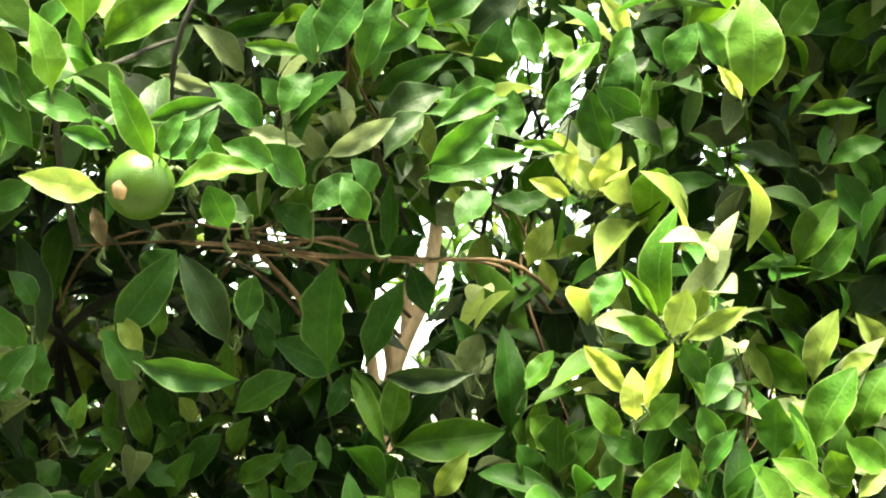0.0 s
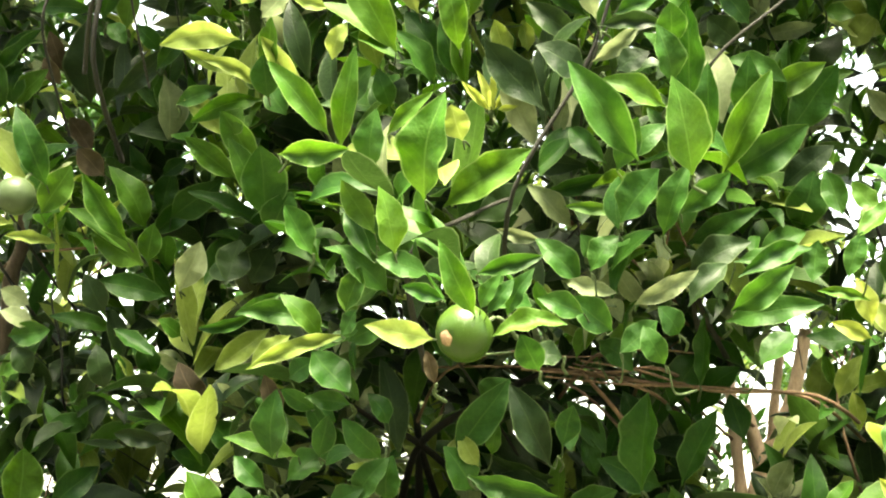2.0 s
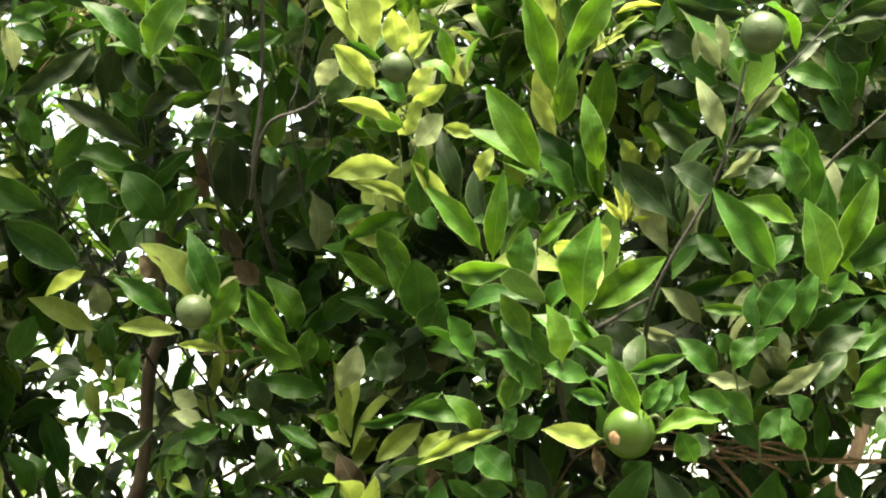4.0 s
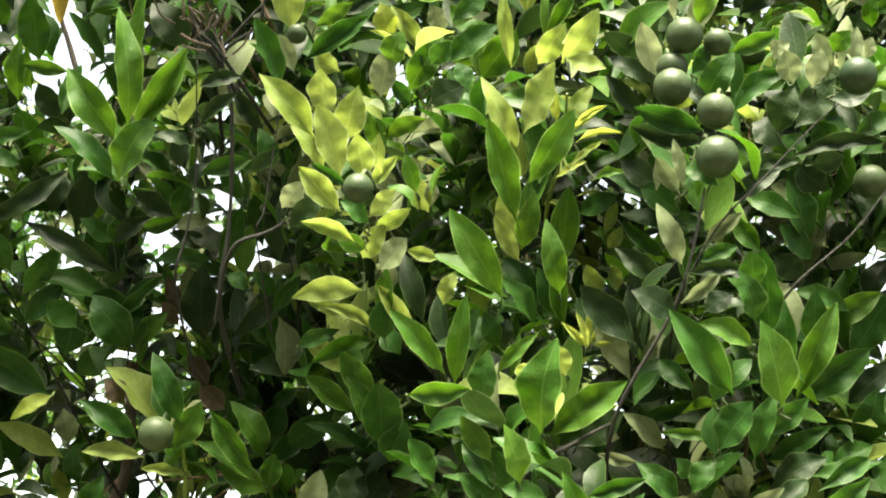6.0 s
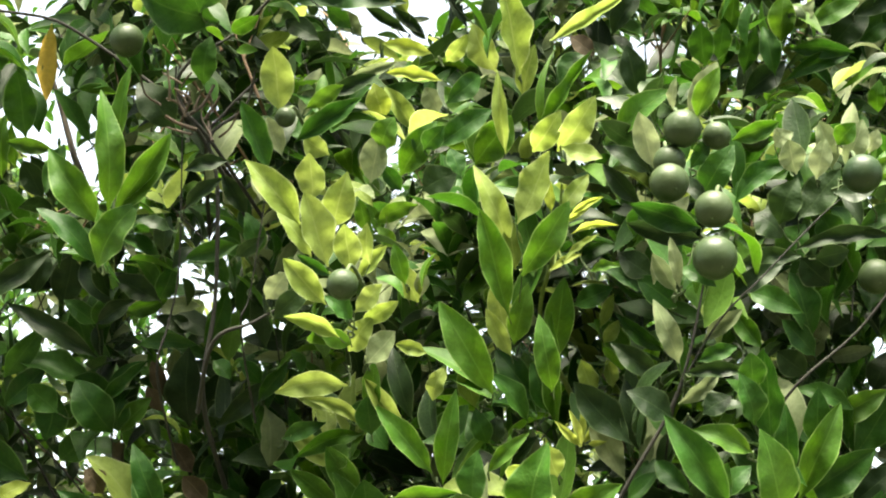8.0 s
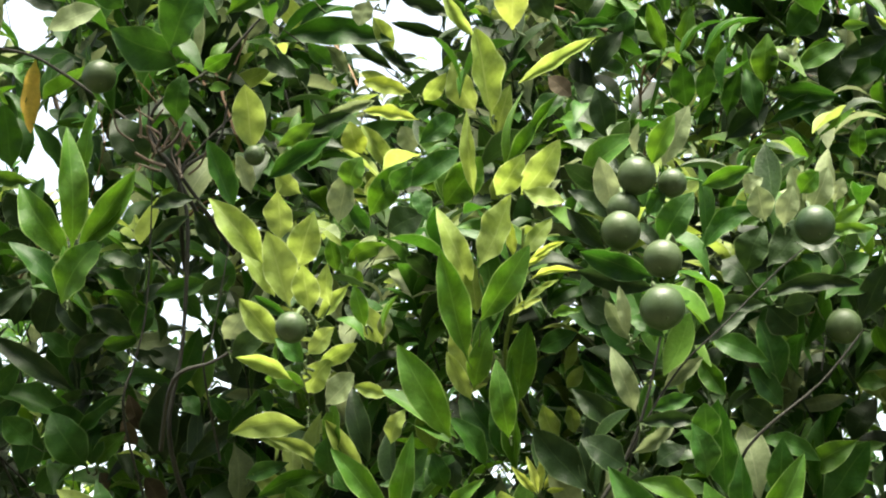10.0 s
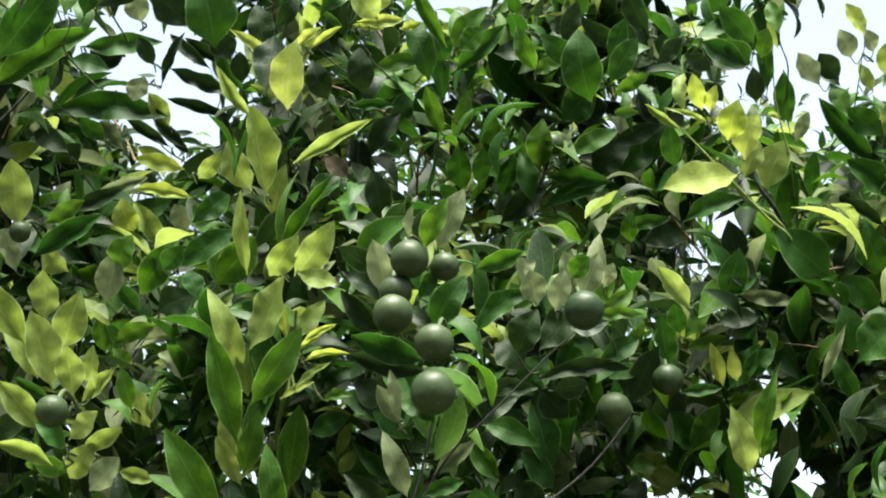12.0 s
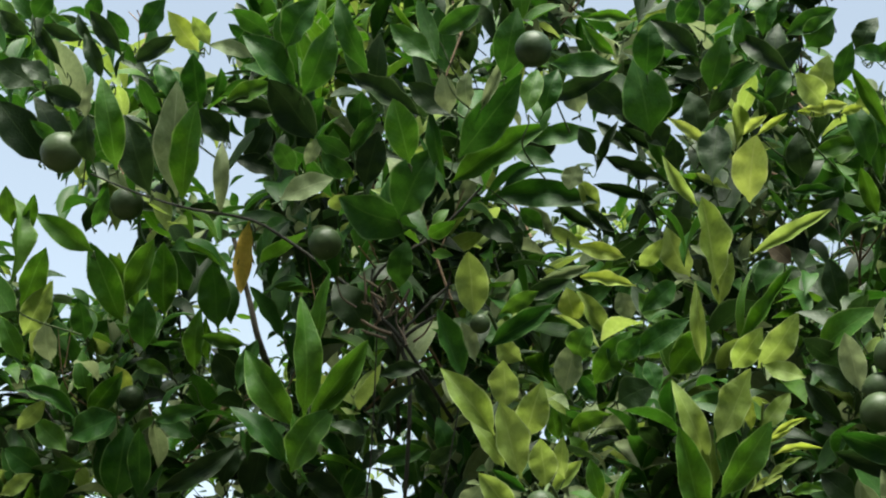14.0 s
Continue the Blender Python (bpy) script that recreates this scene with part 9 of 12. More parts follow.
sprig(RIGHT, [(0.320, 1.487, 1.537), (0.320, 1.452, 1.545), (0.316, 1.428, 1.552), (0.313, 1.410, 1.553)],
      [((0.299, 1.405, 1.568), (0.334, 1.386, 1.639), 0.037, "g", 0),
       ((0.324, 1.391, 1.540), (0.307, 1.375, 1.570), 0.028, "g", 0)], young=True, thick=0.5)
sprig(RIGHT, [(0.350, 1.501, 1.625), (0.339, 1.467, 1.631), (0.334, 1.442, 1.638), (0.331, 1.424, 1.638)],
      [((0.329, 1.413, 1.638), (0.356, 1.400, 1.647), 0.017, "y", 0)], young=True, thick=0.5)
sprig(RIGHT, [(0.358, 1.507, 1.570), (0.348, 1.472, 1.577), (0.346, 1.448, 1.584), (0.343, 1.430, 1.585)],
      [((0.341, 1.418, 1.585), (0.365, 1.401, 1.638), 0.038, "g", 0)], young=True, thick=0.5)
sprig(RIGHT, [(0.278, 1.466, 1.549), (0.271, 1.431, 1.557), (0.265, 1.406, 1.564), (0.263, 1.388, 1.565)],
      [((0.261, 1.377, 1.566), (0.261, 1.359, 1.615), 0.034, "m", 0)], young=True, thick=0.5)
sprig(RIGHT, [(0.312, 1.448, 1.515), (0.313, 1.413, 1.523), (0.307, 1.389, 1.531), (0.304, 1.371, 1.532)],
      [((0.302, 1.359, 1.533), (0.254, 1.343, 1.567), 0.023, "g", 0)], young=True, thick=0.5)
sprig(RIGHT, [(0.373, 1.478, 1.535), (0.364, 1.443, 1.543), (0.361, 1.419, 1.551), (0.358, 1.401, 1.552)],
      [((0.356, 1.389, 1.552), (0.321, 1.375, 1.578), 0.028, "g", 0)], young=True, thick=0.5)
sprig(RIGHT, [(0.403, 1.526, 1.644), (0.393, 1.491, 1.650), (0.384, 1.467, 1.656), (0.380, 1.449, 1.656)],
      [((0.378, 1.437, 1.656), (0.347, 1.422, 1.683), 0.020, "y", 0)], young=True, thick=0.5)
sprig(RIGHT, [(0.338, 1.580, 1.665), (0.326, 1.546, 1.671), (0.325, 1.521, 1.677), (0.322, 1.503, 1.676)],
      [((0.321, 1.492, 1.676), (0.285, 1.475, 1.714), 0.030, "g", 0)], young=True, thick=0.5)
sprig(RIGHT, [(0.282, 1.607, 1.680), (0.267, 1.573, 1.685), (0.269, 1.548, 1.691), (0.267, 1.530, 1.690)],
      [((0.266, 1.518, 1.690), (0.260, 1.499, 1.752), 0.041, "m", 0)], young=True, thick=0.5)
sprig(RIGHT, [(0.367, 1.551, 1.673), (0.359, 1.517, 1.678), (0.359, 1.492, 1.684), (0.356, 1.474, 1.683)],
      [((0.353, 1.463, 1.683), (0.380, 1.453, 1.718), 0.039, "d", 0)], young=True, thick=0.5)
sprig(RIGHT, [(0.215, 1.393, 1.613), (0.199, 1.359, 1.619), (0.202, 1.334, 1.626), (0.200, 1.316, 1.626)],
      [((0.199, 1.304, 1.626), (0.180, 1.288, 1.658), 0.023, "m", 0)], young=True, thick=0.5)
sprig(TREE, [(-0.065, 1.513, 1.585), (-0.056, 1.478, 1.592), (-0.054, 1.453, 1.598), (-0.053, 1.435, 1.599)],
      [((-0.052, 1.410, 1.597), (-0.040, 1.392, 1.652), 0.026, "g", 0),
       ((-0.049, 1.437, 1.588), (0.045, 1.425, 1.596), 0.037, "g", 0),
       ((-0.056, 1.421, 1.613), (-0.081, 1.405, 1.656), 0.011, "g", 0)], young=True, thick=0.5)
sprig(TREE, [(-0.282, 1.506, 1.583), (-0.276, 1.472, 1.590), (-0.277, 1.447, 1.597), (-0.274, 1.429, 1.597)],
      [((-0.256, 1.425, 1.595), (-0.271, 1.408, 1.645), 0.020, "g", 0),
       ((-0.289, 1.412, 1.606), (-0.280, 1.396, 1.645), 0.013, "g", 0),
       ((-0.270, 1.415, 1.591), (-0.292, 1.401, 1.613), 0.017, "g", 0)], young=True, thick=0.5)
sprig(TREE, [(-0.214, 1.505, 1.587), (-0.205, 1.470, 1.594), (-0.205, 1.445, 1.601), (-0.203, 1.428, 1.601)],
      [((-0.216, 1.416, 1.615), (-0.226, 1.402, 1.636), 0.015, "y", 0),
       ((-0.186, 1.415, 1.588), (-0.168, 1.400, 1.617), 0.017, "g", 0)], young=True, thick=0.5)
sprig(TREE, [(-0.175, 1.506, 1.542), (-0.168, 1.471, 1.550), (-0.167, 1.447, 1.557), (-0.165, 1.429, 1.558)],
      [((-0.183, 1.420, 1.564), (-0.141, 1.406, 1.585), 0.020, "g", 0),
       ((-0.144, 1.413, 1.553), (-0.113, 1.399, 1.578), 0.020, "g", 0)], young=True, thick=0.5)
sprig(TREE, [(-0.250, 1.514, 1.550), (-0.243, 1.480, 1.557), (-0.236, 1.455, 1.565), (-0.233, 1.437, 1.565)],
      [((-0.231, 1.426, 1.566), (-0.193, 1.409, 1.604), 0.025, "m", 0)], young=True, thick=0.5)
sprig(RIGHT, [(0.373, 1.536, 1.932), (0.364, 1.502, 1.933), (0.361, 1.478, 1.935), (0.358, 1.461, 1.932)],
      [((0.356, 1.449, 1.930), (0.396, 1.434, 1.953), 0.030, "g", 0)], young=True, thick=0.5)
sprig(RIGHT, [(0.417, 1.573, 1.891), (0.407, 1.539, 1.893), (0.406, 1.515, 1.895), (0.402, 1.497, 1.893)],
      [((0.400, 1.486, 1.891), (0.366, 1.471, 1.913), 0.025, "g", 0)], young=True, thick=0.5)
sprig(RIGHT, [(0.326, 1.483, 1.851), (0.309, 1.449, 1.853), (0.310, 1.424, 1.856), (0.307, 1.407, 1.854)],
      [((0.305, 1.395, 1.853), (0.363, 1.383, 1.854), 0.015, "g", 0)], young=True, thick=0.5)
sprig(RIGHT, [(0.341, 1.516, 1.809), (0.332, 1.481, 1.812), (0.325, 1.457, 1.816), (0.322, 1.439, 1.814)],
      [((0.333, 1.425, 1.813), (0.378, 1.411, 1.830), 0.020, "m", 0),
       ((0.307, 1.429, 1.813), (0.252, 1.421, 1.832), 0.020, "d", 0)], young=True, thick=0.5)
sprig(RIGHT, [(0.249, 1.590, 1.891), (0.248, 1.555, 1.892), (0.242, 1.530, 1.895), (0.240, 1.513, 1.893)],
      [((0.239, 1.501, 1.891), (0.218, 1.491, 1.923), 0.026, "p", 0)], young=True, thick=0.5)
sprig(TREE, [(0.193, 1.427, 1.880), (0.189, 1.392, 1.881), (0.192, 1.367, 1.883), (0.191, 1.350, 1.881)],
      [((0.190, 1.338, 1.879), (0.210, 1.322, 1.918), 0.027, "m", 0)], young=True, thick=0.5)
sprig(RIGHT, [(0.241, 1.394, 1.876), (0.228, 1.360, 1.877), (0.231, 1.335, 1.879), (0.229, 1.318, 1.877)],
      [((0.227, 1.306, 1.875), (0.208, 1.290, 1.911), 0.021, "m", 0)], young=True, thick=0.5)
sprig(RIGHT, [(0.336, 1.537, 1.766), (0.336, 1.502, 1.770), (0.328, 1.478, 1.774), (0.325, 1.460, 1.773)],
      [((0.323, 1.448, 1.772), (0.302, 1.438, 1.813), 0.034, "d", 0)], young=True, thick=0.5)
sprig(RIGHT, [(0.396, 1.527, 1.770), (0.381, 1.492, 1.774), (0.380, 1.468, 1.778), (0.377, 1.450, 1.777)],
      [((0.368, 1.435, 1.759), (0.337, 1.418, 1.804), 0.029, "m", 0),
       ((0.382, 1.441, 1.793), (0.349, 1.425, 1.829), 0.024, "m", 0)], young=True, thick=0.5)
sprig(TREE, [(-0.316, 1.381, 1.597), (-0.301, 1.347, 1.604), (-0.297, 1.322, 1.611), (-0.293, 1.305, 1.611)],
      [((-0.291, 1.293, 1.611), (-0.278, 1.278, 1.638), 0.014, "g", 0)], young=True, thick=0.5)
sprig(TREE, [(-0.368, 1.498, 1.570), (-0.366, 1.464, 1.577), (-0.356, 1.439, 1.584), (-0.352, 1.422, 1.585)],
      [((-0.350, 1.410, 1.585), (-0.366, 1.395, 1.611), 0.020, "m", 0)], young=True, thick=0.5)
sprig(TREE, [(-0.336, 1.500, 1.549), (-0.320, 1.466, 1.556), (-0.320, 1.442, 1.564), (-0.317, 1.424, 1.565)],
      [((-0.314, 1.412, 1.565), (-0.281, 1.397, 1.594), 0.015, "g", 0)], young=True, thick=0.5)
sprig(TREE, [(-0.258, 1.502, 1.535), (-0.243, 1.467, 1.543), (-0.244, 1.442, 1.550), (-0.241, 1.425, 1.551)],
      [((-0.239, 1.413, 1.552), (-0.215, 1.397, 1.591), 0.020, "g", 0)], young=True, thick=0.5)
sprig(RIGHT, [(0.195, 1.387, 1.540), (0.202, 1.352, 1.548), (0.196, 1.328, 1.555), (0.195, 1.310, 1.556)],
      [((0.194, 1.298, 1.557), (0.215, 1.282, 1.592), 0.017, "m", 0)], young=True, thick=0.5)
sprig(TREE, [(-0.027, 1.519, 1.526), (-0.017, 1.484, 1.535), (-0.018, 1.459, 1.542), (-0.017, 1.441, 1.543)],
      [((-0.017, 1.429, 1.544), (0.013, 1.413, 1.581), 0.022, "y", 0)], young=True, thick=0.5)
sprig(TREE, [(-0.059, 1.428, 2.635), (-0.051, 1.398, 2.623), (-0.052, 1.376, 2.617), (-0.052, 1.360, 2.608)],
      [((-0.051, 1.350, 2.602), (-0.016, 1.320, 2.668), 0.011, "m", 0)], young=True, thick=0.5)
sprig(TREE, [(-0.017, 1.548, 2.650), (-0.012, 1.518, 2.639), (-0.013, 1.496, 2.633), (-0.013, 1.480, 2.625)],
      [((-0.012, 1.470, 2.619), (-0.060, 1.452, 2.607), 0.023, "d", 0)], young=True, thick=0.5)
sprig(TREE, [(-0.150, 1.327, 2.604), (-0.154, 1.297, 2.592), (-0.145, 1.276, 2.586), (-0.143, 1.260, 2.577)],
      [((-0.142, 1.250, 2.571), (-0.120, 1.227, 2.611), 0.021, "m", 0)], young=True, thick=0.5)
sprig(TREE, [(-0.403, 1.282, 1.996), (-0.392, 1.249, 1.994), (-0.383, 1.225, 1.995), (-0.378, 1.208, 1.991)],
      [((-0.375, 1.197, 1.989), (-0.408, 1.169, 2.040), 0.019, "y", 0)], young=True, thick=0.5)
sprig(TREE, [(-0.366, 1.281, 1.983), (-0.355, 1.248, 1.982), (-0.348, 1.224, 1.983), (-0.343, 1.207, 1.979)],
      [((-0.340, 1.196, 1.977), (-0.311, 1.184, 2.012), 0.028, "m", 0)], young=True, thick=0.5)
sprig(TREE, [(-0.322, 1.232, 1.915), (-0.304, 1.198, 1.915), (-0.304, 1.174, 1.916), (-0.299, 1.157, 1.913)],
      [((-0.297, 1.145, 1.911), (-0.289, 1.127, 1.958), 0.027, "m", 0)], young=True, thick=0.5)
sprig(TREE, [(-0.481, 1.422, 1.896), (-0.467, 1.389, 1.897), (-0.463, 1.365, 1.899), (-0.457, 1.348, 1.897)],
      [((-0.454, 1.337, 1.895), (-0.529, 1.303, 1.932), 0.017, "m", 0)], young=True, thick=0.5)
sprig(TREE, [(-0.380, 1.234, 1.840), (-0.365, 1.201, 1.842), (-0.356, 1.177, 1.845), (-0.351, 1.159, 1.843)],
      [((-0.348, 1.148, 1.841), (-0.365, 1.126, 1.880), 0.022, "m", 0)], young=True, thick=0.5)
sprig(TREE, [(0.045, 1.521, 2.038), (0.040, 1.487, 2.037), (0.040, 1.463, 2.037), (0.040, 1.445, 2.033)],
      [((0.040, 1.433, 2.031), (0.095, 1.430, 2.049), 0.017, "g", 0)], young=True, thick=0.5)
sprig(TREE, [(0.184, 1.662, 2.024), (0.180, 1.628, 2.023), (0.181, 1.603, 2.025), (0.180, 1.586, 2.021)],
      [((0.179, 1.574, 2.019), (0.214, 1.560, 2.075), 0.033, "g", 0)], young=True, thick=0.5)
sprig(TREE, [(0.169, 1.437, 1.915), (0.163, 1.402, 1.915), (0.161, 1.378, 1.917), (0.160, 1.360, 1.915)],
      [((0.159, 1.348, 1.913), (0.135, 1.326, 1.943), 0.017, "y", 0)], young=True, thick=0.5)
sprig(TREE, [(0.137, 1.561, 2.008), (0.139, 1.526, 2.007), (0.138, 1.502, 2.009), (0.137, 1.484, 2.005)],
      [((0.137, 1.472, 2.003), (0.105, 1.454, 2.037), 0.022, "p", 0)], young=True, thick=0.5)
sprig(RIGHT, [(0.218, 1.552, 1.919), (0.212, 1.517, 1.919), (0.213, 1.492, 1.922), (0.211, 1.475, 1.919)],
      [((0.210, 1.463, 1.917), (0.183, 1.441, 1.942), 0.031, "m", 0)], young=True, thick=0.5)
sprig(TREE, [(0.208, 1.540, 1.972), (0.198, 1.506, 1.972), (0.199, 1.481, 1.974), (0.198, 1.464, 1.970)],
      [((0.197, 1.452, 1.968), (0.185, 1.433, 1.993), 0.013, "Y", 0)], young=True, thick=0.5)
sprig(TREE, [(-0.230, 1.144, 1.717), (-0.231, 1.109, 1.721), (-0.222, 1.085, 1.726), (-0.219, 1.067, 1.725)],
      [((-0.216, 1.055, 1.724), (-0.220, 1.044, 1.749), 0.011, "w", 0)], young=True, thick=0.5)
sprig(TREE, [(-0.413, 1.344, 1.665), (-0.407, 1.310, 1.670), (-0.403, 1.286, 1.676), (-0.398, 1.269, 1.676)],
      [((-0.394, 1.257, 1.676), (-0.455, 1.229, 1.693), 0.020, "g", 0)], young=True, thick=0.5)
sprig(TREE, [(-0.382, 1.297, 1.663), (-0.368, 1.263, 1.669), (-0.367, 1.239, 1.674), (-0.362, 1.222, 1.674)],
      [((-0.359, 1.210, 1.674), (-0.346, 1.195, 1.709), 0.021, "m", 0)], young=True, thick=0.5)
sprig(TREE, [(-0.357, 1.288, 1.711), (-0.340, 1.254, 1.715), (-0.336, 1.230, 1.720), (-0.332, 1.213, 1.719)],
      [((-0.329, 1.201, 1.719), (-0.362, 1.181, 1.724), 0.018, "m", 0)], young=True, thick=0.5)
sprig(TREE, [(-0.003, 1.513, 2.106), (0.005, 1.479, 2.103), (0.006, 1.455, 2.103), (0.006, 1.437, 2.098)],
      [((0.005, 1.439, 2.090), (0.061, 1.444, 2.100), 0.017, "p", 0),
       ((-0.004, 1.420, 2.082), (0.017, 1.404, 2.124), 0.023, "p", 0),
       ((0.020, 1.417, 2.113), (0.047, 1.416, 2.127), 0.025, "d", 0)], young=True, thick=0.5)
sprig(TREE, [(-0.080, 1.341, 2.115), (-0.068, 1.307, 2.111), (-0.069, 1.283, 2.110), (-0.068, 1.266, 2.105)],
      [((-0.067, 1.255, 2.102), (-0.043, 1.260, 2.066), 0.021, "g", 0)], young=True, thick=0.5)
sprig(TREE, [(-0.100, 1.268, 2.067), (-0.100, 1.234, 2.064), (-0.093, 1.210, 2.063), (-0.091, 1.193, 2.059)],
      [((-0.090, 1.182, 2.056), (-0.051, 1.176, 2.083), 0.016, "p", 0)], young=True, thick=0.5)
sprig(TREE, [(-0.176, 1.373, 2.079), (-0.177, 1.339, 2.076), (-0.175, 1.315, 2.076), (-0.173, 1.298, 2.071)],
      [((-0.171, 1.287, 2.068), (-0.200, 1.253, 2.103), 0.023, "g", 0)], young=True, thick=0.5)
sprig(TREE, [(0.101, 1.606, 2.121), (0.106, 1.572, 2.119), (0.106, 1.547, 2.118), (0.105, 1.530, 2.114)],
      [((0.125, 1.534, 2.112), (0.062, 1.497, 2.131), 0.034, "y", 0),
       ((0.091, 1.515, 2.096), (0.117, 1.497, 2.123), 0.029, "y", 0),
       ((0.099, 1.506, 2.125), (0.064, 1.486, 2.129), 0.017, "g", 0)], young=True, thick=0.5)
sprig(TREE, [(-0.015, 1.393, 2.058), (-0.012, 1.359, 2.056), (-0.006, 1.335, 2.056), (-0.006, 1.318, 2.051)],
      [((-0.017, 1.305, 2.033), (0.038, 1.313, 2.013), 0.019, "m", 0),
       ((0.005, 1.309, 2.065), (-0.022, 1.283, 2.097), 0.023, "m", 0),
       ((-0.004, 1.304, 2.047), (-0.030, 1.288, 2.067), 0.029, "d", 0)], young=True, thick=0.5)
sprig(TREE, [(0.008, 1.439, 2.016), (0.004, 1.404, 2.015), (0.011, 1.380, 2.016), (0.011, 1.362, 2.012)],
      [((0.012, 1.351, 2.009), (0.071, 1.344, 2.035), 0.027, "g", 0)], young=True, thick=0.5)
sprig(TREE, [(0.078, 1.522, 2.401), (0.074, 1.490, 2.394), (0.075, 1.467, 2.390), (0.075, 1.450, 2.383)],
      [((0.075, 1.439, 2.378), (0.129, 1.439, 2.382), 0.016, "m", 0)], young=True, thick=0.5)
sprig(TREE, [(0.097, 1.589, 2.403), (0.096, 1.557, 2.396), (0.098, 1.534, 2.393), (0.097, 1.517, 2.386)],
      [((0.097, 1.506, 2.381), (0.151, 1.509, 2.393), 0.031, "d", 0)], young=True, thick=0.5)
sprig(TREE, [(-0.202, 1.469, 2.484), (-0.199, 1.437, 2.475), (-0.197, 1.415, 2.470), (-0.194, 1.399, 2.463)],
      [((-0.193, 1.388, 2.458), (-0.157, 1.375, 2.505), 0.025, "d", 0)], young=True, thick=0.5)
sprig(TREE, [(-0.159, 1.304, 2.341), (-0.155, 1.272, 2.333), (-0.148, 1.250, 2.329), (-0.146, 1.233, 2.322)],
      [((-0.144, 1.222, 2.317), (-0.150, 1.198, 2.363), 0.027, "d", 0)], young=True, thick=0.5)
sprig(RIGHT, [(0.282, 1.578, 2.424), (0.276, 1.546, 2.416), (0.272, 1.523, 2.413), (0.270, 1.507, 2.406)],
      [((0.255, 1.499, 2.387), (0.265, 1.468, 2.440), 0.028, "m", 0),
       ((0.283, 1.493, 2.416), (0.289, 1.465, 2.459), 0.019, "m", 0)], young=True, thick=0.5)
sprig(RIGHT, [(0.295, 1.491, 2.313), (0.295, 1.458, 2.306), (0.293, 1.435, 2.304), (0.290, 1.418, 2.297)],
      [((0.289, 1.407, 2.293), (0.233, 1.370, 2.336), 0.046, "m", 0)], young=True, thick=0.5)
sprig(RIGHT, [(0.321, 1.549, 2.328), (0.316, 1.516, 2.321), (0.318, 1.493, 2.319), (0.315, 1.477, 2.313)],
      [((0.301, 1.468, 2.307), (0.333, 1.449, 2.358), 0.036, "d", 0),
       ((0.326, 1.462, 2.310), (0.366, 1.464, 2.289), 0.027, "m", 0)], young=True, thick=0.5)
sprig(RIGHT, [(0.362, 1.545, 2.327), (0.362, 1.512, 2.320), (0.355, 1.489, 2.318), (0.352, 1.472, 2.312)],
      [((0.350, 1.461, 2.307), (0.331, 1.427, 2.359), 0.036, "m", 0)], young=True, thick=0.5)
sprig(RIGHT, [(0.384, 1.570, 2.429), (0.384, 1.538, 2.421), (0.380, 1.516, 2.418), (0.377, 1.499, 2.411)],
      [((0.375, 1.488, 2.406), (0.321, 1.454, 2.442), 0.031, "m", 0)], young=True, thick=0.5)
sprig(RIGHT, [(0.377, 1.557, 2.480), (0.365, 1.526, 2.472), (0.366, 1.503, 2.468), (0.363, 1.487, 2.461)],
      [((0.355, 1.486, 2.447), (0.297, 1.441, 2.512), 0.026, "m", 0),
       ((0.368, 1.466, 2.464), (0.404, 1.446, 2.501), 0.028, "m", 0)], young=True, thick=0.5)
sprig(RIGHT, [(0.384, 1.544, 2.495), (0.370, 1.513, 2.487), (0.370, 1.491, 2.482), (0.367, 1.474, 2.475)],
      [((0.365, 1.464, 2.470), (0.380, 1.437, 2.516), 0.016, "y", 0)], young=True, thick=0.5)
sprig(RIGHT, [(0.238, 1.483, 2.529), (0.243, 1.452, 2.520), (0.237, 1.430, 2.515), (0.235, 1.414, 2.507)],
      [((0.241, 1.407, 2.509), (0.241, 1.375, 2.563), 0.019, "m", 0),
       ((0.228, 1.399, 2.493), (0.227, 1.380, 2.527), 0.022, "d", 0)], young=True, thick=0.5)
sprig(TREE, [(0.161, 1.451, 2.564), (0.157, 1.420, 2.554), (0.156, 1.398, 2.548), (0.155, 1.382, 2.540)],
      [((0.154, 1.372, 2.534), (0.199, 1.370, 2.541), 0.026, "d", 0)], young=True, thick=0.5)
sprig(RIGHT, [(0.325, 1.506, 2.550), (0.314, 1.475, 2.541), (0.313, 1.453, 2.535), (0.311, 1.437, 2.527)],
      [((0.298, 1.419, 2.516), (0.277, 1.398, 2.548), 0.022, "p", 0),
       ((0.320, 1.434, 2.528), (0.300, 1.415, 2.553), 0.027, "d", 0)], young=True, thick=0.5)
sprig(RIGHT, [(0.277, 1.555, 2.513), (0.270, 1.523, 2.504), (0.271, 1.501, 2.499), (0.269, 1.485, 2.492)],
      [((0.264, 1.469, 2.495), (0.261, 1.438, 2.545), 0.026, "m", 0),
       ((0.271, 1.478, 2.478), (0.287, 1.464, 2.507), 0.016, "p", 0)], young=True, thick=0.5)
sprig(RIGHT, [(0.246, 1.550, 2.444), (0.236, 1.518, 2.436), (0.236, 1.496, 2.432), (0.234, 1.479, 2.425)],
      [((0.233, 1.468, 2.420), (0.258, 1.443, 2.466), 0.037, "y", 0)], young=True, thick=0.5)
sprig(TREE, [(0.139, 1.469, 2.379), (0.141, 1.436, 2.371), (0.143, 1.413, 2.368), (0.142, 1.397, 2.361)],
      [((0.141, 1.386, 2.356), (0.206, 1.376, 2.377), 0.021, "m", 0)], young=True, thick=0.5)
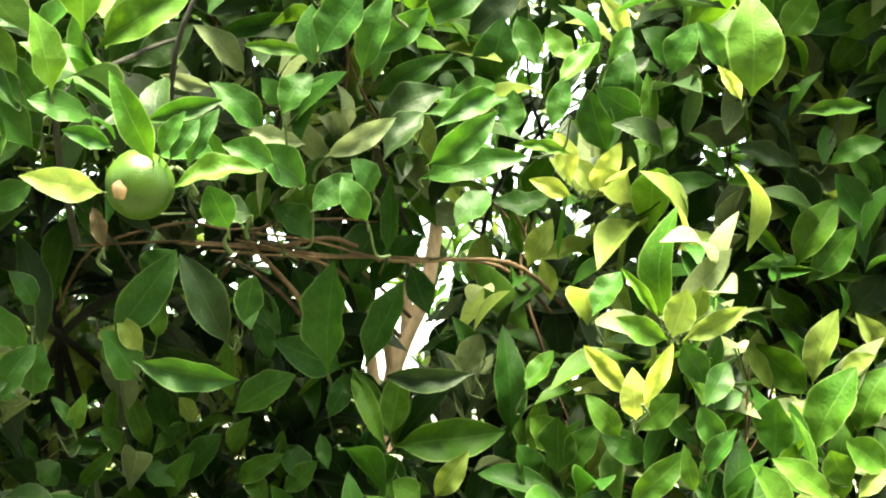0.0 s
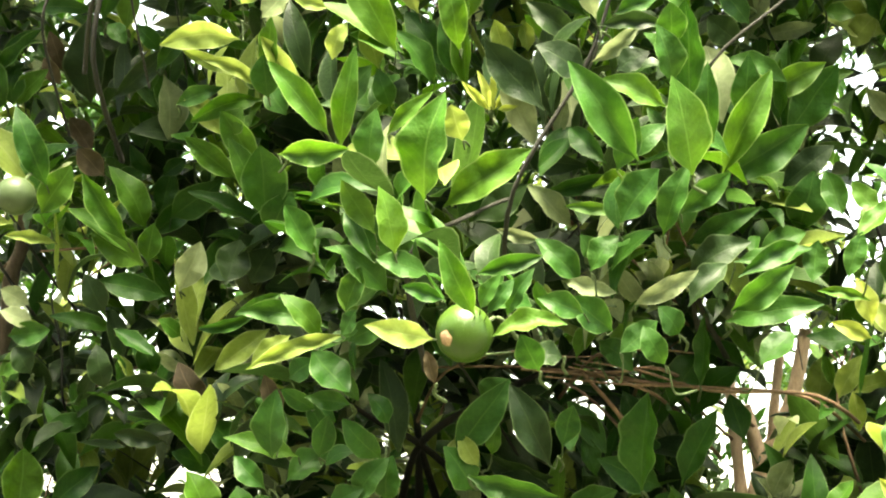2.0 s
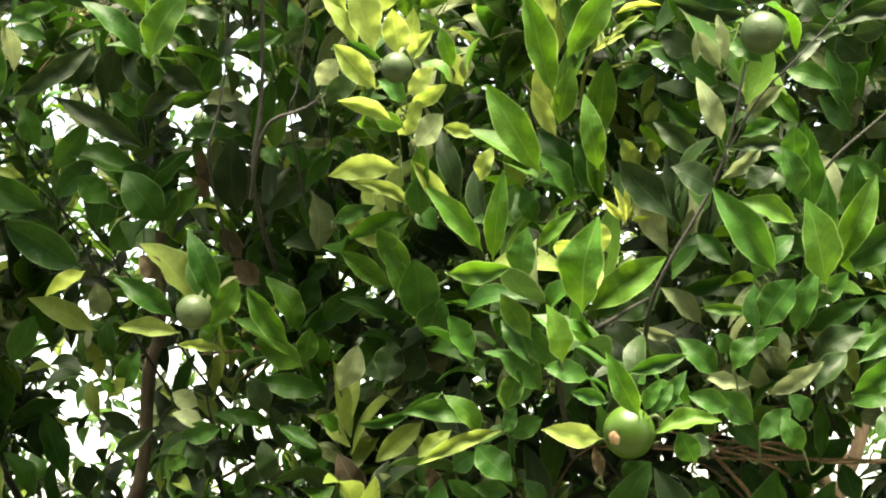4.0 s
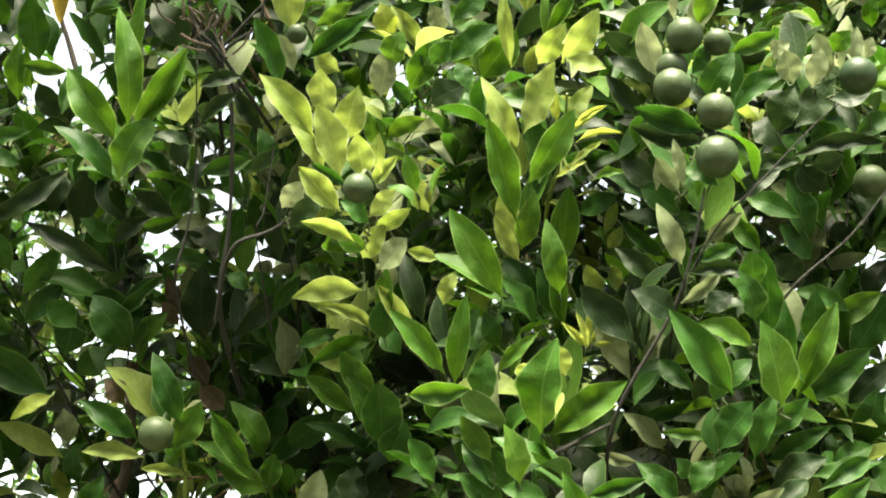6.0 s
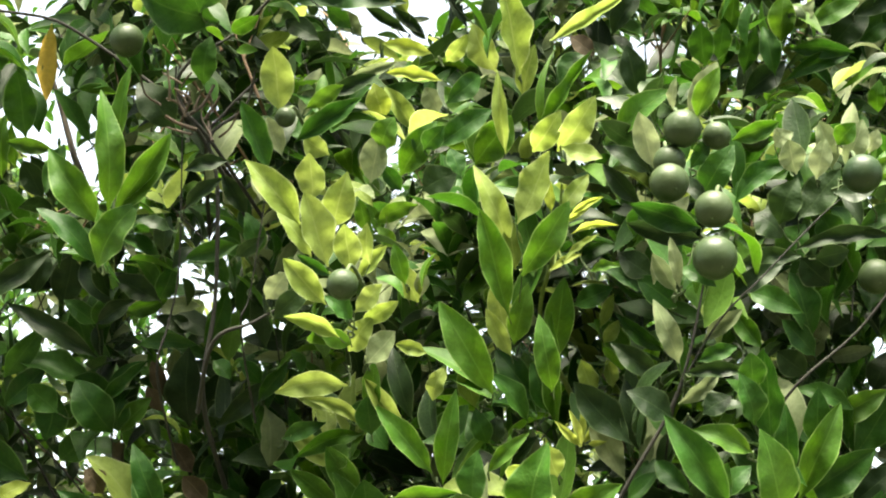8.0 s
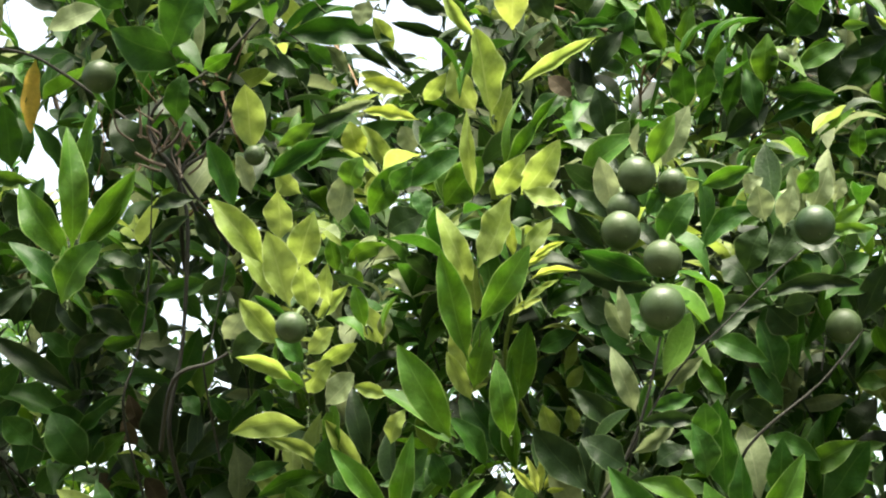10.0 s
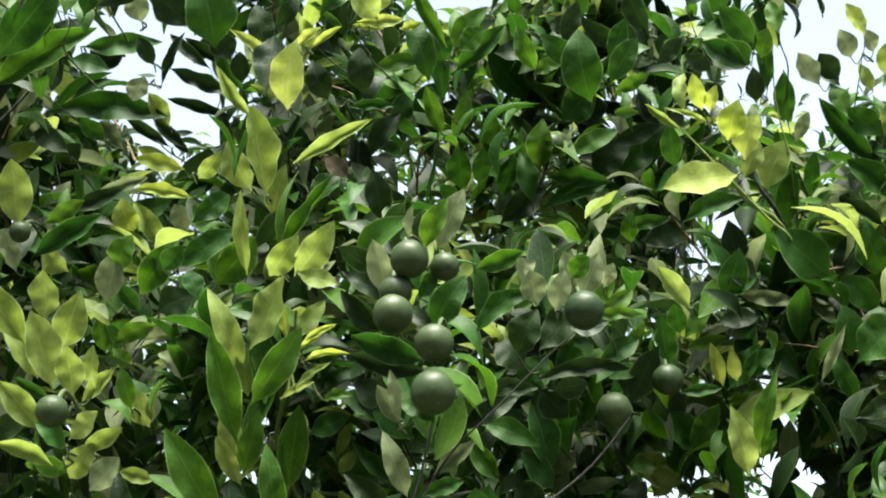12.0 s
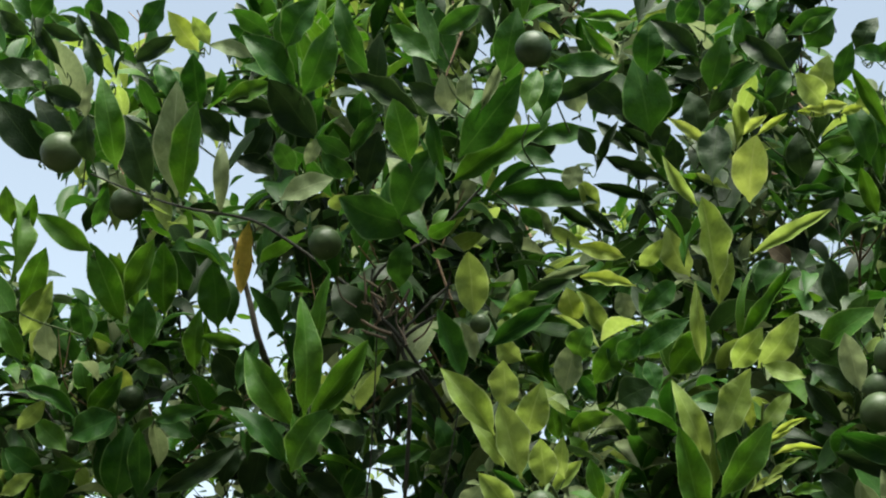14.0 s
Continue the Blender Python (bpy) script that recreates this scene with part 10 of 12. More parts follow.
sprig(TREE, [(0.137, 1.601, 2.129), (0.131, 1.567, 2.126), (0.130, 1.542, 2.126), (0.130, 1.525, 2.121)],
      [((0.129, 1.513, 2.118), (0.107, 1.485, 2.152), 0.030, "m", 0)], young=True, thick=0.5)
sprig(RIGHT, [(0.301, 1.474, 2.202), (0.292, 1.441, 2.198), (0.292, 1.418, 2.196), (0.289, 1.401, 2.191)],
      [((0.269, 1.390, 2.178), (0.296, 1.369, 2.230), 0.011, "p", 0),
       ((0.306, 1.389, 2.196), (0.357, 1.370, 2.236), 0.047, "m", 0)], young=True, thick=0.5)
sprig(RIGHT, [(0.305, 1.452, 2.146), (0.303, 1.419, 2.142), (0.299, 1.395, 2.141), (0.297, 1.378, 2.136)],
      [((0.295, 1.367, 2.133), (0.362, 1.362, 2.158), 0.023, "d", 0)], young=True, thick=0.5)
sprig(RIGHT, [(0.341, 1.643, 2.121), (0.344, 1.609, 2.118), (0.335, 1.585, 2.118), (0.333, 1.568, 2.114)],
      [((0.331, 1.557, 2.111), (0.253, 1.530, 2.130), 0.030, "d", 0)], young=True, thick=0.5)
sprig(RIGHT, [(0.248, 1.666, 2.085), (0.239, 1.632, 2.084), (0.236, 1.608, 2.084), (0.234, 1.591, 2.080)],
      [((0.233, 1.579, 2.078), (0.222, 1.550, 2.117), 0.043, "m", 0)], young=True, thick=0.5)
sprig(RIGHT, [(0.312, 1.502, 2.176), (0.309, 1.468, 2.172), (0.310, 1.445, 2.171), (0.308, 1.428, 2.166)],
      [((0.306, 1.416, 2.163), (0.280, 1.382, 2.209), 0.020, "m", 0)], young=True, thick=0.5)
sprig(RIGHT, [(0.313, 1.408, 2.021), (0.315, 1.374, 2.020), (0.306, 1.350, 2.020), (0.303, 1.333, 2.016)],
      [((0.298, 1.321, 2.014), (0.283, 1.298, 2.035), 0.010, "Y", 0),
       ((0.301, 1.321, 2.014), (0.305, 1.300, 2.038), 0.010, "Y", 0),
       ((0.306, 1.322, 2.014), (0.315, 1.303, 2.035), 0.010, "Y", 0)], young=True, thick=0.5)
sprig(TREE, [(-0.724, 1.393, 2.182), (-0.710, 1.362, 2.178), (-0.695, 1.340, 2.177), (-0.688, 1.325, 2.172)],
      [((-0.680, 1.299, 2.169), (-0.723, 1.273, 2.192), 0.028, "d", 0),
       ((-0.688, 1.313, 2.173), (-0.664, 1.300, 2.211), 0.026, "m", 0),
       ((-0.682, 1.331, 2.164), (-0.636, 1.341, 2.138), 0.026, "d", 0)], young=True, thick=0.5)
sprig(TREE, [(-0.839, 1.462, 2.142), (-0.823, 1.432, 2.140), (-0.813, 1.410, 2.139), (-0.805, 1.395, 2.135)],
      [((-0.800, 1.384, 2.132), (-0.812, 1.351, 2.184), 0.033, "m", 0)], young=True, thick=0.5)
sprig(TREE, [(-0.667, 1.274, 2.204), (-0.657, 1.244, 2.199), (-0.643, 1.222, 2.198), (-0.636, 1.206, 2.192)],
      [((-0.631, 1.196, 2.188), (-0.621, 1.181, 2.224), 0.020, "d", 0)], young=True, thick=0.5)
sprig(TREE, [(-0.694, 1.419, 2.155), (-0.679, 1.388, 2.152), (-0.668, 1.366, 2.151), (-0.661, 1.350, 2.146)],
      [((-0.656, 1.340, 2.143), (-0.696, 1.316, 2.158), 0.021, "d", 0)], young=True, thick=0.5)
sprig(TREE, [(-0.566, 1.219, 2.177), (-0.554, 1.188, 2.172), (-0.540, 1.166, 2.170), (-0.534, 1.150, 2.165)],
      [((-0.530, 1.139, 2.161), (-0.499, 1.137, 2.178), 0.016, "d", 0)], young=True, thick=0.5)
sprig(TREE, [(-0.870, 1.402, 2.263), (-0.864, 1.373, 2.259), (-0.847, 1.352, 2.257), (-0.839, 1.337, 2.251)],
      [((-0.825, 1.318, 2.243), (-0.917, 1.297, 2.186), 0.026, "d", 1),
       ((-0.842, 1.336, 2.253), (-0.852, 1.336, 2.200), 0.026, "d", 0)], young=True, thick=0.5)
sprig(LEFT, [(-0.915, 1.363, 2.262), (-0.895, 1.334, 2.257), (-0.885, 1.314, 2.255), (-0.876, 1.299, 2.249)],
      [((-0.870, 1.289, 2.246), (-0.901, 1.267, 2.256), 0.020, "m", 0)], young=True, thick=0.5)
sprig(LEFT, [(-0.927, 1.400, 2.125), (-0.916, 1.371, 2.123), (-0.900, 1.350, 2.123), (-0.892, 1.335, 2.119)],
      [((-0.892, 1.320, 2.129), (-0.902, 1.297, 2.172), 0.027, "m", 0),
       ((-0.879, 1.329, 2.103), (-0.829, 1.320, 2.157), 0.029, "m", 0)], young=True, thick=0.5)
sprig(TREE, [(-0.765, 1.395, 2.178), (-0.756, 1.364, 2.175), (-0.743, 1.343, 2.174), (-0.736, 1.327, 2.169)],
      [((-0.731, 1.317, 2.165), (-0.676, 1.317, 2.175), 0.020, "g", 0)], young=True, thick=0.5)
sprig(TREE, [(-0.806, 1.447, 2.091), (-0.784, 1.416, 2.089), (-0.773, 1.394, 2.089), (-0.766, 1.378, 2.085)],
      [((-0.761, 1.368, 2.082), (-0.810, 1.340, 2.094), 0.042, "m", 0)], young=True, thick=0.5)
sprig(TREE, [(-0.799, 1.452, 2.047), (-0.778, 1.421, 2.045), (-0.768, 1.399, 2.046), (-0.761, 1.383, 2.043)],
      [((-0.755, 1.372, 2.040), (-0.717, 1.363, 2.078), 0.023, "g", 0)], young=True, thick=0.5)
sprig(TREE, [(-0.497, 1.156, 2.102), (-0.490, 1.125, 2.098), (-0.479, 1.102, 2.096), (-0.473, 1.086, 2.091)],
      [((-0.472, 1.073, 2.097), (-0.451, 1.068, 2.119), 0.022, "p", 0),
       ((-0.466, 1.078, 2.079), (-0.429, 1.076, 2.110), 0.022, "d", 0)], young=True, thick=0.5)
sprig(TREE, [(-0.391, 1.092, 2.068), (-0.387, 1.060, 2.064), (-0.377, 1.037, 2.063), (-0.371, 1.021, 2.058)],
      [((-0.368, 1.010, 2.055), (-0.386, 0.989, 2.072), 0.018, "m", 0)], young=True, thick=0.5)
sprig(TREE, [(-0.413, 1.196, 2.092), (-0.409, 1.164, 2.088), (-0.403, 1.141, 2.087), (-0.398, 1.125, 2.082)],
      [((-0.394, 1.114, 2.079), (-0.356, 1.108, 2.095), 0.017, "y", 0)], young=True, thick=0.5)
sprig(TREE, [(-0.427, 1.274, 1.996), (-0.423, 1.242, 1.995), (-0.415, 1.218, 1.995), (-0.410, 1.201, 1.992)],
      [((-0.407, 1.190, 1.989), (-0.406, 1.172, 2.023), 0.028, "m", 0)], young=True, thick=0.5)
sprig(TREE, [(-0.378, 1.206, 2.130), (-0.365, 1.174, 2.125), (-0.362, 1.151, 2.124), (-0.357, 1.134, 2.118)],
      [((-0.354, 1.123, 2.115), (-0.359, 1.103, 2.149), 0.017, "g", 0)], young=True, thick=0.5)
sprig(TREE, [(-0.290, 1.268, 2.066), (-0.274, 1.235, 2.063), (-0.274, 1.211, 2.062), (-0.270, 1.194, 2.058)],
      [((-0.268, 1.183, 2.055), (-0.286, 1.158, 2.096), 0.017, "y", 0)], young=True, thick=0.5)
sprig(TREE, [(-0.199, 1.330, 2.096), (-0.199, 1.297, 2.093), (-0.197, 1.273, 2.092), (-0.194, 1.256, 2.088)],
      [((-0.193, 1.243, 2.091), (-0.177, 1.230, 2.121), 0.012, "y", 0),
       ((-0.191, 1.246, 2.077), (-0.173, 1.235, 2.096), 0.014, "y", 0)], young=True, thick=0.5)
sprig(TREE, [(-0.359, 1.248, 2.046), (-0.354, 1.215, 2.043), (-0.349, 1.192, 2.043), (-0.345, 1.175, 2.039)],
      [((-0.341, 1.169, 2.014), (-0.325, 1.155, 2.043), 0.017, "y", 0),
       ((-0.343, 1.158, 2.057), (-0.368, 1.138, 2.063), 0.014, "y", 0)], young=True, thick=0.5)
sprig(TREE, [(-0.138, 1.349, 2.079), (-0.137, 1.316, 2.076), (-0.139, 1.292, 2.076), (-0.137, 1.274, 2.071)],
      [((-0.135, 1.263, 2.068), (-0.177, 1.233, 2.102), 0.016, "m", 0)], young=True, thick=0.5)
sprig(TREE, [(-0.143, 1.305, 2.044), (-0.143, 1.271, 2.041), (-0.138, 1.247, 2.041), (-0.136, 1.230, 2.037)],
      [((-0.135, 1.218, 2.034), (-0.176, 1.196, 2.064), 0.023, "d", 0)], young=True, thick=0.5)
sprig(TREE, [(-0.143, 1.300, 2.123), (-0.130, 1.267, 2.119), (-0.129, 1.243, 2.118), (-0.127, 1.226, 2.113)],
      [((-0.115, 1.217, 2.100), (-0.148, 1.192, 2.125), 0.028, "m", 0),
       ((-0.136, 1.211, 2.118), (-0.178, 1.185, 2.134), 0.022, "m", 0)], young=True, thick=0.5)
sprig(TREE, [(-0.104, 1.092, 2.076), (-0.090, 1.059, 2.072), (-0.091, 1.035, 2.070), (-0.089, 1.018, 2.065)],
      [((-0.088, 1.006, 2.061), (-0.092, 0.992, 2.100), 0.011, "p", 0)], young=True, thick=0.5)
sprig(TREE, [(-0.110, 1.153, 2.088), (-0.107, 1.119, 2.084), (-0.101, 1.096, 2.083), (-0.100, 1.079, 2.077)],
      [((-0.098, 1.067, 2.074), (-0.115, 1.051, 2.105), 0.016, "p", 0)], young=True, thick=0.5)
sprig(TREE, [(-0.007, 1.392, 2.093), (0.008, 1.358, 2.090), (0.002, 1.334, 2.089), (0.003, 1.317, 2.084)],
      [((0.003, 1.305, 2.081), (-0.011, 1.278, 2.143), 0.031, "m", 0)], young=True, thick=0.5)
sprig(TREE, [(-0.205, 1.318, 2.034), (-0.200, 1.284, 2.032), (-0.193, 1.260, 2.032), (-0.191, 1.243, 2.027)],
      [((-0.197, 1.229, 2.019), (-0.206, 1.208, 2.053), 0.018, "y", 0),
       ((-0.181, 1.233, 2.030), (-0.183, 1.216, 2.053), 0.014, "y", 0)], young=True, thick=0.5)
sprig(TREE, [(-0.243, 1.255, 1.942), (-0.230, 1.221, 1.942), (-0.229, 1.197, 1.943), (-0.226, 1.180, 1.939)],
      [((-0.224, 1.168, 1.937), (-0.230, 1.149, 1.964), 0.026, "y", 0)], young=True, thick=0.5)
sprig(TREE, [(-0.307, 1.237, 1.947), (-0.297, 1.204, 1.946), (-0.291, 1.180, 1.947), (-0.287, 1.163, 1.944)],
      [((-0.285, 1.151, 1.941), (-0.244, 1.143, 1.975), 0.014, "g", 0)], young=True, thick=0.5)
sprig(TREE, [(-0.568, 1.411, 1.788), (-0.556, 1.378, 1.791), (-0.551, 1.355, 1.795), (-0.545, 1.338, 1.794)],
      [((-0.541, 1.327, 1.793), (-0.556, 1.307, 1.808), 0.017, "g", 0)], young=True, thick=0.5)
sprig(TREE, [(-0.422, 1.288, 1.813), (-0.410, 1.254, 1.816), (-0.401, 1.230, 1.819), (-0.396, 1.213, 1.817)],
      [((-0.393, 1.202, 1.816), (-0.430, 1.183, 1.795), 0.012, "m", 0)], young=True, thick=0.5)
sprig(TREE, [(-0.733, 1.377, 1.802), (-0.716, 1.346, 1.805), (-0.705, 1.323, 1.809), (-0.698, 1.307, 1.807)],
      [((-0.691, 1.303, 1.824), (-0.714, 1.288, 1.838), 0.022, "p", 0),
       ((-0.681, 1.295, 1.803), (-0.710, 1.279, 1.816), 0.019, "p", 0),
       ((-0.705, 1.290, 1.792), (-0.660, 1.289, 1.797), 0.025, "m", 0)], young=True, thick=0.5)
sprig(LEFT, [(-1.049, 1.662, 1.790), (-1.038, 1.632, 1.794), (-1.025, 1.610, 1.798), (-1.016, 1.594, 1.797)],
      [((-1.010, 1.584, 1.796), (-1.028, 1.565, 1.842), 0.052, "d", 0)], young=True, thick=0.5)
sprig(LEFT, [(-1.030, 1.511, 1.898), (-1.019, 1.481, 1.899), (-1.004, 1.460, 1.902), (-0.994, 1.445, 1.900)],
      [((-0.988, 1.435, 1.899), (-0.952, 1.422, 1.951), 0.034, "m", 0)], young=True, thick=0.5)
sprig(LEFT, [(-0.914, 1.531, 1.950), (-0.904, 1.501, 1.951), (-0.892, 1.479, 1.953), (-0.883, 1.463, 1.950)],
      [((-0.878, 1.453, 1.949), (-0.880, 1.439, 1.989), 0.028, "p", 0)], young=True, thick=0.5)
sprig(LEFT, [(-0.903, 1.543, 1.901), (-0.894, 1.512, 1.903), (-0.883, 1.490, 1.906), (-0.875, 1.474, 1.903)],
      [((-0.869, 1.463, 1.902), (-0.868, 1.444, 1.942), 0.022, "m", 0)], young=True, thick=0.5)
sprig(TREE, [(-0.857, 1.466, 1.850), (-0.842, 1.435, 1.853), (-0.835, 1.413, 1.856), (-0.827, 1.397, 1.854)],
      [((-0.821, 1.387, 1.853), (-0.794, 1.374, 1.897), 0.027, "m", 0)], young=True, thick=0.5)
sprig(TREE, [(-0.873, 1.462, 1.777), (-0.856, 1.431, 1.780), (-0.843, 1.409, 1.785), (-0.835, 1.393, 1.783)],
      [((-0.829, 1.383, 1.783), (-0.781, 1.384, 1.807), 0.020, "d", 0)], young=True, thick=0.5)
sprig(LEFT, [(-0.889, 1.566, 1.810), (-0.865, 1.535, 1.813), (-0.856, 1.513, 1.817), (-0.848, 1.497, 1.815)],
      [((-0.843, 1.486, 1.814), (-0.884, 1.465, 1.836), 0.024, "d", 0)], young=True, thick=0.5)
sprig(LEFT, [(-0.954, 1.583, 1.736), (-0.944, 1.553, 1.740), (-0.932, 1.531, 1.745), (-0.924, 1.515, 1.744)],
      [((-0.918, 1.504, 1.744), (-0.926, 1.490, 1.775), 0.035, "d", 0)], young=True, thick=0.5)
sprig(LEFT, [(-1.027, 1.572, 1.731), (-1.011, 1.542, 1.735), (-1.003, 1.521, 1.740), (-0.994, 1.505, 1.739)],
      [((-0.988, 1.495, 1.739), (-1.012, 1.466, 1.795), 0.029, "m", 0)], young=True, thick=0.5)
sprig(TREE, [(-0.723, 1.384, 1.749), (-0.713, 1.352, 1.753), (-0.697, 1.330, 1.757), (-0.690, 1.313, 1.756)],
      [((-0.685, 1.302, 1.756), (-0.698, 1.288, 1.781), 0.025, "d", 0)], young=True, thick=0.5)
sprig(TREE, [(-0.651, 1.401, 1.734), (-0.637, 1.368, 1.739), (-0.625, 1.345, 1.743), (-0.619, 1.329, 1.742)],
      [((-0.614, 1.318, 1.742), (-0.618, 1.303, 1.784), 0.025, "d", 0)], young=True, thick=0.5)
sprig(TREE, [(-0.592, 1.411, 1.752), (-0.583, 1.378, 1.755), (-0.577, 1.355, 1.760), (-0.571, 1.338, 1.759)],
      [((-0.567, 1.327, 1.758), (-0.572, 1.308, 1.788), 0.025, "m", 0)], young=True, thick=0.5)
sprig(TREE, [(-0.796, 1.447, 1.754), (-0.773, 1.416, 1.757), (-0.765, 1.393, 1.762), (-0.758, 1.377, 1.761)],
      [((-0.752, 1.366, 1.760), (-0.721, 1.360, 1.772), 0.015, "g", 0)], young=True, thick=0.5)
sprig(TREE, [(-0.309, 1.220, 1.854), (-0.303, 1.187, 1.855), (-0.296, 1.163, 1.858), (-0.292, 1.145, 1.855)],
      [((-0.289, 1.134, 1.854), (-0.311, 1.108, 1.895), 0.022, "g", 0)], young=True, thick=0.5)
sprig(TREE, [(-0.060, 1.365, 1.832), (-0.047, 1.330, 1.834), (-0.051, 1.305, 1.837), (-0.050, 1.287, 1.835)],
      [((-0.049, 1.275, 1.834), (0.005, 1.278, 1.864), 0.028, "d", 0)], young=True, thick=0.5)
sprig(TREE, [(-0.054, 1.304, 1.771), (-0.049, 1.269, 1.774), (-0.052, 1.244, 1.778), (-0.051, 1.227, 1.777)],
      [((-0.050, 1.215, 1.776), (-0.063, 1.195, 1.797), 0.022, "m", 0)], young=True, thick=0.5)
sprig(TREE, [(-0.025, 1.632, 1.797), (-0.013, 1.598, 1.800), (-0.017, 1.573, 1.804), (-0.017, 1.555, 1.803)],
      [((-0.016, 1.543, 1.802), (0.019, 1.547, 1.794), 0.026, "p", 0)], young=True, thick=0.5)
sprig(TREE, [(-0.239, 1.372, 1.714), (-0.241, 1.338, 1.718), (-0.236, 1.313, 1.723), (-0.232, 1.296, 1.722)],
      [((-0.230, 1.284, 1.722), (-0.206, 1.274, 1.744), 0.034, "m", 0)], young=True, thick=0.5)
sprig(TREE, [(-0.141, 1.197, 1.743), (-0.138, 1.162, 1.746), (-0.131, 1.137, 1.750), (-0.129, 1.120, 1.749)],
      [((-0.128, 1.108, 1.748), (-0.151, 1.095, 1.750), 0.020, "d", 0)], young=True, thick=0.5)
sprig(TREE, [(-0.341, 1.259, 1.765), (-0.331, 1.225, 1.768), (-0.330, 1.201, 1.772), (-0.325, 1.183, 1.770)],
      [((-0.322, 1.172, 1.770), (-0.288, 1.165, 1.784), 0.022, "m", 0)], young=True, thick=0.5)
sprig(TREE, [(-0.417, 1.339, 2.561), (-0.410, 1.310, 2.550), (-0.408, 1.288, 2.544), (-0.404, 1.273, 2.536)],
      [((-0.401, 1.263, 2.530), (-0.414, 1.245, 2.556), 0.019, "d", 0)], young=True, thick=0.5)
sprig(TREE, [(-0.460, 1.513, 2.566), (-0.459, 1.483, 2.556), (-0.448, 1.462, 2.551), (-0.443, 1.446, 2.543)],
      [((-0.441, 1.436, 2.538), (-0.459, 1.408, 2.571), 0.023, "y", 0)], young=True, thick=0.5)
sprig(TREE, [(-0.520, 1.518, 2.543), (-0.515, 1.488, 2.534), (-0.508, 1.466, 2.529), (-0.503, 1.451, 2.522)],
      [((-0.499, 1.440, 2.516), (-0.521, 1.419, 2.546), 0.021, "p", 0)], young=True, thick=0.5)
sprig(TREE, [(-0.545, 1.373, 2.468), (-0.533, 1.343, 2.460), (-0.524, 1.321, 2.455), (-0.519, 1.306, 2.447)],
      [((-0.515, 1.296, 2.442), (-0.488, 1.289, 2.457), 0.025, "d", 0)], young=True, thick=0.5)
sprig(TREE, [(-0.392, 1.396, 2.450), (-0.381, 1.365, 2.441), (-0.379, 1.343, 2.437), (-0.375, 1.327, 2.429)],
      [((-0.380, 1.316, 2.430), (-0.428, 1.292, 2.438), 0.019, "Y", 0),
       ((-0.364, 1.317, 2.419), (-0.335, 1.301, 2.440), 0.020, "y", 0)], young=True, thick=0.5)
sprig(TREE, [(-0.383, 1.380, 2.415), (-0.376, 1.349, 2.407), (-0.371, 1.327, 2.402), (-0.366, 1.311, 2.395)],
      [((-0.364, 1.301, 2.390), (-0.420, 1.276, 2.396), 0.014, "Y", 0)], young=True, thick=0.5)
sprig(TREE, [(-0.489, 1.372, 2.427), (-0.482, 1.342, 2.419), (-0.476, 1.320, 2.415), (-0.471, 1.305, 2.407)],
      [((-0.468, 1.294, 2.403), (-0.412, 1.293, 2.414), 0.013, "p", 0)], young=True, thick=0.5)
sprig(TREE, [(-0.330, 1.436, 2.442), (-0.326, 1.404, 2.434), (-0.323, 1.382, 2.430), (-0.319, 1.366, 2.422)],
      [((-0.317, 1.356, 2.417), (-0.337, 1.323, 2.463), 0.032, "y", 0)], young=True, thick=0.5)
sprig(TREE, [(-0.272, 1.301, 2.377), (-0.273, 1.269, 2.369), (-0.267, 1.247, 2.364), (-0.264, 1.231, 2.357)],
      [((-0.262, 1.220, 2.352), (-0.268, 1.177, 2.432), 0.031, "y", 0)], young=True, thick=0.5)
sprig(TREE, [(-0.285, 1.374, 2.381), (-0.285, 1.343, 2.373), (-0.280, 1.321, 2.369), (-0.277, 1.304, 2.362)],
      [((-0.275, 1.294, 2.357), (-0.256, 1.266, 2.405), 0.022, "y", 0)], young=True, thick=0.5)
sprig(TREE, [(-0.302, 1.398, 2.589), (-0.296, 1.368, 2.578), (-0.294, 1.346, 2.572), (-0.291, 1.331, 2.563)],
      [((-0.289, 1.321, 2.558), (-0.328, 1.292, 2.581), 0.013, "Y", 0)], young=True, thick=0.5)
sprig(TREE, [(-0.417, 1.249, 2.288), (-0.408, 1.217, 2.281), (-0.399, 1.195, 2.278), (-0.394, 1.179, 2.271)],
      [((-0.391, 1.169, 2.267), (-0.374, 1.149, 2.293), 0.027, "g", 0)], young=True, thick=0.5)
sprig(TREE, [(-0.114, 1.437, 2.584), (-0.111, 1.407, 2.573), (-0.105, 1.385, 2.567), (-0.104, 1.369, 2.559)],
      [((-0.103, 1.358, 2.553), (-0.113, 1.333, 2.583), 0.029, "m", 0)], young=True, thick=0.5)
sprig(TREE, [(-0.082, 1.105, 2.234), (-0.076, 1.072, 2.226), (-0.072, 1.049, 2.223), (-0.070, 1.033, 2.216)],
      [((-0.069, 1.022, 2.211), (-0.046, 1.000, 2.247), 0.020, "g", 0)], young=True, thick=0.5)
sprig(TREE, [(0.090, 1.397, 2.511), (0.090, 1.366, 2.501), (0.084, 1.343, 2.495), (0.083, 1.327, 2.487)],
      [((0.083, 1.317, 2.481), (0.119, 1.306, 2.493), 0.016, "g", 0)], young=True, thick=0.5)
sprig(RIGHT, [(0.243, 1.448, 2.561), (0.242, 1.417, 2.551), (0.239, 1.395, 2.545), (0.237, 1.379, 2.537)],
      [((0.236, 1.369, 2.531), (0.244, 1.349, 2.555), 0.023, "g", 0)], young=True, thick=0.5)
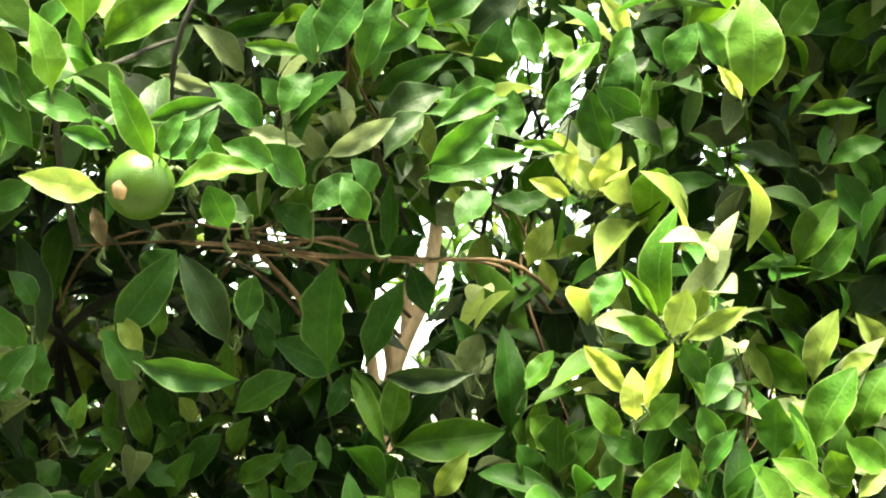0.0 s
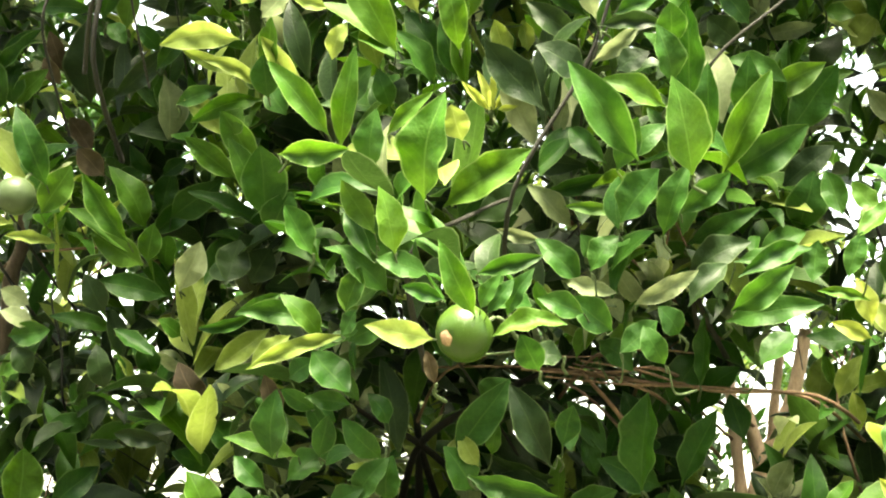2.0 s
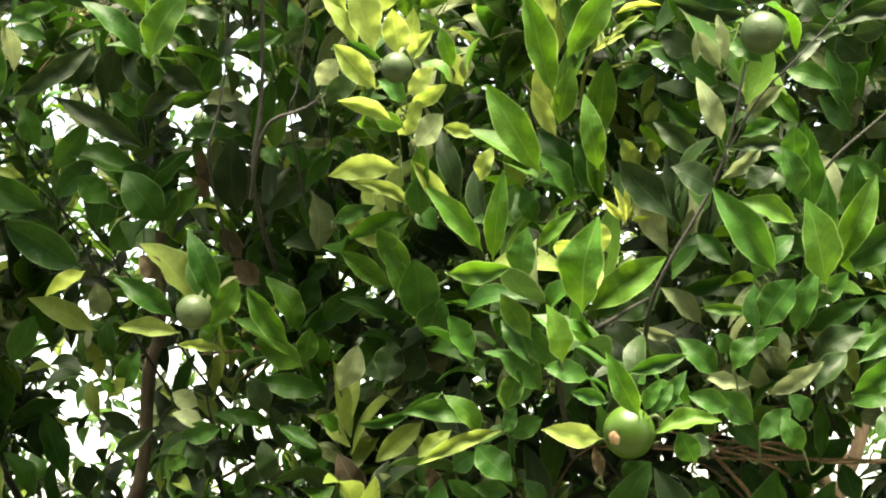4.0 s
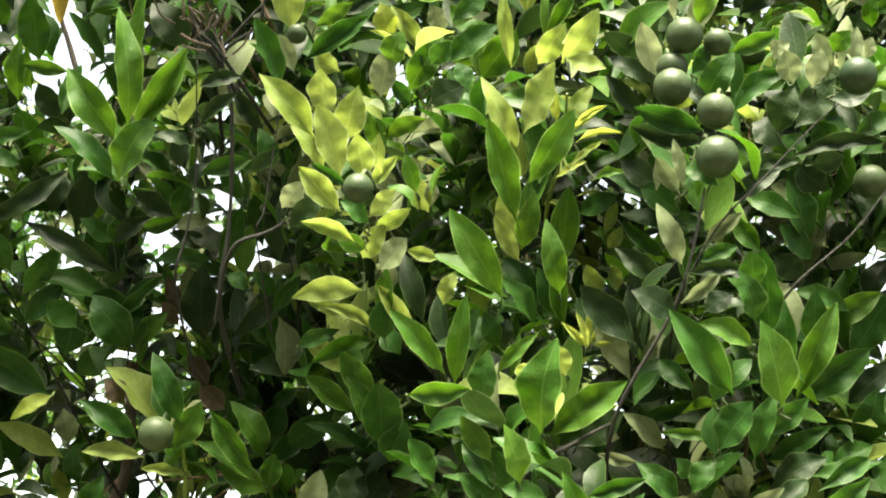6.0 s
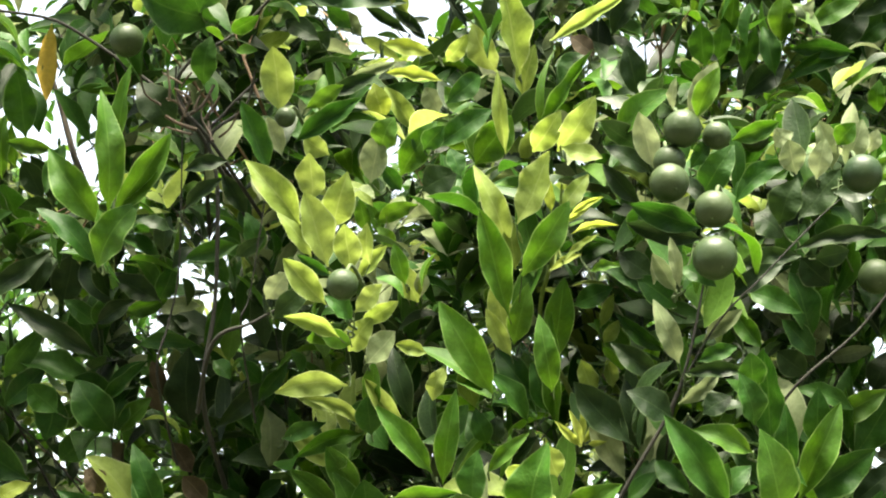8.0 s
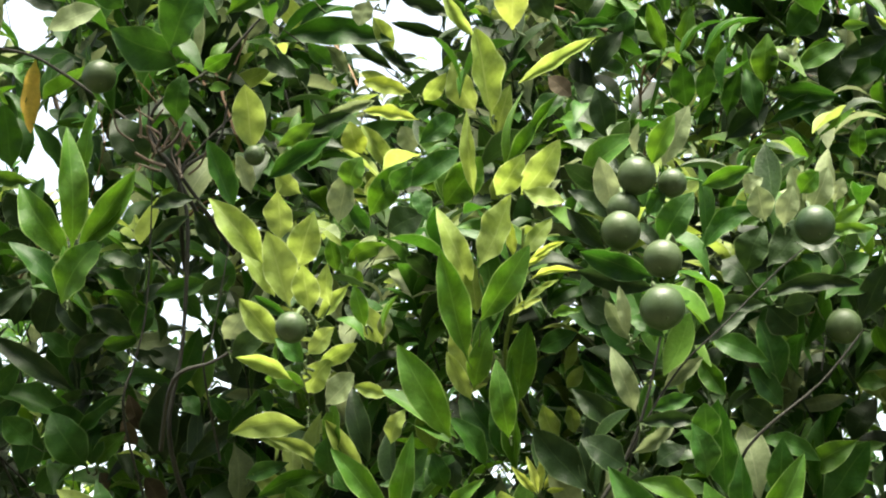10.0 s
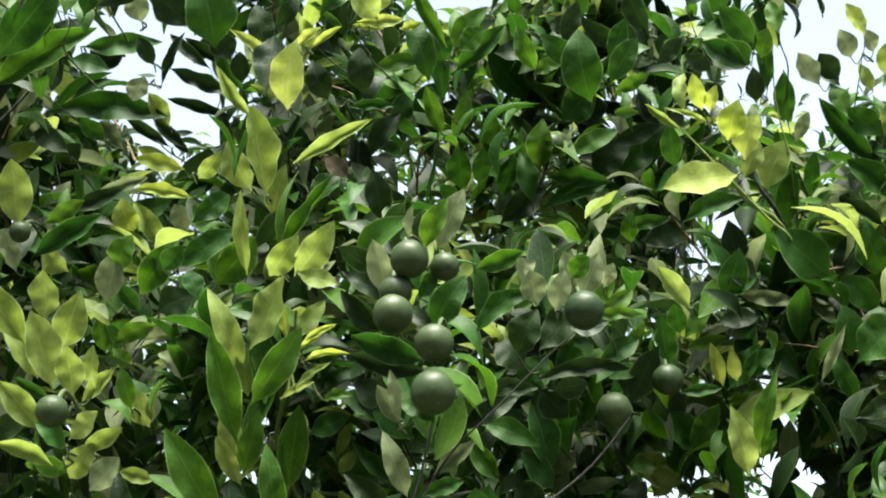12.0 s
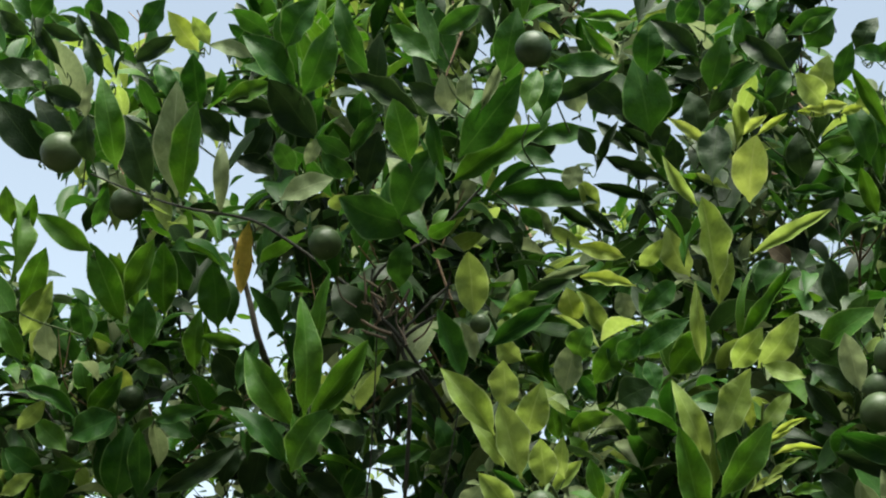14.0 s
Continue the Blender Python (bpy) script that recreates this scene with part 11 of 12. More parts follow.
sprig(RIGHT, [(0.362, 1.469, 2.564), (0.354, 1.438, 2.554), (0.347, 1.416, 2.548), (0.344, 1.401, 2.540)],
      [((0.330, 1.385, 2.530), (0.320, 1.367, 2.556), 0.023, "p", 0),
       ((0.355, 1.396, 2.539), (0.347, 1.380, 2.560), 0.017, "p", 0)], young=True, thick=0.5)
sprig(RIGHT, [(0.377, 1.485, 2.545), (0.380, 1.454, 2.535), (0.370, 1.432, 2.530), (0.367, 1.416, 2.522)],
      [((0.365, 1.405, 2.516), (0.372, 1.383, 2.546), 0.023, "y", 0)], young=True, thick=0.5)
sprig(RIGHT, [(0.414, 1.487, 2.553), (0.413, 1.456, 2.543), (0.404, 1.434, 2.538), (0.400, 1.419, 2.530)],
      [((0.388, 1.411, 2.510), (0.396, 1.395, 2.543), 0.019, "p", 0),
       ((0.408, 1.405, 2.538), (0.395, 1.388, 2.560), 0.023, "p", 0)], young=True, thick=0.5)
sprig(RIGHT, [(0.413, 1.556, 2.354), (0.406, 1.524, 2.348), (0.397, 1.501, 2.345), (0.394, 1.485, 2.338)],
      [((0.392, 1.474, 2.334), (0.357, 1.439, 2.379), 0.019, "m", 0)], young=True, thick=0.5)
sprig(RIGHT, [(0.371, 1.539, 2.384), (0.360, 1.507, 2.377), (0.358, 1.484, 2.374), (0.356, 1.468, 2.367)],
      [((0.354, 1.457, 2.363), (0.314, 1.434, 2.391), 0.013, "d", 0)], young=True, thick=0.5)
sprig(TREE, [(0.093, 1.517, 2.378), (0.089, 1.485, 2.371), (0.086, 1.462, 2.368), (0.085, 1.445, 2.361)],
      [((0.085, 1.434, 2.356), (0.088, 1.412, 2.384), 0.019, "g", 0)], young=True, thick=0.5)
sprig(TREE, [(0.203, 1.493, 2.334), (0.201, 1.460, 2.327), (0.199, 1.437, 2.324), (0.198, 1.420, 2.317)],
      [((0.197, 1.409, 2.313), (0.189, 1.385, 2.356), 0.030, "d", 0)], young=True, thick=0.5)
sprig(TREE, [(0.047, 1.229, 2.241), (0.048, 1.196, 2.235), (0.043, 1.173, 2.231), (0.043, 1.156, 2.225)],
      [((0.043, 1.145, 2.220), (0.060, 1.130, 2.234), 0.021, "g", 0)], young=True, thick=0.5)
sprig(TREE, [(-0.017, 1.328, 2.265), (-0.009, 1.295, 2.258), (-0.009, 1.272, 2.255), (-0.008, 1.255, 2.249)],
      [((-0.017, 1.245, 2.260), (0.001, 1.237, 2.271), 0.020, "p", 0),
       ((0.002, 1.243, 2.229), (-0.003, 1.225, 2.259), 0.027, "p", 0)], young=True, thick=0.5)
sprig(TREE, [(-0.377, 1.273, 2.135), (-0.376, 1.241, 2.131), (-0.365, 1.218, 2.130), (-0.361, 1.202, 2.124)],
      [((-0.358, 1.190, 2.121), (-0.353, 1.176, 2.145), 0.015, "p", 0)], young=True, thick=0.5)
sprig(TREE, [(-0.261, 1.317, 2.070), (-0.246, 1.284, 2.067), (-0.243, 1.260, 2.067), (-0.239, 1.243, 2.062)],
      [((-0.237, 1.231, 2.059), (-0.218, 1.196, 2.131), 0.030, "g", 0)], young=True, thick=0.5)
sprig(TREE, [(-0.238, 1.239, 2.021), (-0.236, 1.206, 2.019), (-0.229, 1.182, 2.019), (-0.226, 1.165, 2.015)],
      [((-0.224, 1.153, 2.012), (-0.227, 1.117, 2.075), 0.024, "g", 0)], young=True, thick=0.5)
sprig(TREE, [(-0.229, 1.316, 2.126), (-0.222, 1.283, 2.122), (-0.221, 1.259, 2.120), (-0.218, 1.242, 2.115)],
      [((-0.216, 1.231, 2.112), (-0.176, 1.220, 2.124), 0.022, "m", 0)], young=True, thick=0.5)
sprig(TREE, [(-0.056, 1.212, 2.007), (-0.045, 1.178, 2.005), (-0.045, 1.154, 2.005), (-0.043, 1.136, 2.001)],
      [((-0.043, 1.125, 1.998), (-0.041, 1.102, 2.025), 0.025, "m", 0)], young=True, thick=0.5)
sprig(TREE, [(0.016, 1.300, 2.232), (0.023, 1.267, 2.226), (0.020, 1.244, 2.224), (0.021, 1.227, 2.217)],
      [((0.021, 1.216, 2.213), (0.032, 1.199, 2.247), 0.022, "p", 0)], young=True, thick=0.5)
sprig(TREE, [(0.048, 1.300, 2.228), (0.059, 1.267, 2.222), (0.055, 1.243, 2.219), (0.055, 1.227, 2.213)],
      [((0.055, 1.220, 2.216), (0.078, 1.205, 2.234), 0.017, "g", 0),
       ((0.055, 1.210, 2.201), (0.103, 1.205, 2.202), 0.011, "g", 0)], young=True, thick=0.5)
sprig(RIGHT, [(0.341, 1.406, 2.047), (0.330, 1.372, 2.045), (0.328, 1.348, 2.046), (0.325, 1.331, 2.041)],
      [((0.316, 1.315, 2.049), (0.352, 1.294, 2.086), 0.020, "m", 0),
       ((0.330, 1.324, 2.029), (0.351, 1.305, 2.056), 0.022, "m", 0)], young=True, thick=0.5)
sprig(RIGHT, [(0.347, 1.525, 2.282), (0.347, 1.492, 2.276), (0.342, 1.469, 2.274), (0.340, 1.452, 2.268)],
      [((0.338, 1.441, 2.264), (0.299, 1.410, 2.295), 0.030, "m", 0)], young=True, thick=0.5)
sprig(RIGHT, [(0.276, 1.402, 2.028), (0.269, 1.368, 2.026), (0.261, 1.344, 2.027), (0.259, 1.327, 2.023)],
      [((0.258, 1.315, 2.020), (0.243, 1.293, 2.038), 0.032, "m", 0)], young=True, thick=0.5)
sprig(TREE, [(0.182, 1.681, 2.084), (0.191, 1.646, 2.082), (0.185, 1.622, 2.083), (0.184, 1.605, 2.079)],
      [((0.183, 1.593, 2.076), (0.155, 1.569, 2.112), 0.026, "d", 0)], young=True, thick=0.5)

# ---- fruits ----
def ball(radius, axis, rings=20, seg=28):
    """A slightly flattened fruit whose stylar end points along axis, dimpled at both ends."""
    turn = Vector((0, 0, -1)).rotation_difference(Vector(axis)).to_matrix()
    verts, faces = [], []
    for i in range(rings + 1):
        w = math.pi * i / rings
        for k in range(seg):
            t = 2 * math.pi * k / seg
            p = Vector((math.sin(w) * math.cos(t), math.sin(w) * math.sin(t), 0.94 * math.cos(w)))
            p *= 1 - 0.07 * math.exp(-(w / 0.28) ** 2) - 0.05 * math.exp(-((math.pi - w) / 0.25) ** 2)
            p *= 1 + 0.025 * noise.noise(p * 2.1 + Vector(axis) * 5) + 0.012 * noise.noise(p * 8 + Vector(axis) * 9)
            verts.append(turn @ p * radius)
    for i in range(rings):
        for k in range(seg):
            n = (k + 1) % seg
            faces.append((i * seg + k, (i + 1) * seg + k, (i + 1) * seg + n, i * seg + n))
    return verts, faces


def fruit(centre, across, axis, scar=False):
    c, d, r = Vector(centre), Vector(axis).normalized(), across / 2
    thing = empty_at("citrus_fruit", *c)
    OUTER.append((c, 1.1 * r))
    tagged(thing, "shiny unripe green citrus fruit with a corky brown scar" if scar else "small unripe dark green citrus fruit hanging among leaves", "fruit", "green fruits on the tree")
    v, f = ball(r, axis)
    peel = part("peel", mesh_of("peel", [p + c for p in v], f, [SHINY_PEEL if scar else PEEL]), thing)
    stem_end = c - d * r * 0.86
    v, f = tube([stem_end + d * 0.002, stem_end - d * 0.016 + Vector((0, 0.006, 0.006)), stem_end - d * 0.03 + Vector((0, 0.03, -0.01))], [0.0020, 0.0016, 0.0018], 6)
    part("stalk", mesh_of("stalk", v, f, [GREEN_STEM]), thing)
    # button at the far end, five-lobed
    a = d.orthogonal().normalized()
    b = d.cross(a)
    for tag, at, size, mat in (("calyx", -0.90, 0.17, GREEN_STEM), ("scar" if scar else "stylar_tip", 0.915, 0.27 if scar else 0.07, SCAR if scar else GREEN_STEM)):
        sign = 1 if at > 0 else -1
        verts, n = [c + d * r * (at + 0.03 * sign)], 20
        for ring, (rad, lift) in enumerate(((0.5, 0.035), (1.0, -0.02))):
            for k in range(n):
                w = 2 * math.pi * k / n
                q = size * r * rad * (1 + 0.08 * math.cos(5 * w) * ring) * (1 + 0.1 * noise.noise((k, at * 9, ring)))
                verts.append(c + d * r * (at + lift * sign) + (a * math.cos(w) + b * math.sin(w)) * q)
        faces = [(0, 1 + k, 1 + (k + 1) % n) for k in range(n)] + [(1 + k, 1 + n + k, 1 + n + (k + 1) % n, 1 + (k + 1) % n) for k in range(n)]
        part(tag, mesh_of(tag, verts, faces, [mat]), thing)


fruit((-0.188, 1.034, 1.760), 0.0443, (-0.505, -0.820, -0.269), scar=True)
fruit((-0.080, 1.015, 2.201), 0.0327, (0.271, -0.631, -0.727))
fruit((-0.054, 1.037, 2.200), 0.0246, (0.225, -0.733, -0.642))
fruit((-0.093, 1.021, 2.175), 0.0280, (0.224, -0.644, -0.732))
fruit((-0.092, 1.003, 2.150), 0.0330, (0.396, -0.689, -0.607))
fruit((-0.055, 0.985, 2.118), 0.0313, (-0.082, -0.663, -0.744))
fruit((-0.056, 0.983, 2.077), 0.0362, (0.351, -0.621, -0.701))
fruit((0.063, 1.012, 2.146), 0.0325, (0.239, -0.630, -0.739))
fruit((0.119, 1.299, 2.164), 0.0302, (0.083, -0.685, -0.724))
fruit((0.068, 1.269, 2.129), 0.0338, (0.212, -0.747, -0.630))
fruit((-0.488, 1.345, 2.593), 0.0371, (0.031, -0.638, -0.769))
fruit((-0.363, 0.966, 2.074), 0.0268, (0.048, -0.742, -0.668))
fruit((-0.640, 1.174, 1.906), 0.0359, (0.051, -0.763, -0.644))
fruit((-0.834, 0.910, 2.422), 0.0401, (0.304, -0.524, -0.795))
fruit((-0.896, 1.135, 2.469), 0.0373, (0.462, -0.510, -0.726))
fruit((-0.376, 0.951, 2.492), 0.0338, (0.109, -0.677, -0.728))
fruit((-0.995, 1.228, 2.225), 0.0314, (0.040, -0.711, -0.702))
fruit((-0.936, 1.258, 2.286), 0.0294, (0.282, -0.562, -0.777))
fruit((-0.485, 1.148, 2.304), 0.0207, (0.049, -0.796, -0.603))
fruit((0.005, 1.430, 2.476), 0.0249, (-0.061, -0.758, -0.649))
fruit((-0.042, 1.345, 2.307), 0.0290, (0.148, -0.716, -0.682))
fruit((-0.637, 1.099, 2.384), 0.0343, (0.423, -0.511, -0.749))

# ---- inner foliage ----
OUTER_WAY = np.array([tuple((p - VIEWPOINT).normalized()) for p, r in OUTER + CLEAR])
OUTER_FAR = np.array([(p - VIEWPOINT).length for p, r in OUTER + CLEAR])
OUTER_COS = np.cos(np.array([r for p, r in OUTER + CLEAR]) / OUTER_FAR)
OUTER_AT = np.array([tuple(p) for p in LIT])
OUTER_SUN = np.where((OUTER_AT[:, 0] < -0.4) & (np.abs(OUTER_AT[:, 2] - 2.12) < 0.2), 0.65, 0.45)  # how far the crown stands open above
HOLES = []


def openings(rows, share):
    """Sky gaps cut to fit the camera's view: a point, half width, half height, and the share of leaves missing."""
    for x, y, z, rx, rz in rows:
        HOLES.append((Vector((x, y, z)) - VIEWPOINT, rx, rz, share))


openings([(0.113, 1.869, 1.997, 0.061, 0.074),
          (0.087, 1.876, 1.928, 0.026, 0.038),
          (0.153, 1.888, 1.820, 0.035, 0.029),
          (0.053, 1.891, 1.792, 0.019, 0.019),
          (-0.080, 1.894, 1.762, 0.018, 0.014),
          (-0.460, 1.896, 1.736, 0.018, 0.014),
          (0.090, 1.895, 1.755, 0.019, 0.026),
          (-0.734, 1.663, 1.800, 0.032, 0.038),
          (-0.717, 1.687, 1.667, 0.035, 0.038),
          (-0.679, 1.694, 1.676, 0.016, 0.016),
          (0.180, 1.802, 2.172, 0.054, 0.026),
          (0.090, 1.810, 1.995, 0.032, 0.029),
          (0.094, 1.836, 1.836, 0.019, 0.016),
          (0.214, 1.874, 1.760, 0.026, 0.026),
          (-0.619, 1.676, 1.874, 0.018, 0.017),
          (0.195, 1.824, 2.052, 0.035, 0.026),
          (-0.628, 1.686, 1.796, 0.018, 0.014),
          (-0.847, 1.361, 2.142, 0.019, 0.015)], 0.64)
openings([(-0.864, 1.399, 1.857, 0.048, 0.045),
          (-0.879, 1.407, 1.774, 0.048, 0.038),
          (-0.680, 1.406, 2.175, 0.022, 0.018),
          (-0.696, 1.455, 1.813, 0.023, 0.038),
          (-0.716, 1.441, 1.870, 0.071, 0.024),
          (-0.783, 1.395, 2.041, 0.021, 0.015),
          (-0.832, 1.379, 2.054, 0.019, 0.019),
          (-0.848, 1.390, 1.946, 0.019, 0.019),
          (-0.787, 1.264, 2.362, 0.035, 0.042),
          (-0.664, 1.338, 2.207, 0.023, 0.029),
          (-0.806, 1.359, 2.003, 0.022, 0.018),
          (-0.624, 1.321, 2.303, 0.017, 0.023),
          (-0.888, 1.362, 1.918, 0.032, 0.032),
          (-0.537, 1.442, 1.948, 0.019, 0.019),
          (-0.708, 1.348, 2.131, 0.019, 0.015),
          (-0.243, 1.412, 2.323, 0.019, 0.013),
          (-0.700, 1.364, 2.081, 0.018, 0.026),
          (-0.822, 1.430, 1.730, 0.022, 0.032)], 0.64)
openings([(-0.804, 1.423, 1.813, 0.022, 0.051)], 0.64)
openings([(-0.468, 1.363, 2.561, 0.081, 0.074),
          (-0.428, 1.389, 2.512, 0.044, 0.044),
          (0.210, 1.505, 2.562, 0.052, 0.041),
          (0.255, 1.510, 2.574, 0.044, 0.044),
          (0.172, 1.553, 2.402, 0.033, 0.021),
          (0.209, 1.665, 2.108, 0.052, 0.037),
          (0.141, 1.559, 2.369, 0.022, 0.029),
          (0.075, 1.635, 2.115, 0.022, 0.022),
          (0.148, 1.603, 2.248, 0.018, 0.029),
          (0.225, 1.639, 2.193, 0.029, 0.022),
          (0.064, 1.482, 2.539, 0.010, 0.010),
          (-1.048, 1.131, 2.505, 0.066, 0.066),
          (-1.023, 1.168, 2.441, 0.044, 0.052),
          (-0.965, 1.198, 2.420, 0.055, 0.052),
          (-0.818, 1.213, 2.516, 0.044, 0.037),
          (-0.799, 1.285, 2.363, 0.044, 0.055),
          (-0.452, 1.322, 2.581, 0.044, 0.052),
          (-0.488, 1.336, 2.517, 0.044, 0.025)], 0.98)
openings([(-0.114, 1.400, 2.697, 0.059, 0.059),
          (-0.677, 1.391, 2.220, 0.037, 0.033),
          (-0.339, 1.357, 2.598, 0.019, 0.034),
          (-0.379, 1.289, 2.723, 0.044, 0.025),
          (-0.947, 1.090, 2.690, 0.052, 0.025),
          (-0.529, 1.260, 2.660, 0.016, 0.032),
          (-0.666, 1.234, 2.600, 0.019, 0.027),
          (-0.863, 1.124, 2.685, 0.029, 0.044),
          (-0.789, 1.311, 2.310, 0.029, 0.022),
          (0.339, 1.484, 2.608, 0.070, 0.063),
          (0.299, 1.493, 2.567, 0.041, 0.033),
          (0.152, 1.442, 2.641, 0.033, 0.018),
          (0.289, 1.532, 2.532, 0.044, 0.044),
          (-0.448, 1.354, 2.508, 0.070, 0.031),
          (-0.827, 1.279, 2.379, 0.033, 0.048),
          (-0.668, 1.374, 2.230, 0.029, 0.044),
          (-0.624, 1.412, 2.151, 0.037, 0.024),
          (-0.453, 1.405, 2.339, 0.018, 0.024)], 0.98)
openings([(-0.720, 1.375, 2.173, 0.029, 0.022),
          (-0.176, 1.455, 2.450, 0.015, 0.019),
          (-0.037, 1.399, 2.689, 0.044, 0.033),
          (-0.129, 1.368, 2.696, 0.037, 0.026)], 0.98)


def thin(p):
    q = p - VIEWPOINT
    for h, rx, rz, share in HOLES:
        s = h.length / q.length
        d = q * s - h
        across = math.hypot(d.x, d.y)
        if (across / (rx * 1.08)) ** 2 + (d.z / (rz * 1.08)) ** 2 < 1:
            return share
    return 0.0


def hides(p, room=0.012):
    """Whether a small leaf here would cover one of the outer leaves or fruits in the camera's view."""
    q = np.array(p - VIEWPOINT)
    far = np.linalg.norm(q)
    near = (OUTER_WAY @ (q / far) > OUTER_COS) & (far < OUTER_FAR + room)
    return bool(near.any())


def shades(p):
    """Whether a small leaf here would stand between the sun and an outer leaf close by."""
    d = np.array(p) - OUTER_AT
    along = d @ np.array(SUN_FROM)
    aside = (d ** 2).sum(1) - along ** 2
    return bool(((along > 0.02) & (along < OUTER_SUN) & (aside < 0.03 ** 2 + 0.0015 * (OUTER_SUN - 0.45))).any())


def foliage(name, parent, shoots, sample, mixture, seed, skip=1.0, lengths=(0.05, 0.092)):
    """Many small leaved shoots, joined into one mesh."""
    rng = random.Random(seed)
    sorts = list(mixture)
    shapes = [blade(f, a, s, segs=7, strips=2, tipped=p, wedge=b, twist=t, seed=t * 9) for f, a, s, p, b, t in
              ((0.12, 0.06, 0, 1.0, 0.85, 0.1), (0.2, 0.10, 0.2, 1.1, 0.95, -0.15), (0.1, -0.06, -0.3, 0.95, 0.8, 0.2), (0.16, 0.13, 0.35, 1.05, 0.9, -0.1),
               (0.24, 0.04, -0.1, 1.0, 0.9, 0.05), (0.15, 0.16, 0.1, 1.1, 0.95, -0.2))]
    arrays = [(np.array(v), np.array(f), np.array(uv)) for v, f, uv in shapes]
    allv, allf, alluv, slots, n = [], [], [], [], 0
    twigs = []

    def grow(at, along, size, wide, up, sort):
        nonlocal n
        up = (up - along * up.dot(along)).normalized()
        side = up.cross(along)
        m = np.array([tuple(along * size), tuple(side * wide), tuple(up * size)])
        v, f, uv = rng.choice(arrays)
        allv.append(v @ m + np.array(at))
        allf.append(f + n)
        alluv.append(uv)
        slots.extend([sorts.index(sort)] * len(f))
        n += len(v)

    for base, way, wide, sort in BESIDE.pop(parent.name, ()):
        middle = base + way * 0.5
        sort = sort if sort in mixture else "y"
        if hides(middle, -0.004) or hides(base + way * 0.85, -0.004) or rng.random() < 0.5 * thin(middle):
            continue
        grow(base, way.normalized(), way.length, wide, Vector((rng.gauss(0, 0.5), -0.7, 0.6 + rng.gauss(0, 0.4))), sort)
    for _ in range(shoots):
        p = sample(rng)
        axis = Vector((rng.gauss(0, 0.45), rng.gauss(-0.3, 0.4), rng.gauss(0.9, 0.35))).normalized()
        long = rng.uniform(0.03, 0.11)
        grown = 0
        a = axis.orthogonal().normalized()
        b = axis.cross(a)
        spin = rng.uniform(0, 6.28)
        kind = rng.choices(sorts, [mixture[s] for s in sorts])[0]
        count = rng.randint(6, 10)
        big = rng.uniform(*lengths)
        for k in range(count):
            at = p + axis * (long * (k + 0.5) / count)
            spin += 2.4 + rng.gauss(0, 0.3)
            lean = 1.25 - 0.85 * k / count + rng.gauss(0, 0.18)
            along = (axis * math.cos(lean) + (a * math.cos(spin) + b * math.sin(spin)) * math.sin(lean)).normalized()
            size = big * rng.uniform(0.65, 1.1)
            middle = at + along * size * 0.5
            if hides(middle) or hides(at + along * size * 0.85) or rng.random() < thin(middle) ** skip or rng.random() < thin(at + along * size) ** skip:
                continue
            if shades(middle) and rng.random() < (0.85 if middle.z < 1.64 else min(0.95, max(0.2, 0.2 + 1.7 * (middle.z - 1.92)))):
                continue
            up = axis + Vector((0, -0.38, 0.4)) + Vector((rng.gauss(0, 0.35), rng.gauss(0, 0.35), rng.gauss(0, 0.35)))
            one = kind if rng.random() < 0.8 else rng.choices(sorts, [mixture[s] for s in sorts])[0]
            if 1.62 < middle.z < 1.85 and middle.x < 0.1 and one in "mg" and rng.random() < 0.6:  # darker sorts in this low band put shade into the leaf colour
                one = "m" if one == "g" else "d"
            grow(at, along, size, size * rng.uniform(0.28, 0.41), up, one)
            grown += 1
        if grown > 3 and not thin(p) and rng.random() < 0.5:
            twigs.append((p, p + axis * long * 0.6))
    me = mesh_of(name, np.concatenate(allv), np.concatenate(allf).tolist(), [LEAF[s] for s in sorts], np.concatenate(alluv), slots)
    tagged(part(name, me, parent), kind="stuff")
    rods = []
    for p, q in twigs:
        low = p + Vector((rng.uniform(-0.03, 0.03), rng.uniform(0.0, 0.06), -rng.uniform(0.005, 0.025)))
        way = (q - low).normalized()
        a = way.orthogonal().normalized() * 0.0012
        b = way.cross(a)
        ring = [a, -0.5 * a + 0.87 * b, -0.5 * a - 0.87 * b]
        rods.append(([low + o for o in ring] + [q + o * 0.5 for o in ring], [(0, 1, 4, 3), (1, 2, 5, 4), (2, 0, 3, 5)]))
    v, f = joined(rods)
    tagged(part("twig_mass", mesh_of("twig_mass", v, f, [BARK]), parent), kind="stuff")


SKIN = np.array([tuple(p) for p, r in OUTER[::3]])


def front_face(x, z):
    """Where the crown's outer leaves stand, from those already grown round about."""
    d = (SKIN[:, 0] - x) ** 2 + (SKIN[:, 2] - z) ** 2 + 0.002
    return float((SKIN[:, 1] / d ** 1.5).sum() / (1 / d ** 1.5).sum()) + 0.05 * noise.noise((x * 4, z * 4, 4.0)) + 0.8 * max(0.0, z - 2.5)


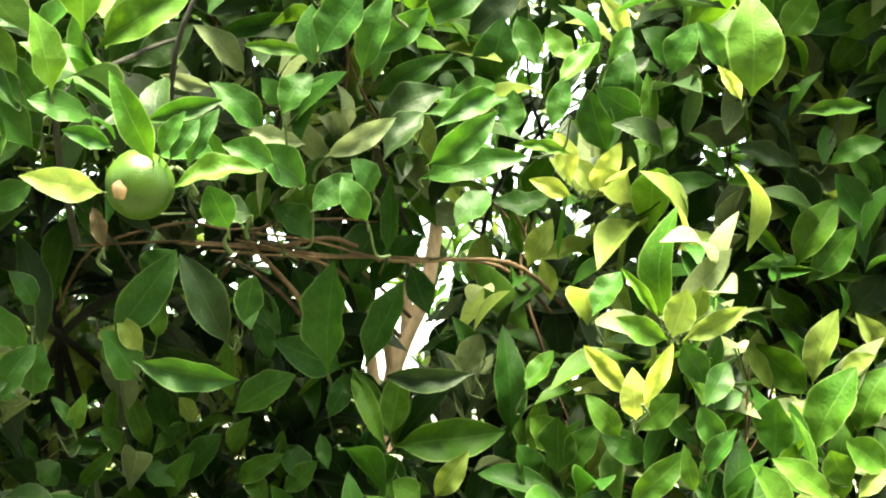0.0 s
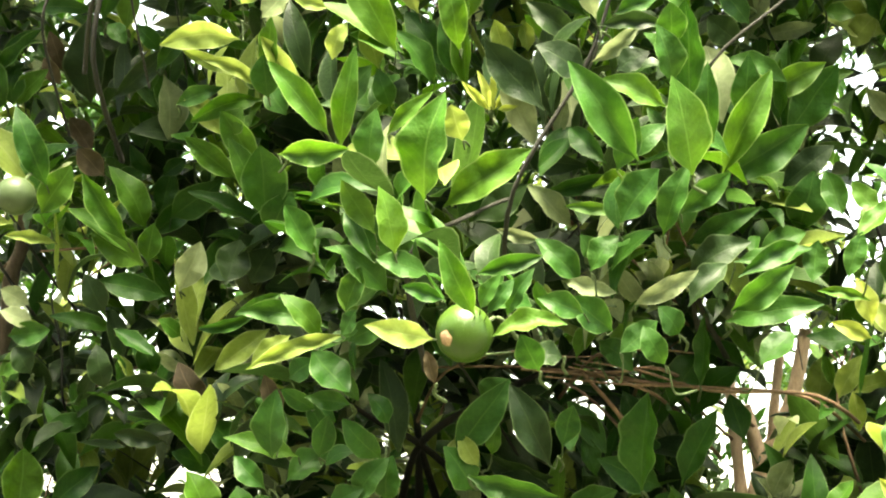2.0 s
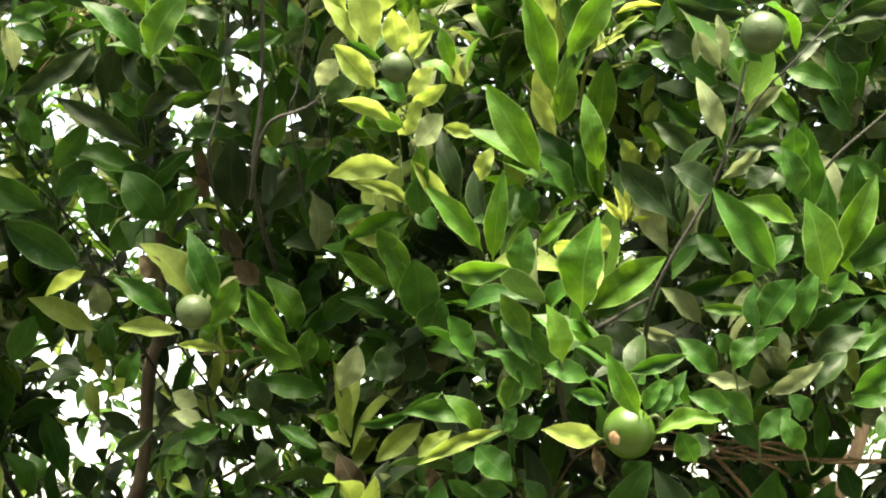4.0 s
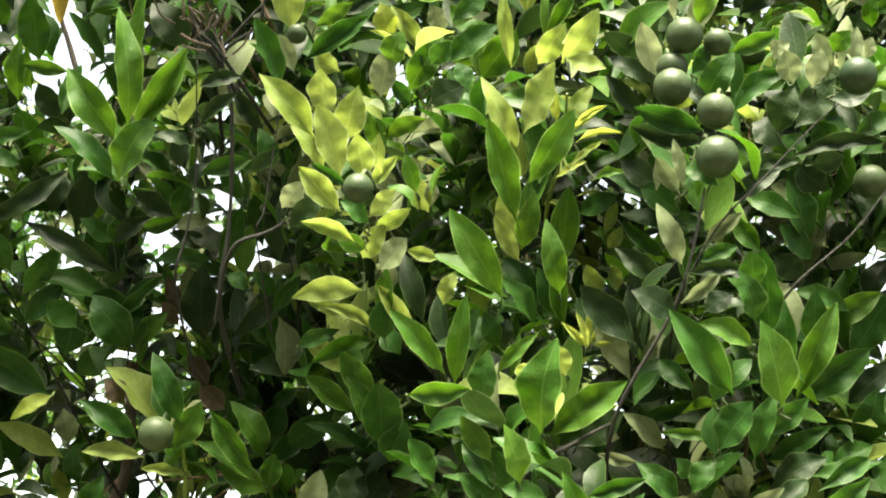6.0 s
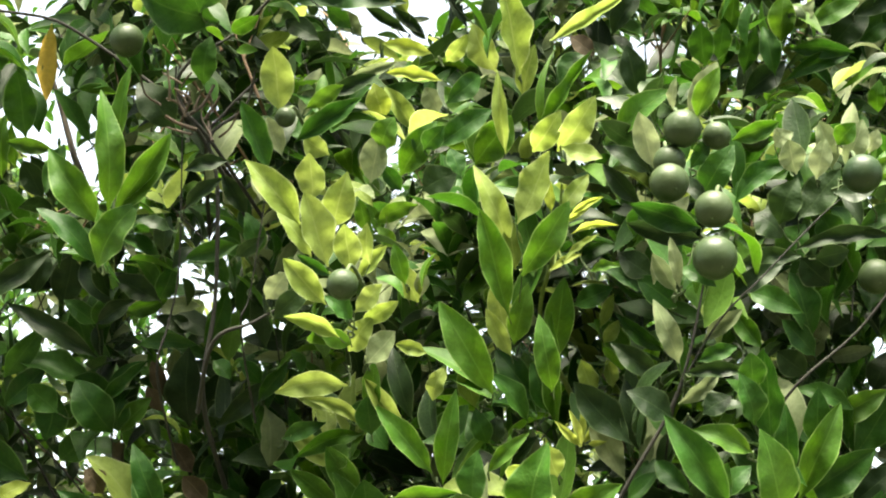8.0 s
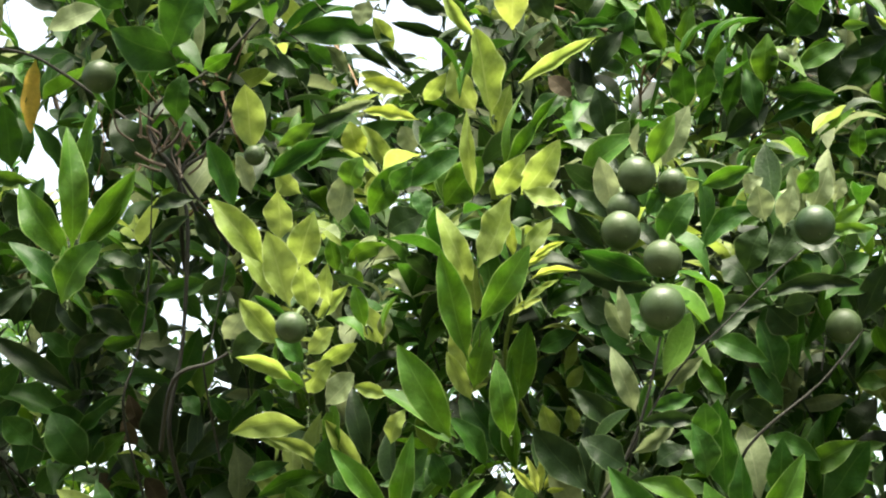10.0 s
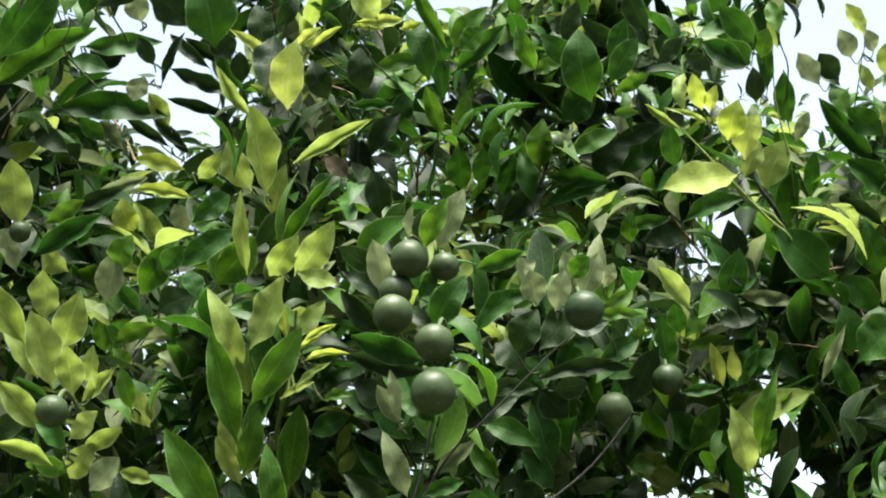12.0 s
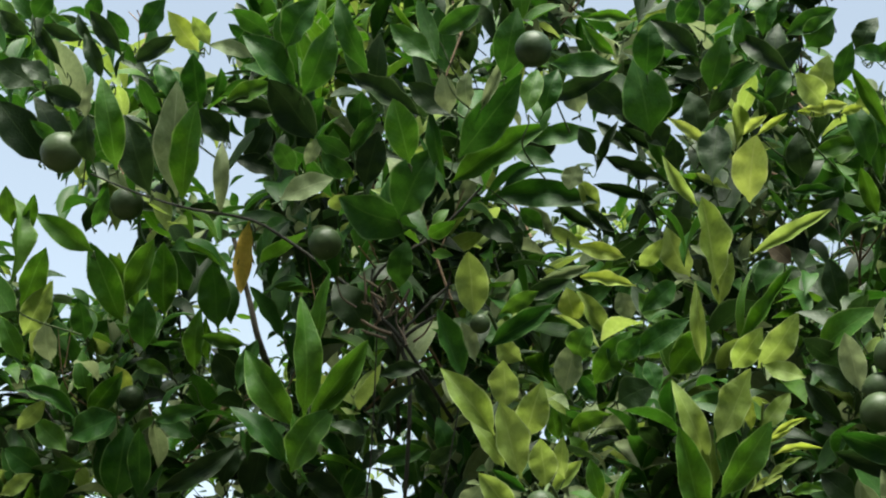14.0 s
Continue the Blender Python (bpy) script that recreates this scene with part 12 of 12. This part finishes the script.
def crown(centre, reach, front, shell=0.0, top=9.0):
    """A sampler of places in a rounded, uneven crown; front: whether it starts at the outer leaves; shell: only so deep, and below top."""
    c, r = Vector(centre), Vector(reach)

    def sample(rng):
        while True:
            x, z = c.x + r.x * rng.uniform(-1, 1), c.z + r.z * rng.uniform(-1, 1)
            if front:
                y = front_face(x, z) + (shell * rng.random() - 0.01 if shell else 0.02 + 1.1 * rng.random() ** 2.0)
            else:
                y = c.y + r.y * rng.uniform(-1, 1)
            q = Vector(((x - c.x) / r.x, (y - c.y) / r.y, (z - c.z) / r.z))
            if z < top and q.length < 1.0 + 0.22 * noise.noise(q * 2.3 + c):
                return Vector((x, y, z))

    return sample


foliage("foliage", LEFT, 1150, crown((-1.35, 2.0, 1.95), (1.0, 1.1, 1.2), True), {"d": 0.14, "m": 0.42, "g": 0.30, "y": 0.08, "p": 0.06}, 13)
foliage("foliage", RIGHT, 1550, crown((0.55, 1.9, 1.8), (0.85, 1.0, 1.15), True), {"d": 0.17, "m": 0.38, "g": 0.26, "y": 0.10, "p": 0.09}, 14)
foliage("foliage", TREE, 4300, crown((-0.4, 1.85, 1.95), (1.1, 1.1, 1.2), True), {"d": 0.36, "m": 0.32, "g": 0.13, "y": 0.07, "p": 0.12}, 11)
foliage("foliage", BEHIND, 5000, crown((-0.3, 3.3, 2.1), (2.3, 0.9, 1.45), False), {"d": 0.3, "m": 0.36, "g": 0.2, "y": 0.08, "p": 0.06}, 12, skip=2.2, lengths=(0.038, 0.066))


def dry_twigs(parent, count, sample, seed):
    """Thin forked dead twigs inside the crown."""
    rng = random.Random(seed)
    pieces = []
    while count:
        p = sample(rng) + Vector((0, 0.05, 0))
        way = Vector((rng.gauss(0, 0.5), rng.gauss(-0.2, 0.4), rng.gauss(0.8, 0.4))).normalized()
        long = rng.uniform(0.07, 0.2)
        tip = p + way * long
        if hides(p) or hides(tip) or hides(p.lerp(tip, 0.5)) or thin(p) or thin(tip):
            continue
        count -= 1
        bow = p.lerp(tip, 0.5) + Vector((rng.gauss(0, 0.012), rng.gauss(0, 0.012), rng.gauss(0, 0.012)))
        thick = rng.uniform(0.0012, 0.0026)
        pieces.append(tube([p, bow, tip], [thick, 0.8 * thick, 0.5 * thick], 4))
        for _ in range(rng.randint(1, 3)):
            start = bow.lerp(tip, rng.uniform(0, 0.7))
            end = start + (way + Vector((rng.gauss(0, 0.6), rng.gauss(0, 0.5), rng.gauss(0, 0.5)))).normalized() * long * rng.uniform(0.25, 0.5)
            pieces.append(tube([start, start.lerp(end, 0.5), end], [0.6 * thick, 0.5 * thick, 0.35 * thick], 4))
    v, f = joined(pieces)
    tagged(part("dead_wood", mesh_of("dead_wood", v, f, [DRY_TWIG]), parent), "thin dry brown dead twigs", kind="stuff")


dry_twigs(TREE, 300, crown((-0.4, 1.85, 1.95), (1.1, 1.1, 1.2), True), 31)
dry_twigs(LEFT, 120, crown((-1.35, 2.0, 1.95), (1.0, 1.1, 1.2), True), 32)
dry_twigs(RIGHT, 130, crown((0.55, 1.9, 1.8), (0.85, 1.0, 1.15), True), 33)
